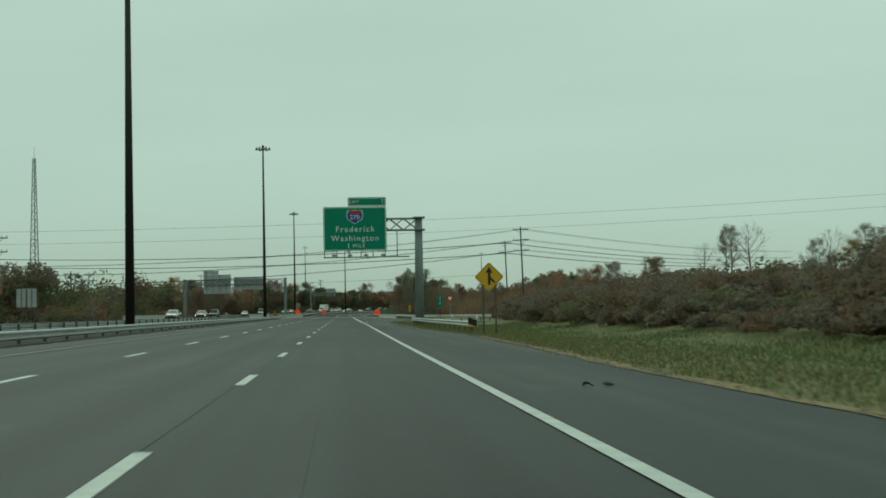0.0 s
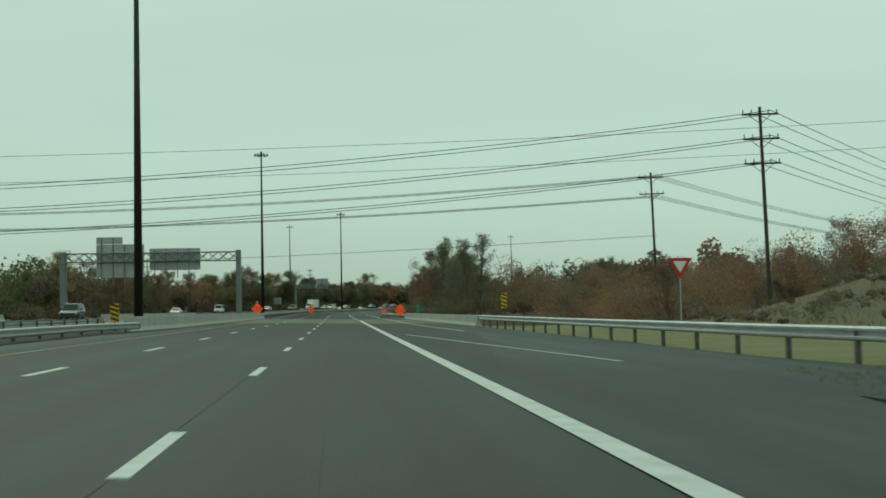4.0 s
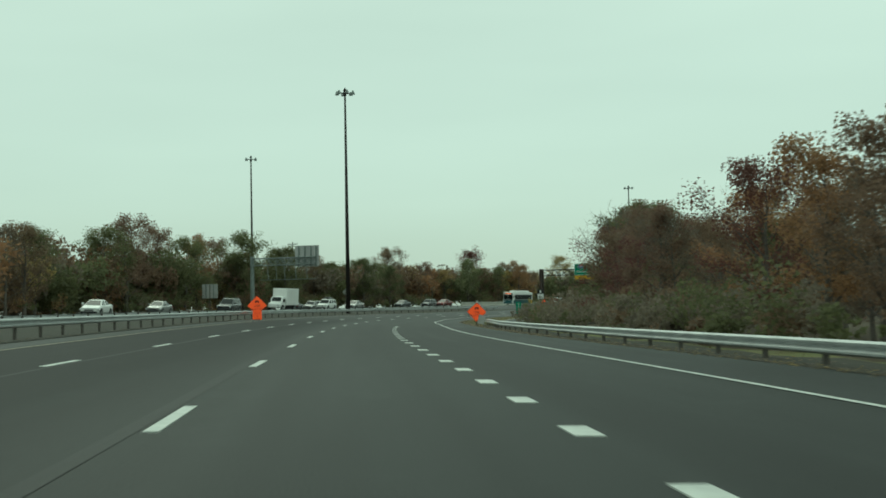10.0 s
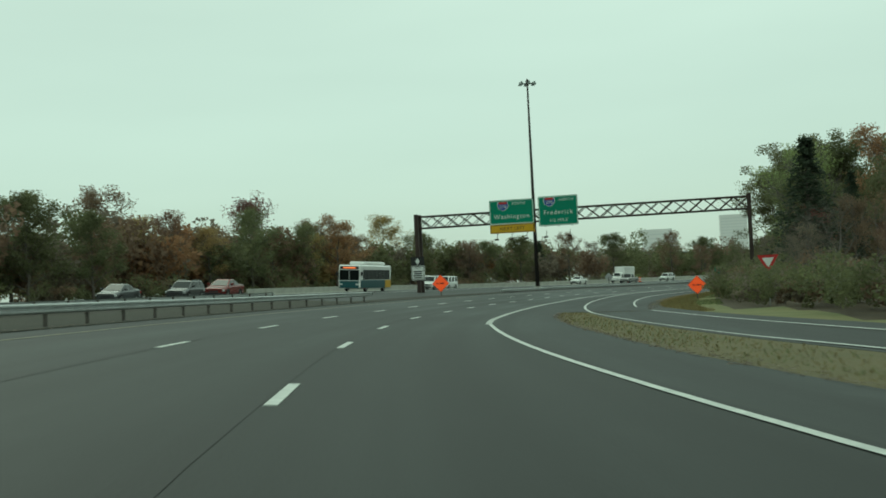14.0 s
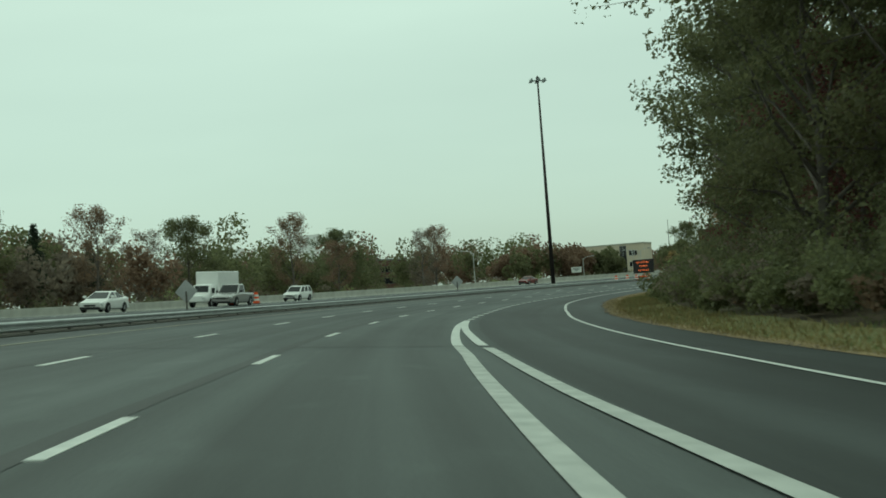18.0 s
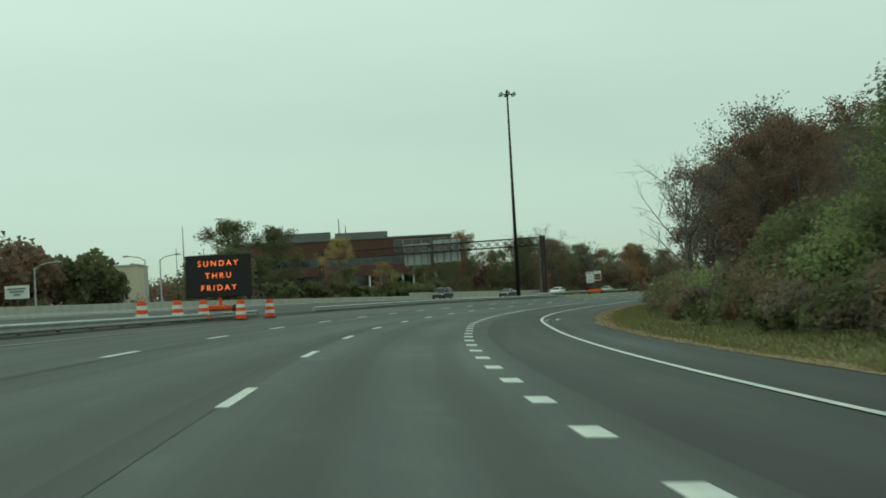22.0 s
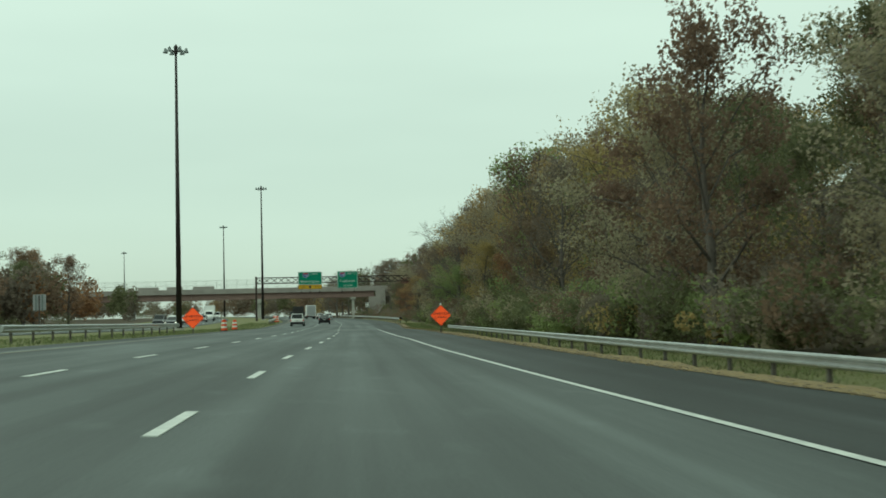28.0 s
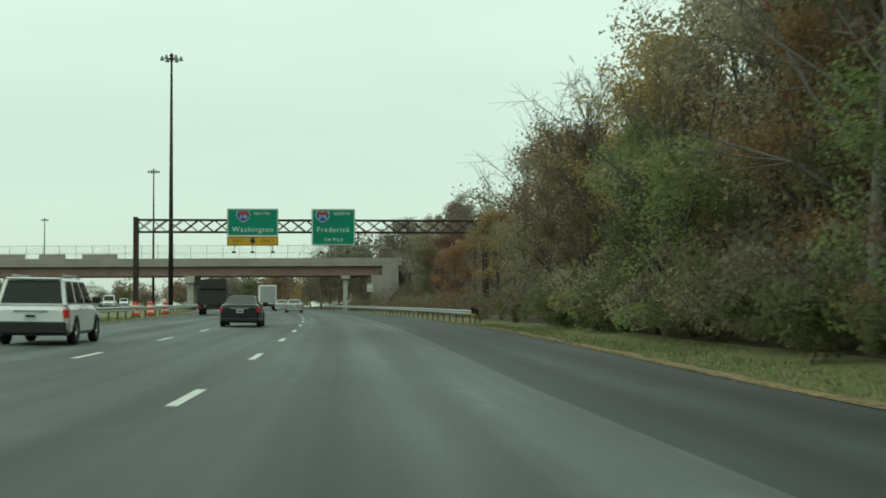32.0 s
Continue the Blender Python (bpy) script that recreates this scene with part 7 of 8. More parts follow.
def facade(a, b, base=0.0):
    """Frame with x along the front from (s, u) a to b, y inwards, z up from base."""
    pa, pb = Vector(tuple(map(float, xy(*a)))), Vector(tuple(map(float, xy(*b))))
    d = pb - pa
    return Matrix.Translation((pa.x, pa.y, base)) @ Matrix.Rotation(math.atan2(d.y, d.x), 4, "Z"), d.length


def windows_row(root, x0, x1, z0, z1, n, y=-0.05, mt=None, bar=0.08, frame_mt=None):
    """A band of panes with mullions, each pane a part of its own."""
    w = (x1 - x0) / n
    bm = bmesh.new()
    box(bm, bar / 2, w - bar / 2, 0, 0.06, z0 + bar, z1 - bar)
    me = bm_mesh("window_pane", bm, mt or M_WINDOW)
    bm = bmesh.new()
    for a, b in ((0, bar / 2), (w - bar / 2, w)):
        box(bm, a, b, -0.03, 0.08, z0, z1)
    box(bm, bar / 2, w - bar / 2, -0.03, 0.08, z0, z0 + bar)
    box(bm, bar / 2, w - bar / 2, -0.03, 0.08, z1 - bar, z1)
    mf = bm_mesh("window_frame", bm, frame_mt or M_ROOFCAP)
    for i in range(n):
        for nm, q in (("window_pane", me), ("window_frame", mf)):
            o = new(nm, q)
            o.parent, o.location = root, (x0 + i * w, y, 0)


def build_offices():
    m, L = facade((1108, -105), (1131, -61))
    root = thing("office_building", m, "long low dark brown brick office block with window bands", "building")
    d = 26.0
    for z0, z1, mt, y in ((-4, 3.4, M_BRICK, 0), (3.4, 7.6, M_BRICK, 1.2), (7.6, 9.6, M_BRICK, 0), (9.6, 11.6, M_BRICK, 0.25), (11.6, 15.2, M_BRICK, 0)):
        bm = bmesh.new()
        box(bm, 0, L, y, d, z0, z1)
        part("wall_band", bm, mt, root)
    bm = bmesh.new()
    box(bm, -0.2, L + 0.2, -0.2, d + 0.2, 15.204, 15.55)
    part("roof_edge", bm, M_ROOFCAP, root)
    windows_row(root, 0.5, L - 0.5, 9.62, 11.58, 22, 0.16)
    windows_row(root, 0.5, L - 0.5, 3.42, 7.58, 16, 1.1)
    for q in range(7):
        bm = bmesh.new()
        box(bm, L * 0.62 + q * 2.4, L * 0.62 + q * 2.4 + 0.4, -1.6, -1.2, -4, 7.2)
        part("portico_post", bm, M_SIGN_W, root, "white painted post")
    bm = bmesh.new()
    box(bm, L * 0.6, L * 0.6 + 16.4, -2.0, -0.02, 7.2, 7.95)
    part("portico_roof", bm, M_BRICK, root)
    windows_row(root, L * 0.74, L - 0.6, 12.2, 14.8, 6, -0.12, frame_mt=M_ALU)
    bm = bmesh.new()
    box(bm, L * 0.22, L * 0.46, 6, 16, 15.554, 17.5)
    part("penthouse", bm, M_ROOFCAP, root, "grey-green rooftop plant room")
    bm = bmesh.new()
    box(bm, L * 0.48, L * 0.72, 7, 16, 15.554, 17.2)
    part("penthouse", bm, M_ROOFCAP, root, "grey-green rooftop plant room")
    for x, h in ((L * 0.5, 20.6), (L * 0.53, 19.0)):
        part("antenna", rod(bmesh.new(), (x, 9, 17.2), (x, 9, h), 0.14, 0.08, 6), M_POLE, root)
    m, L = facade((1136, -182), (1148, -158))
    root = thing("stucco_building", m, "pale tan three-storey building with a glazed stair tower", "building")
    bm = bmesh.new()
    box(bm, 0, L, 0, 16, -4, 14.3)
    part("wall", bm, M_BRICK2, root)
    bm = bmesh.new()
    box(bm, -0.2, L + 0.2, -0.2, 16.2, 14.304, 14.7)
    part("roof_edge", bm, M_CONC, root)
    for z in (1.6, 5.6, 9.8):
        for x in (1.5, 7.5, 13.0, 20.5):
            windows_row(root, x, x + 3.2, z, z + 2.0, 3, -0.07, frame_mt=M_SIGN_W)
    windows_row(root, 17.0, 19.6, 1.0, 13.8, 2, -0.10, frame_mt=M_ALU)
    m, L = facade((985, -152), (1029, -153))
    root = thing("brick_building", m, "low brown brick building half hidden by trees", "building")
    bm = bmesh.new()
    box(bm, 0, L, 0, 18, -4, 12.0)
    part("wall", bm, M_BRICK, root)
    bm = bmesh.new()
    box(bm, -0.25, L + 0.25, -0.25, 18.2, 12.004, 12.5)
    part("roof_edge", bm, M_ROOFCAP, root)
    for z in (1.5, 5.0, 8.5):
        windows_row(root, 1.5, L - 1.5, z, z + 1.8, 12, -0.06)
    # tower blocks near the skyline, with distance haze put into their pale colours
    for (x, y), w, dp, h, n in (((655, 1905), 34, 22, 66, 13), ((1078, 2500), 44, 26, 112, 22)):
        root = thing("tower_block", Matrix.Translation((x * F, y * F, -5)) @ Matrix.Rotation(radians(-25), 4, "Z"), "far tower block with haze painted into its pale colours", "building", "hazy towers")
        bm = bmesh.new()
        box(bm, -w / 2, w / 2, 0, dp, 0, h)
        part("wall", bm, M_HAZE, root)
        bm = bmesh.new()
        box(bm, -w / 2 + 1, w / 2 - 1, -0.15, 0.1, 0, 1.5)
        me = bm_mesh("window_band", bm, M_HAZE2)
        for k in range(n):
            o = new("window_band", me)
            o.parent, o.location = root, (0, 0, 4 + k * (h - 6) / n)


build_offices()


def mast(s, u, top, r, label, name="flag_mast", cat="mast"):
    t = thing(name, at(s, u, 0, 0, land=True), label, cat)
    z0 = t.matrix_world.translation.z
    part("pole", rod(bmesh.new(), (0, 0, -0.5), (0, 0, top - z0), r, r * 0.5, 8), M_POLE, t)
    part("collar", rod(bmesh.new(), (0, 0, 0), (0, 0, 0.5), r * 1.8, r * 1.4, 8), M_POLE, t)


mast(1094, -106.5, 19.2, 0.14, "thin dark mast behind the trees")
mast(1099, -101.5, 19.4, 0.12, "thin dark mast behind the trees")
mast(1221, -196, 22.6, 0.16, "thin dark mast rising over distant trees")
mast(1228, -190, 22.0, 0.16, "thin dark mast rising over distant trees")


def street_lamp(s, u, h, turn):
    t = thing("street_lamp", at(s, u, 0, turn, land=True), "pale steel street lamp with a curved arm behind the wall", "street lamp", "pale street lamps")
    part("pole", rod(bmesh.new(), (0, 0, -0.4), (0, 0, h), 0.11, 0.07, 8), M_LAMP, t)
    bm = bmesh.new()
    pts = [(0, 0, h - 0.15), (-0.5, 0, h + 0.22), (-1.2, 0, h + 0.38), (-1.9, 0, h + 0.42)]
    for a, b in zip(pts, pts[1:]):
        rod(bm, a, b, 0.05, seg=6)
    part("arm", bm, M_LAMP, t)
    bm = bmesh.new()
    prism(bm, [(-0.3, 0), (0.32, 0.02), (0.36, 0.12), (0.1, 0.2), (-0.25, 0.14)], -0.16, 0.16)
    bm.transform(Matrix.Translation((-2.1, 0, h + 0.36)))
    part("lamp_head", bm, M_ALU, t)


for s, u, zt, turn in ((1022, -63.5, 8.0, 10), (967, -44.0, 6.0, 190), (989, -44.0, 7.2, 10), (992.4, -44.0, 7.3, 190), (930, -48, 8.0, 10)):
    street_lamp(s, u, zt - float(land_z(s, u)), turn)


def radio_tower(s, u, top):
    t = thing("radio_tower", at(s, u, 0, 0, land=True), "tall slender lattice radio tower far beyond the trees", "radio tower")
    n, w = 24, 3.2
    legs = [(w * math.cos(a), w * math.sin(a)) for a in (0, 2.094, 4.189)]
    k = lambda z: 1 - 0.75 * z / top
    for x, y in legs:
        part("leg", rod(bmesh.new(), (x, y, -0.5), (x * 0.25, y * 0.25, top), 0.28, 0.2, 5), M_GREY, t)
    for i in range(n):
        a, b = top * i / n, top * (i + 1) / n
        for j in range(3):
            p, q = legs[j], legs[(j + 1) % 3]
            part("brace", rod(bmesh.new(), (p[0] * k(a), p[1] * k(a), a), (q[0] * k(b), q[1] * k(b), b), 0.11, seg=4), M_GREY, t)
            part("brace", rod(bmesh.new(), (p[0] * k(b), p[1] * k(b), b), (q[0] * k(b), q[1] * k(b), b), 0.11, seg=4), M_GREY, t)
    part("antenna", rod(bmesh.new(), (0, 0, top - 0.5), (0, 0, top + 6), 0.12, 0.06, 6), M_GREY, t)


radio_tower(610, -200, 82)

# ---- vehicles ----
def paint(name, c, metal=0.3):
    return material("car_paint_" + name, c, tuple(v * 0.9 for v in c), rough=0.22, metal=metal, scale=0.6, fine=3, bump=0.0, spec=0.5)


P_WHITE = paint("white", (0.82, 0.83, 0.81), 0.0)
P_SILVER = paint("silver", (0.42, 0.42, 0.41), 0.5)
P_GREY = paint("grey", (0.13, 0.135, 0.14), 0.4)
P_BLACK = paint("black", (0.012, 0.012, 0.014), 0.1)
P_RED = paint("dark_red", (0.16, 0.02, 0.018), 0.2)
P_DARKLOAD = material("dump_bed_dark", (0.030, 0.030, 0.030), (0.05, 0.048, 0.045), rough=0.8, scale=1.2, fine=14)
M_TYRE = material("tyre_rubber", (0.014, 0.014, 0.014), (0.022, 0.022, 0.022), rough=0.9, scale=6, fine=60)
M_RIM = material("alloy_rim", (0.45, 0.46, 0.46), (0.32, 0.33, 0.33), rough=0.35, metal=0.8, scale=6, fine=30, bump=0.0)
M_TRIM = material("black_plastic_trim", (0.018, 0.018, 0.019), (0.026, 0.026, 0.027), rough=0.6, scale=3, fine=40)
M_CGLASS = material("car_glass_dark", (0.008, 0.010, 0.010), (0.012, 0.015, 0.015), rough=0.06, bump=0.0, spec=0.35)
M_TAIL = material("tail_lamp_red", (0.32, 0.008, 0.010), (0.24, 0.006, 0.008), rough=0.15, bump=0.0)
M_TAIL_ON = material("tail_lamp_lit", (0.5, 0.012, 0.014), (0.4, 0.01, 0.01), rough=0.2, bump=0.0, emit=0.12)
M_HEADL = material("head_lamp_clear", (0.62, 0.64, 0.64), (0.5, 0.52, 0.52), rough=0.12, bump=0.0)
M_HEADL_ON = material("head_lamp_lit", (1.0, 0.98, 0.9), (1.0, 0.98, 0.9), rough=0.2, bump=0.0, emit=1.4)
M_PLATE = material("plate_white", (0.62, 0.63, 0.62), (0.52, 0.53, 0.52), rough=0.5, bump=0.0)
M_TEAL = material("bus_teal", (0.02, 0.09, 0.10), (0.018, 0.075, 0.085), rough=0.4, bump=0.0)


def soften(bm, r=0.035):
    """Round the sharp edges of a pressed-steel shape."""
    bmesh.ops.recalc_face_normals(bm, faces=bm.faces)
    es = [e for e in bm.edges if len(e.link_faces) == 2 and e.calc_face_angle() > 0.45]
    bmesh.ops.bevel(bm, geom=es, offset=r, segments=2, profile=0.5, affect="EDGES", clamp_overlap=True)
    return bm


def loft(stations):
    """Closed skin over mirrored cross-sections: each station is (y, [(x, z), ...]) from the bottom to the top at the right."""
    vs, fs = [], []
    n = 0
    for y, half in stations:
        ring = [(x, y, z) for x, z in half] + [(-x, y, z) for x, z in reversed(half)]
        n = len(ring)
        vs += ring
    for i in range(len(stations) - 1):
        for j in range(n):
            k = (j + 1) % n
            fs.append((i * n + j, i * n + k, (i + 1) * n + k, (i + 1) * n + j))
    fs.append(tuple(range(n))[::-1])
    fs.append(tuple(range((len(stations) - 1) * n, len(stations) * n)))
    bm = bmesh.new()
    bv = [bm.verts.new(v) for v in vs]
    for f in fs:
        bm.faces.new([bv[q] for q in f])
    return soften(bm)


def wheel_meshes(r, w):
    bm = bmesh.new()
    prof = [(0.62 * r, w / 2), (0.9 * r, w / 2), (r, w / 2 - 0.04), (r, -w / 2 + 0.04), (0.9 * r, -w / 2), (0.62 * r, -w / 2)]
    n = 20
    rings = [[bm.verts.new((x, q * math.cos(2 * math.pi * i / n), q * math.sin(2 * math.pi * i / n))) for q, x in prof] for i in range(n)]
    for i in range(n):
        a, b = rings[i], rings[(i + 1) % n]
        for j in range(len(prof)):
            k = (j + 1) % len(prof)
            bm.faces.new((a[j], a[k], b[k], b[j]))
    tyre = bm_mesh("tyre", bm, M_TYRE, True)
    bm = bmesh.new()
    rod(bm, (-w * 0.2, 0, 0), (w * 0.2, 0, 0), 0.16 * r, seg=10)
    for sx in (-0.38 * w, 0.38 * w):
        for i in range(10):
            a = 2 * math.pi * i / 5 + (0.14 if i > 4 else -0.14)
            rod(bm, (sx, 0, 0), (sx, 0.62 * r * math.cos(a), 0.62 * r * math.sin(a)), 0.07 * r, 0.05 * r, 4)
    rod(bm, (-0.1 * w, 0, 0), (0.1 * w, 0, 0), 0.615 * r, seg=18)
    return tyre, bm_mesh("rim", bm, M_RIM)


WHEELS = {}


def add_wheels(root, r, w, xs, ys):
    if (r, w) not in WHEELS:
        WHEELS[(r, w)] = wheel_meshes(r, w)
    for y in ys:
        for x in (-xs, xs):
            t = new("wheel", WHEELS[(r, w)][0])
            t.parent, t.location = root, (x, y, r)
            q = new("rim", WHEELS[(r, w)][1])
            q.parent = t


def pane(c, k, t=0.012, off=0.004):
    """Thin pane on a quad of corners, shrunk towards its middle by k and set proud along its normal."""
    c = [Vector(p) for p in c]
    mid = sum(c, Vector()) / 4
    nrm = (c[1] - c[0]).cross(c[3] - c[0]).normalized()
    q = [mid + (p - mid) * k for p in c]
    bm = bmesh.new()
    a = [bm.verts.new(p + nrm * (off - 0.02)) for p in q]
    b = [bm.verts.new(p + nrm * (off + t)) for p in q]
    bm.faces.new(b)
    bm.faces.new(a[::-1])
    for i in range(4):
        bm.faces.new((a[i], a[(i + 1) % 4], b[(i + 1) % 4], b[i]))
    return bm


# length, width, belt height, roof height, cabin base rear and front, roof rear and front (from the middle), wheel radius, bonnet and boot height
SHAPES = {
    "sedan": (4.80, 1.82, 0.95, 1.45, -1.86, 1.30, -0.80, 0.30, 0.33, 0.92, 1.05),
    "suv": (4.80, 1.91, 1.08, 1.76, -2.34, 1.25, -2.08, 0.42, 0.37, 1.08, 1.08),
    "wagon": (4.65, 1.78, 0.94, 1.50, -2.24, 1.22, -1.86, 0.36, 0.33, 0.92, 0.98),
    "van": (5.20, 1.98, 1.15, 2.00, -2.55, 1.85, -2.50, 1.05, 0.35, 1.10, 1.15),
    "pickup": (5.60, 1.96, 1.12, 1.85, -0.60, 1.20, -0.52, 0.45, 0.39, 1.12, 1.10),
}


def make_car(kind, mt, name, label, lit=False, rack=False):
    L, W, zb, zr, a0, a3, a1, a2, r, hood, boot = SHAPES[kind]
    root = thing(name, pose(0, 0, -400), label, "car" if kind != "pickup" else "truck", "vehicles on the highway")
    hw, h = W / 2, L / 2
    z0 = 0.26 if kind in ("suv", "pickup", "van") else 0.20
    sec = lambda w, zl, zt: [(w * 0.86, zl), (w * 0.98, zl + 0.10), (w, zl + 0.32), (w * 0.985, zt - 0.16), (w * 0.93, zt - 0.04), (w * 0.80, zt)]
    st = [(-h, sec(hw * 0.86, z0 + 0.22, boot - 0.16)), (-h + 0.10, sec(hw * 0.95, z0 + 0.06, boot - 0.03)), (-h + 0.45, sec(hw, z0, boot)), (a0 + 0.1, sec(hw, z0, max(boot, zb))), (0, sec(hw, z0, zb + 0.02)), (a3 - 0.1, sec(hw, z0, zb)), (h - 0.9, sec(hw * 0.985, z0, hood - 0.06)), (h - 0.3, sec(hw * 0.93, z0 + 0.02, hood - 0.17)), (h - 0.06, sec(hw * 0.82, z0 + 0.08, hood - 0.28)), (h, sec(hw * 0.74, z0 + 0.18, hood - 0.38))]
    body = part("body", loft(st), mt, root, smooth_shade=False)
    if kind == "pickup":
        bm = bmesh.new()
        box(bm, -hw * 0.86, hw * 0.86, -h + 0.14, a0 - 0.1, boot + 0.003, boot + 0.02)
        part("bed_liner", bm, M_TRIM, root)
    wb, wr = hw * (0.87 if kind == "sedan" else 0.92), hw * (0.66 if kind == "sedan" else 0.79)
    B = [Vector((-wb, a0, zb - 0.03)), Vector((wb, a0, zb - 0.03)), Vector((wb, a3, zb - 0.03)), Vector((-wb, a3, zb - 0.03))]
    zs = zr - 0.06
    T = [Vector((-wr, a1, zs)), Vector((wr, a1, zs)), Vector((wr, a2, zs)), Vector((-wr, a2, zs))]
    bm = bmesh.new()
    bv, tv = [bm.verts.new(p) for p in B], [bm.verts.new(p) for p in T]
    tm = [bm.verts.new((p.x * 0.82, p.y * (1 if i < 2 else 1) + (0.12 if i < 2 else -0.14), zr)) for i, p in enumerate(T)]
    for i in range(4):
        j = (i + 1) % 4
        bm.faces.new((bv[i], bv[j], tv[j], tv[i]))
        bm.faces.new((tv[i], tv[j], tm[j], tm[i]))
    bm.faces.new(tm)
    cabin = part("cabin", soften(bm, 0.03), mt, root)
    part("rear_window", pane((B[0], B[1], T[1], T[0]), 0.88), M_CGLASS, root)
    part("windscreen", pane((B[2], B[3], T[3], T[2]), 0.88), M_CGLASS, root)
    n = {"pickup": 1, "van": 3}.get(kind, 3 if kind in ("suv", "wagon") else 2)
    for sx in (1, -1):
        b0, b1, t0, t1 = (B[1], B[2], T[1], T[2]) if sx > 0 else (B[0], B[3], T[0], T[3])
        for i in range(n):
            f0, f1 = (i + 0.06) / n, (i + 0.94) / n
            c = [b0.lerp(b1, f0), b0.lerp(b1, f1), t0.lerp(t1, f1), t0.lerp(t1, f0)]
            if sx < 0:
                c = [c[1], c[0], c[3], c[2]]
            part("side_window", pane(c, 0.86), M_CGLASS, root)
        bm = bmesh.new()
        box(bm, -0.11, 0.11, -0.06, 0.08, -0.08, 0.10, 0.03)
        bm.transform(Matrix.Translation((sx * (hw + 0.09), a3 - 0.42, zb + 0.10)))
        part("wing_mirror", bm, M_TRIM if kind != "sedan" else mt, root)
        tall = kind in ("suv", "van", "wagon", "pickup")
        bm = bmesh.new()
        box(bm, -0.06, 0.06, -0.14, 0.05, 0.10 if kind == "suv" else -0.02, 0.32 if tall else 0.17, 0.02)
        if not tall:
            box(bm, -0.26 if sx > 0 else 0.06, -0.06 if sx > 0 else 0.26, -0.10, 0.05, 0.0, 0.15, 0.02)
        elif kind == "suv":
            box(bm, -0.34 if sx > 0 else 0.06, -0.06 if sx > 0 else 0.34, -0.10, 0.05, 0.12, 0.30, 0.02)
        bm.transform(Matrix.Translation((sx * (hw * 0.90), -h + 0.14, boot - (0.46 if tall else 0.34))))
        part("tail_light", bm, M_TAIL_ON if lit else M_TAIL, root)
        bm = bmesh.new()
        box(bm, -0.24, 0.24, -0.20, 0.06, -0.08, 0.09, 0.03)
        bm.transform(Matrix.Translation((sx * hw * 0.68, h - 0.12, hood - 0.36)))
        part("headlight", bm, M_HEADL_ON if lit == "front" else M_HEADL, root)
        for y in (-L * 0.29, L * 0.30):
            # flat black half-disc on the uncut body side imitates the shaded wheel well
            bm = bmesh.new()
            k = 12
            pts = [(math.cos(math.pi * i / k) * (r + 0.07), math.sin(math.pi * i / k) * (r + 0.07) - 0.02) for i in range(k + 1)]
            v0 = [bm.verts.new((sx * (hw + 0.004), y + p, r + q)) for p, q in pts]
            v1 = [bm.verts.new((sx * (hw - 0.30), y + p, r + q)) for p, q in pts]
            bm.faces.new(v0 if sx < 0 else v0[::-1])
            for i in range(k):
                bm.faces.new((v0[i], v0[i + 1], v1[i + 1], v1[i]))
            part("wheel_arch", bm, M_TRIM, root)
        for y in (0.62 if kind != "pickup" else 0.7, -0.30 if kind != "pickup" else 0.0):
            bm = bmesh.new()
            box(bm, -0.015, 0.02, -0.09, 0.09, -0.015, 0.015)
            bm.transform(Matrix.Translation((sx * (hw - 0.005), y - 0.55, zb - 0.13)))
            part("door_handle", bm, mt, root)
    bm = bmesh.new()
    box(bm, -hw * 0.93, hw * 0.93, -h - 0.05, -h + 0.22, z0 + 0.04, z0 + (0.36 if kind == "suv" else 0.22), 0.04)
    part("rear_bumper", bm, M_TRIM if kind in ("suv", "pickup") else mt, root)
    bm = bmesh.new()
    box(bm, -hw * 0.78, hw * 0.78, h - 0.18, h + 0.04, z0 + 0.04, z0 + 0.2, 0.04)
    part("front_bumper", bm, M_TRIM, root)
    bm = bmesh.new()
    box(bm, -0.42, 0.42, h - 0.05, h + 0.012, hood - 0.50, hood - 0.36, 0.02)
    part("grille", bm, M_TRIM, root)
    bm = bmesh.new()
    box(bm, -0.155, 0.155, -h - 0.03, -h + 0.02, boot - 0.40, boot - 0.24)
    pl = part("plate", bm, M_PLATE, root)
    bm = bmesh.new()
    box(bm, -0.12, 0.12, -h - 0.036, -h - 0.028, boot - 0.35, boot - 0.29)
    part("plate_bar", bm, M_TRIM, pl)
    bm = bmesh.new()
    box(bm, -0.42, 0.42, -h - 0.025, -h + 0.05, boot - 0.21, boot - 0.17)
    part("boot_trim", bm, M_RIM, root, "chrome strip")
    if kind in ("suv", "wagon"):
        bm = bmesh.new()
        box(bm, -wr * 0.9, wr * 0.9, a1 - 0.12, a1 + 0.15, zr - 0.06, zr - 0.005, 0.02)
        part("roof_spoiler", bm, mt, root)
        for sx in (1, -1):
            bm = bmesh.new()
            rod(bm, (sx * wr * 0.86, a1 + 0.35, zr + 0.05), (sx * wr * 0.86, a2 - 0.3, zr + 0.05), 0.025, seg=6)
            for y in (a1 + 0.4, (a1 + a2) / 2, a2 - 0.35):
                rod(bm, (sx * wr * 0.86, y, zr - 0.04), (sx * wr * 0.86, y, zr + 0.05), 0.03, seg=6)
            part("roof_rail", bm, M_RIM if not rack else M_TRIM, root)
    if rack:
        bm = bmesh.new()
        box(bm, -0.5, 0.5, a1 + 0.5, a2 - 0.4, zr + 0.085, zr + 0.30, 0.08)
        part("roof_box", bm, P_GREY, root)
    add_wheels(root, r, 0.22, hw - 0.085, (-L * 0.29, L * 0.30))
    return root


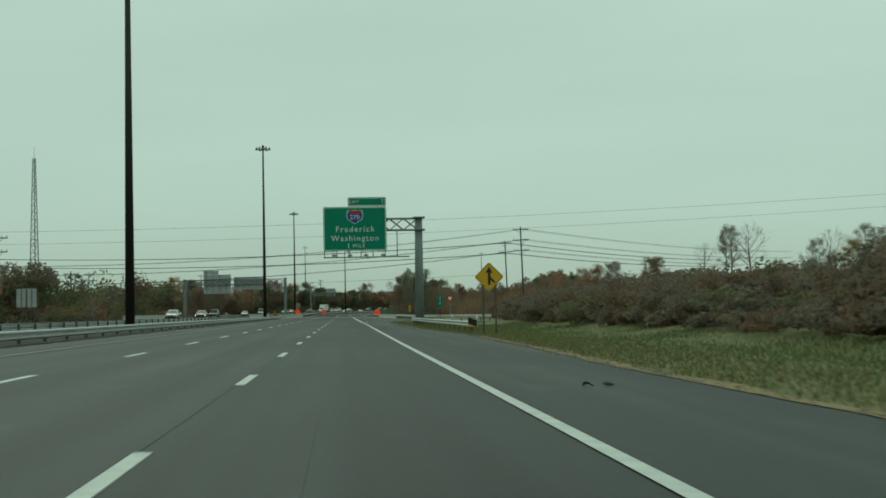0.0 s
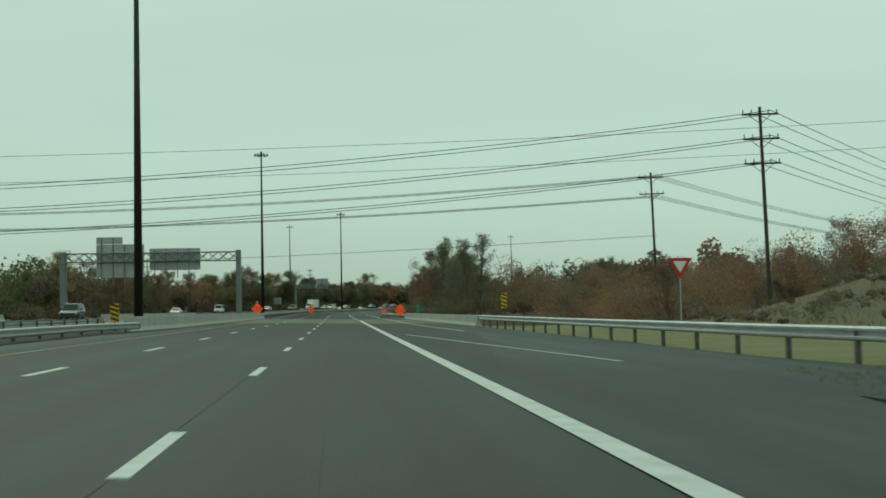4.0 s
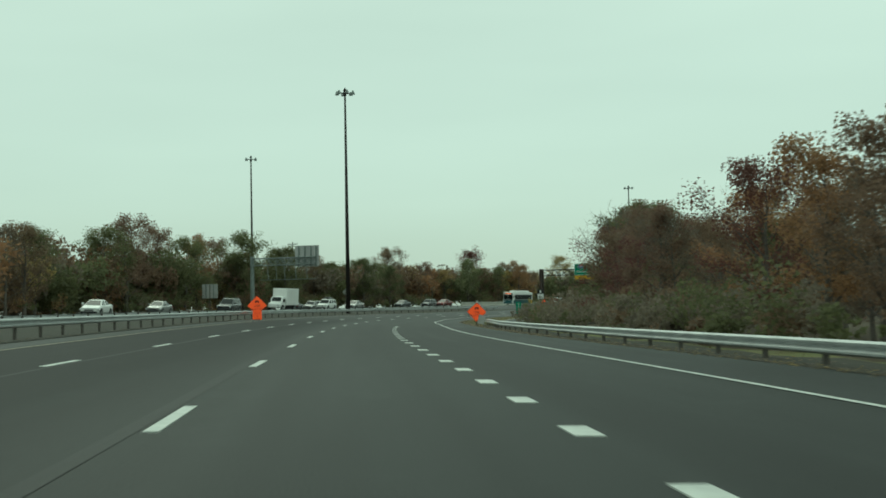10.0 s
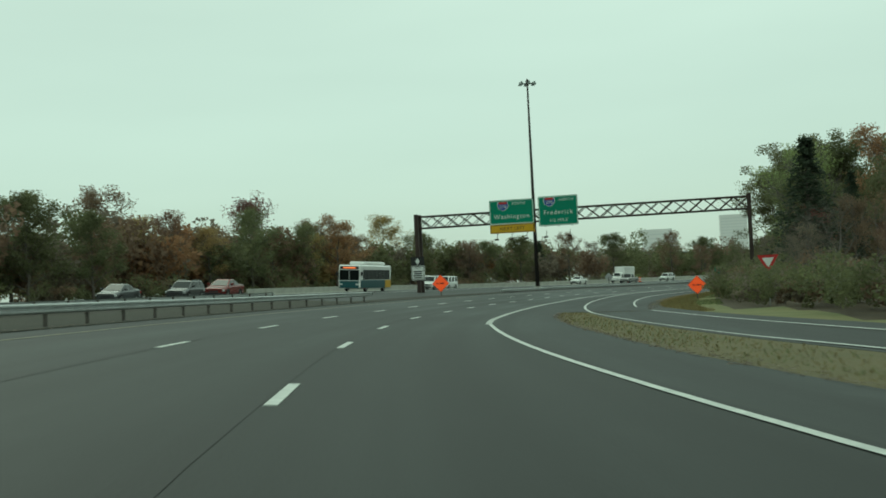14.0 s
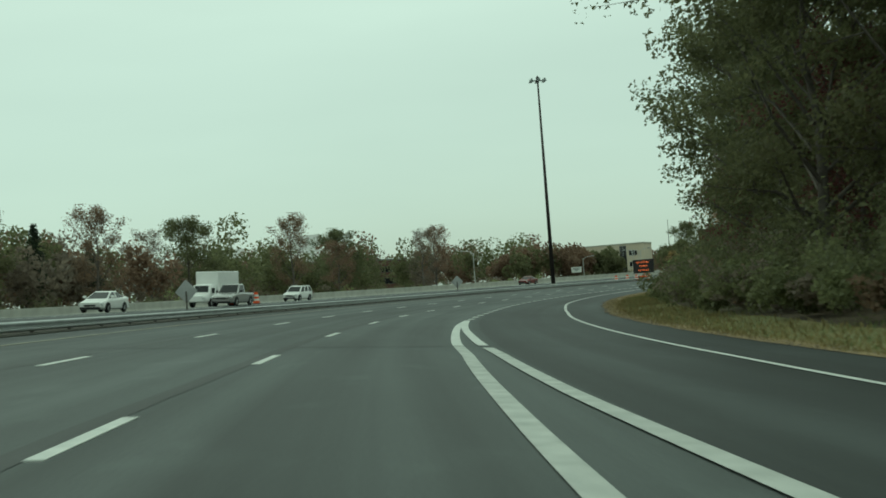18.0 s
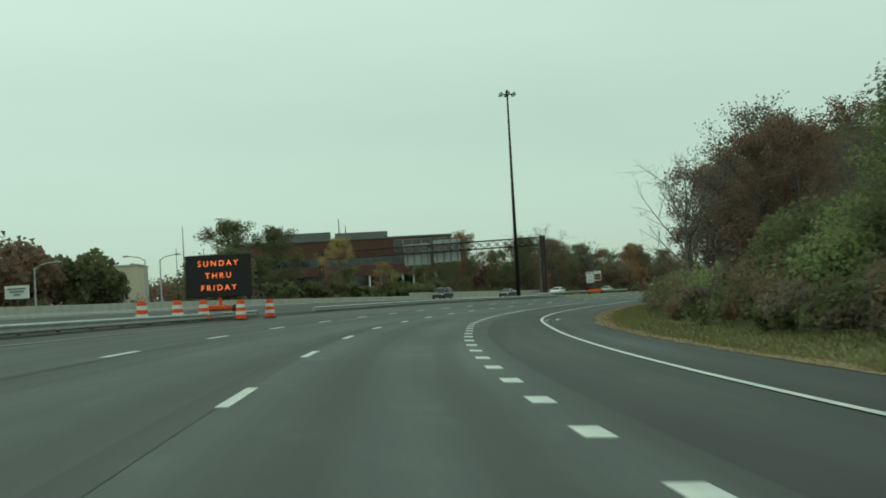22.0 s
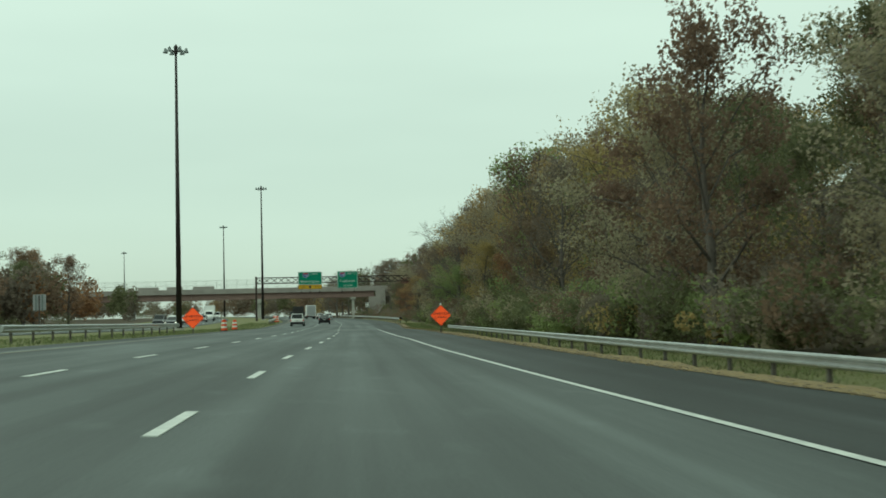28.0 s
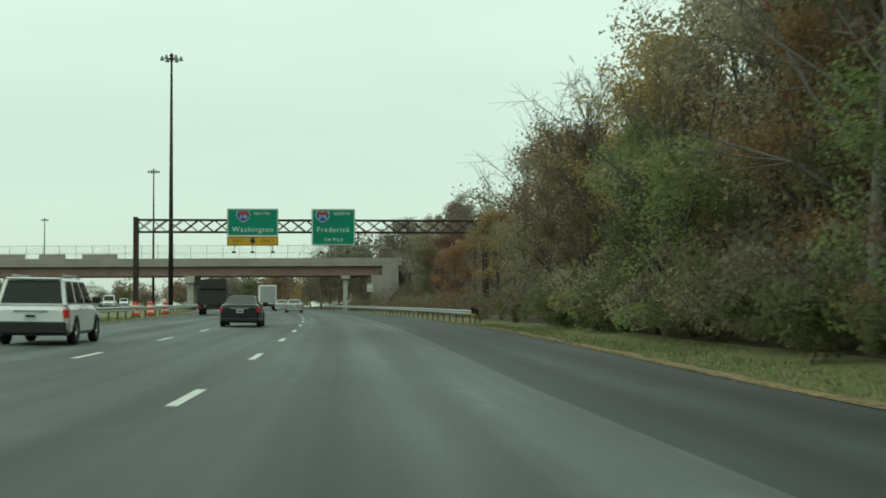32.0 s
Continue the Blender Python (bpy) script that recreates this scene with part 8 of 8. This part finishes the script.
def make_truck(kind, mt, name, label):
    """Box truck, bus or dump truck: cab at the front, load behind."""
    root = thing(name, pose(0, 0, -400), label, "bus" if kind == "bus" else "truck", "vehicles on the highway")
    if kind == "bus":
        L, W, H = 11.8, 2.5, 2.95
        bm = bmesh.new()
        box(bm, -W / 2, W / 2, -L / 2, L / 2, 0.35, H, 0.14)
        part("body", bm, mt, root)
        bm = bmesh.new()
        box(bm, -0.85, 0.85, -L / 2 + 1.2, L / 2 - 2.6, H - 0.02, H + 0.38, 0.12)
        part("roof_pod", bm, mt, root, "white battery housing on the roof")
        for sx in (1, -1):
            # lower body: teal in front, yellow at the rear quarter
            for y0, y1, q in ((-L / 2 + 2.4, L / 2 - 0.16, M_TEAL), (-L / 2 + 0.16, -L / 2 + 2.38, M_SIGN_Y)):
                bm = bmesh.new()
                box(bm, sx * W / 2 - 0.012, sx * W / 2 + 0.012, y0, y1, 0.42, 1.28, 0.006)
                part("side_panel", bm, q, root)
            for i in range(7):
                bm = bmesh.new()
                box(bm, -0.02, 0.02, -0.70, 0.70, 1.34, 2.42, 0.01)
                bm.transform(Matrix.Translation((sx * (W / 2), -L / 2 + 1.35 + i * 1.46, 0)))
                part("side_window", bm, M_CGLASS, root)
            bm = bmesh.new()
            box(bm, sx * 0.92 - 0.17, sx * 0.92 + 0.17, L / 2 - 0.02, L / 2 + 0.035, 0.72, 0.92, 0.02)
            part("headlight", bm, M_HEADL, root)
            bm = bmesh.new()
            box(bm, sx * 1.42 - 0.1, sx * 1.42 + 0.1, L / 2 - 0.05, L / 2 + 0.08, 1.75, 2.2, 0.03)
            part("wing_mirror", bm, M_TRIM, root)
        bm = bmesh.new()
        box(bm, -W / 2 + 0.16, W / 2 - 0.16, L / 2 - 0.01, L / 2 + 0.02, 0.42, 1.2, 0.01)
        part("front_panel", bm, M_TEAL, root)
        for x0, x1 in ((-W / 2 + 0.14, -0.02), (0.02, W / 2 - 0.14)):
            bm = bmesh.new()
            box(bm, x0, x1, L / 2 - 0.01, L / 2 + 0.022, 1.26, 2.38, 0.01)
            part("windscreen", bm, M_CGLASS, root)
        bm = bmesh.new()
        box(bm, -W / 2 + 0.2, W / 2 - 0.2, L / 2 - 0.01, L / 2 + 0.024, 2.46, 2.78, 0.01)
        part("destination_sign", bm, M_TRIM, root)
        bm = bmesh.new()
        box(bm, -0.7, 0.7, L / 2 + 0.02, L / 2 + 0.03, 2.55, 2.69)
        part("text_bar", bm, M_AMBER, root)
        bm = bmesh.new()
        box(bm, -W / 2 + 0.15, W / 2 - 0.15, -L / 2 - 0.02, -L / 2 + 0.02, 1.5, 2.5, 0.01)
        part("rear_window", bm, M_CGLASS, root)
        add_wheels(root, 0.48, 0.28, W / 2 - 0.18, (-3.2, 3.4))
        return root
    L, W = 7.6, 2.35
    y1 = L / 2
    # cab
    sec = lambda w, zl, zt: [(w * 0.9, zl), (w, zl + 0.15), (w, zt - 0.3), (w * 0.92, zt - 0.08), (w * 0.78, zt)]
    cw = 0.98
    bm = loft([(y1 - 2.4, sec(cw, 0.55, 2.15)), (y1 - 1.9, sec(cw, 0.5, 2.25)), (y1 - 1.35, sec(cw, 0.5, 2.15)), (y1 - 0.95, sec(cw, 0.5, 1.38)), (y1 - 0.15, sec(cw * 0.95, 0.5, 1.25)), (y1, sec(cw * 0.88, 0.6, 1.1))])
    part("cab", bm, P_WHITE if kind != "box" else mt, root)
    part("windscreen", pane([(cw * 0.86, y1 - 0.99, 1.42), (-cw * 0.86, y1 - 0.99, 1.42), (-cw * 0.78, y1 - 1.33, 2.10), (cw * 0.78, y1 - 1.33, 2.10)], 0.92, off=0.012), M_CGLASS, root)
    for sx in (1, -1):
        bm = bmesh.new()
        box(bm, sx * cw - 0.012, sx * cw + 0.012, y1 - 2.1, y1 - 1.35, 1.4, 1.85, 0.005)
        part("side_window", bm, M_CGLASS, root)
        bm = bmesh.new()
        box(bm, sx * 0.72 - 0.16, sx * 0.72 + 0.16, y1 - 0.12, y1 + 0.02, 0.78, 0.98, 0.02)
        part("headlight", bm, M_HEADL, root)
        bm = bmesh.new()
        box(bm, sx * 1.2 - 0.1, sx * 1.2 + 0.1, y1 - 1.25, y1 - 1.15, 1.35, 1.75, 0.02)
        part("wing_mirror", bm, M_TRIM, root)
        bm = bmesh.new()
        box(bm, sx * 0.95 - 0.12, sx * 0.95 + 0.12, -L / 2 - 0.04, -L / 2 + 0.02, 0.62, 0.80, 0.01)
        part("tail_light", bm, M_TAIL, root)
    bm = bmesh.new()
    box(bm, -0.45, 0.45, -L / 2 + 0.05, y1 - 0.4, 0.55, 0.80)
    part("chassis", bm, M_TRIM, root)
    bm = bmesh.new()
    box(bm, -1.1, 1.1, -L / 2 - 0.08, -L / 2 + 0.04, 0.50, 0.66, 0.02)
    part("rear_bumper", bm, M_TRIM, root)
    if kind == "box":
        bm = bmesh.new()
        box(bm, -W / 2, W / 2, -L / 2, y1 - 2.5, 0.86, 3.45, 0.05)
        part("cargo_box", bm, mt, root)
        bm = bmesh.new()
        box(bm, -W / 2 + 0.13, W / 2 - 0.13, -L / 2 - 0.012, -L / 2 - 0.001, 1.0, 3.3)
        door = part("rolling_door", bm, M_ALU, root)
        for i in range(6):
            bm = bmesh.new()
            box(bm, -W / 2 + 0.12, W / 2 - 0.12, -L / 2 - 0.026, -L / 2 - 0.014, 1.0 + i * 0.39, 1.36 + i * 0.39, 0.005)
            part("door_slat", bm, M_ALU, door)
    else:
        bm = bmesh.new()
        x, z0, z1, ya, yb = W / 2, 0.86, 2.15, -L / 2, y1 - 2.5
        for a in ((-x, -x + 0.08, ya, yb, z0, z1), (x - 0.08, x, ya, yb, z0, z1), (-x + 0.08, x - 0.08, ya, ya + 0.08, z0, z1 - 0.1), (-x + 0.08, x - 0.08, yb - 0.08, yb, z0, z1 + 0.3), (-x + 0.08, x - 0.08, ya + 0.08, yb - 0.08, z0, z0 + 0.1)):
            box(bm, *a)
        part("dump_bed", bm, P_DARKLOAD, root)
        bm = bmesh.new()
        prism(bm, [(-x + 0.1, z1), (-x * 0.9, z1 + 0.75), (x * 0.88, z1 + 0.85), (x - 0.1, z1)], ya + 0.3, yb - 0.1)
        part("load", bm, P_DARKLOAD, root, "dark heaped load under a tarp")
    add_wheels(root, 0.46, 0.30, 0.95, (-L / 2 + 1.5, y1 - 1.2))
    return root


FLEET = {}


def park(kind, mt, s, u, turn, name, label, lit=False, rack=False, land=False):
    key = (kind, mt.name, lit, rack)
    m = at(s, u, -0.012, turn, bank=not land and turn == 0, land=land)
    if not land and turn:
        m = at(s, u, -0.03, 0, bank=True) @ Matrix.Rotation(radians(turn), 4, "Z")
    if key not in FLEET:
        FLEET[key] = make_truck(kind, mt, name, label) if kind in ("bus", "box", "dump") else make_car(kind, mt, name, label, lit, rack)
        FLEET[key].matrix_world = m
        return FLEET[key]
    o = copy_thing(FLEET[key], m)
    o.name = name
    return tagged(o, label)


# ahead, towards the overpass
park("suv", P_WHITE, 1273, -8.4, 0, "suv", "white seven-seat suv driving beside the median rail", True)
park("sedan", P_BLACK, 1299, -4.9, 0, "sedan", "black saloon car ahead in the middle lane", True)
park("sedan", P_SILVER, 1383, -2.2, 0, "sedan", "silver saloon car driving towards the overpass")
park("sedan", P_SILVER, 1402, -3.0, 0, "sedan", "silver saloon car driving towards the overpass")
park("box", P_WHITE, 1424, -4.3, 0, "box_truck", "white box truck passing below the overpass")
park("pickup", P_GREY, 1436, -8.0, 0, "pickup_truck", "dark pickup driving below the overpass")
park("dump", P_WHITE, 1349, -9.6, 0, "dump_truck", "white truck with a dark heaped dump bed")
# oncoming traffic
ON = "car in the oncoming lanes"
for kind, mt, s, u, nm, lb, lit, rack in (
    ("sedan", P_SILVER, 191, -24.4, "sedan", "silver saloon " + ON, False, False),
    ("sedan", P_GREY, 229, -24.4, "sedan", "dark saloon with lit headlamps in the oncoming lanes", "front", False),
    ("suv", P_GREY, 288, -28.0, "suv", "dark grey suv in the oncoming lanes", False, False),
    ("sedan", P_SILVER, 376, -28.0, "sedan", "silver saloon " + ON, False, False),
    ("van", P_WHITE, 470, -30.0, "van", "white van in the oncoming lanes", False, False),
    ("sedan", P_WHITE, 507, -26.0, "sedan", "white saloon " + ON, False, False),
    ("sedan", P_SILVER, 538, -29.5, "sedan", "silver saloon " + ON, False, False),
    ("suv", P_GREY, 552, -25.5, "suv", "dark grey suv in the oncoming lanes", False, False),
    ("box", P_WHITE, 585, -30.0, "box_truck", "white box truck in the oncoming lanes", False, False),
    ("sedan", P_GREY, 604, -36.4, "sedan", "dark grey saloon " + ON, False, False),
    ("wagon", P_SILVER, 604, -33.0, "estate_car", "silver estate " + ON, False, False),
    ("suv", P_WHITE, 602, -29.5, "suv", "white suv with a roof box in the oncoming lanes", False, True),
    ("sedan", P_SILVER, 606, -26.0, "sedan", "silver saloon " + ON, False, False),
    ("sedan", P_GREY, 644, -33.0, "sedan", "dark grey saloon " + ON, False, False),
    ("wagon", P_GREY, 649, -29.4, "estate_car", "grey estate " + ON, False, False),
    ("sedan", P_RED, 649, -26.0, "sedan", "dark red saloon " + ON, False, False),
    ("bus", P_WHITE, 690, -26.0, "bus", "white city bus with dark teal lower panels in the oncoming lanes", False, False),
    ("suv", P_WHITE, 708, -23.4, "suv", "white suv in the oncoming lanes", False, False),
    ("van", P_WHITE, 743, -33.0, "van", "white van in the oncoming lanes", False, False),
    ("sedan", P_WHITE, 786, -26.0, "sedan", "white saloon " + ON, False, False),
    ("pickup", P_SILVER, 806, -24.0, "pickup_truck", "silver pickup in the oncoming lanes", False, False),
    ("box", P_WHITE, 822, -33.0, "box_truck", "white box truck in the oncoming lanes", False, False),
    ("suv", P_WHITE, 845, -34.0, "suv", "white suv in the oncoming lanes", False, False),
    ("sedan", P_RED, 919, -32.0, "sedan", "dark red saloon " + ON, False, False),
    ("suv", P_GREY, 1050, -30.0, "suv", "grey suv in the oncoming lanes", False, False),
    ("sedan", P_GREY, 1078, -29.0, "sedan", "grey saloon " + ON, False, False),
    ("sedan", P_WHITE, 1105, -28.5, "sedan", "white saloon " + ON, False, False),
    ("sedan", P_SILVER, 1143, -29.5, "sedan", "silver saloon " + ON, False, False),
    ("sedan", P_SILVER, 1328, -29.0, "sedan", "silver saloon " + ON, False, False),
    ("sedan", P_GREY, 1292, -28.6, "sedan", "dark grey saloon " + ON, "front", False),
    ("suv", P_GREY, 1305, -32.2, "suv", "grey suv in the oncoming lanes", False, False),
    ("sedan", P_WHITE, 1314, -28.8, "sedan", "white saloon " + ON, False, False),
    ("sedan", P_GREY, 1346, -32.4, "sedan", "dark grey saloon " + ON, "front", False),
    ("wagon", P_SILVER, 1355, -29.0, "estate_car", "silver estate " + ON, False, False),
    ("sedan", P_RED, 1369, -32.4, "sedan", "dark red saloon " + ON, False, False),
    ("box", P_WHITE, 1386, -29.0, "box_truck", "white box truck in the oncoming lanes", False, False),
    ("sedan", P_SILVER, 1401, -32.6, "sedan", "silver saloon " + ON, False, False),
    ("van", P_WHITE, 1451, -28.0, "van", "white van in the oncoming lanes", False, False),
    ("sedan", P_SILVER, 1495, -31.0, "sedan", "silver saloon " + ON, False, False),
    ("suv", P_WHITE, 1535, -28.0, "suv", "white suv in the oncoming lanes", False, False),
):
    park(kind, mt, s, u, 180, nm, lb, lit, rack)
for s, u, mt, lb in ((1062, -66, P_WHITE, "white saloon parked before the office block"), (1066, -63, P_RED, "dark red saloon parked before the office block")):
    park("sedan", mt, s, u, 90, "sedan", lb, land=True)

# ---- debris on the shoulder ----
def debris(name, s, u, label, mt, n, spread, size, seed):
    g = np.random.default_rng(seed)
    t = thing(name, at(s, u, 0.004, float(g.uniform(0, 360)), bank=True), label, "debris")
    for i in range(n):
        bm = bmesh.new()
        w, l = size * g.uniform(0.2, 0.5), size * g.uniform(0.6, 1.4)
        k = 5
        va, vb = [], []
        for j in range(k):
            y = (j / (k - 1) - 0.5) * l
            z = 0.02 + size * 0.25 * (1 - (2 * j / (k - 1) - 1) ** 2) * g.uniform(0.2, 1)
            x = g.normal() * 0.05
            va.append((x - w / 2, y, z))
            vb.append((x + w / 2, y, z * 0.7))
        top = [bm.verts.new(p) for p in va + vb]
        low = [bm.verts.new((p[0], p[1], max(0.0, p[2] - 0.02))) for p in va + vb]
        for j in range(k - 1):
            bm.faces.new((top[j], top[j + 1], top[k + j + 1], top[k + j]))
            bm.faces.new((low[j], low[k + j], low[k + j + 1], low[j + 1]))
            bm.faces.new((top[j], low[j], low[j + 1], top[j + 1]))
            bm.faces.new((top[k + j], top[k + j + 1], low[k + j + 1], low[k + j]))
        for j in (0, k - 1):
            bm.faces.new((top[j], top[k + j], low[k + j], low[j]))
        bm.transform(Matrix.Translation((g.normal() * spread, g.normal() * spread, 0)) @ Matrix.Rotation(float(g.uniform(0, 6.28)), 4, "Z"))
        part("scrap", bm, mt, t)


debris("tyre_shreds", 342, 6.8, "torn black tyre tread lying on the shoulder", M_TYRE, 4, 0.35, 0.8, 21)
debris("road_debris", 19, 3.75, "small black rubber scraps on the shoulder", M_TYRE, 2, 0.12, 0.24, 22)
debris("litter", 142, 2.7, "pale litter lying near the edge line", M_PLATE, 2, 0.15, 0.3, 23)
debris("litter", 921, 5.3, "pale scrap of litter on the shoulder", M_PLATE, 2, 0.2, 0.35, 24)
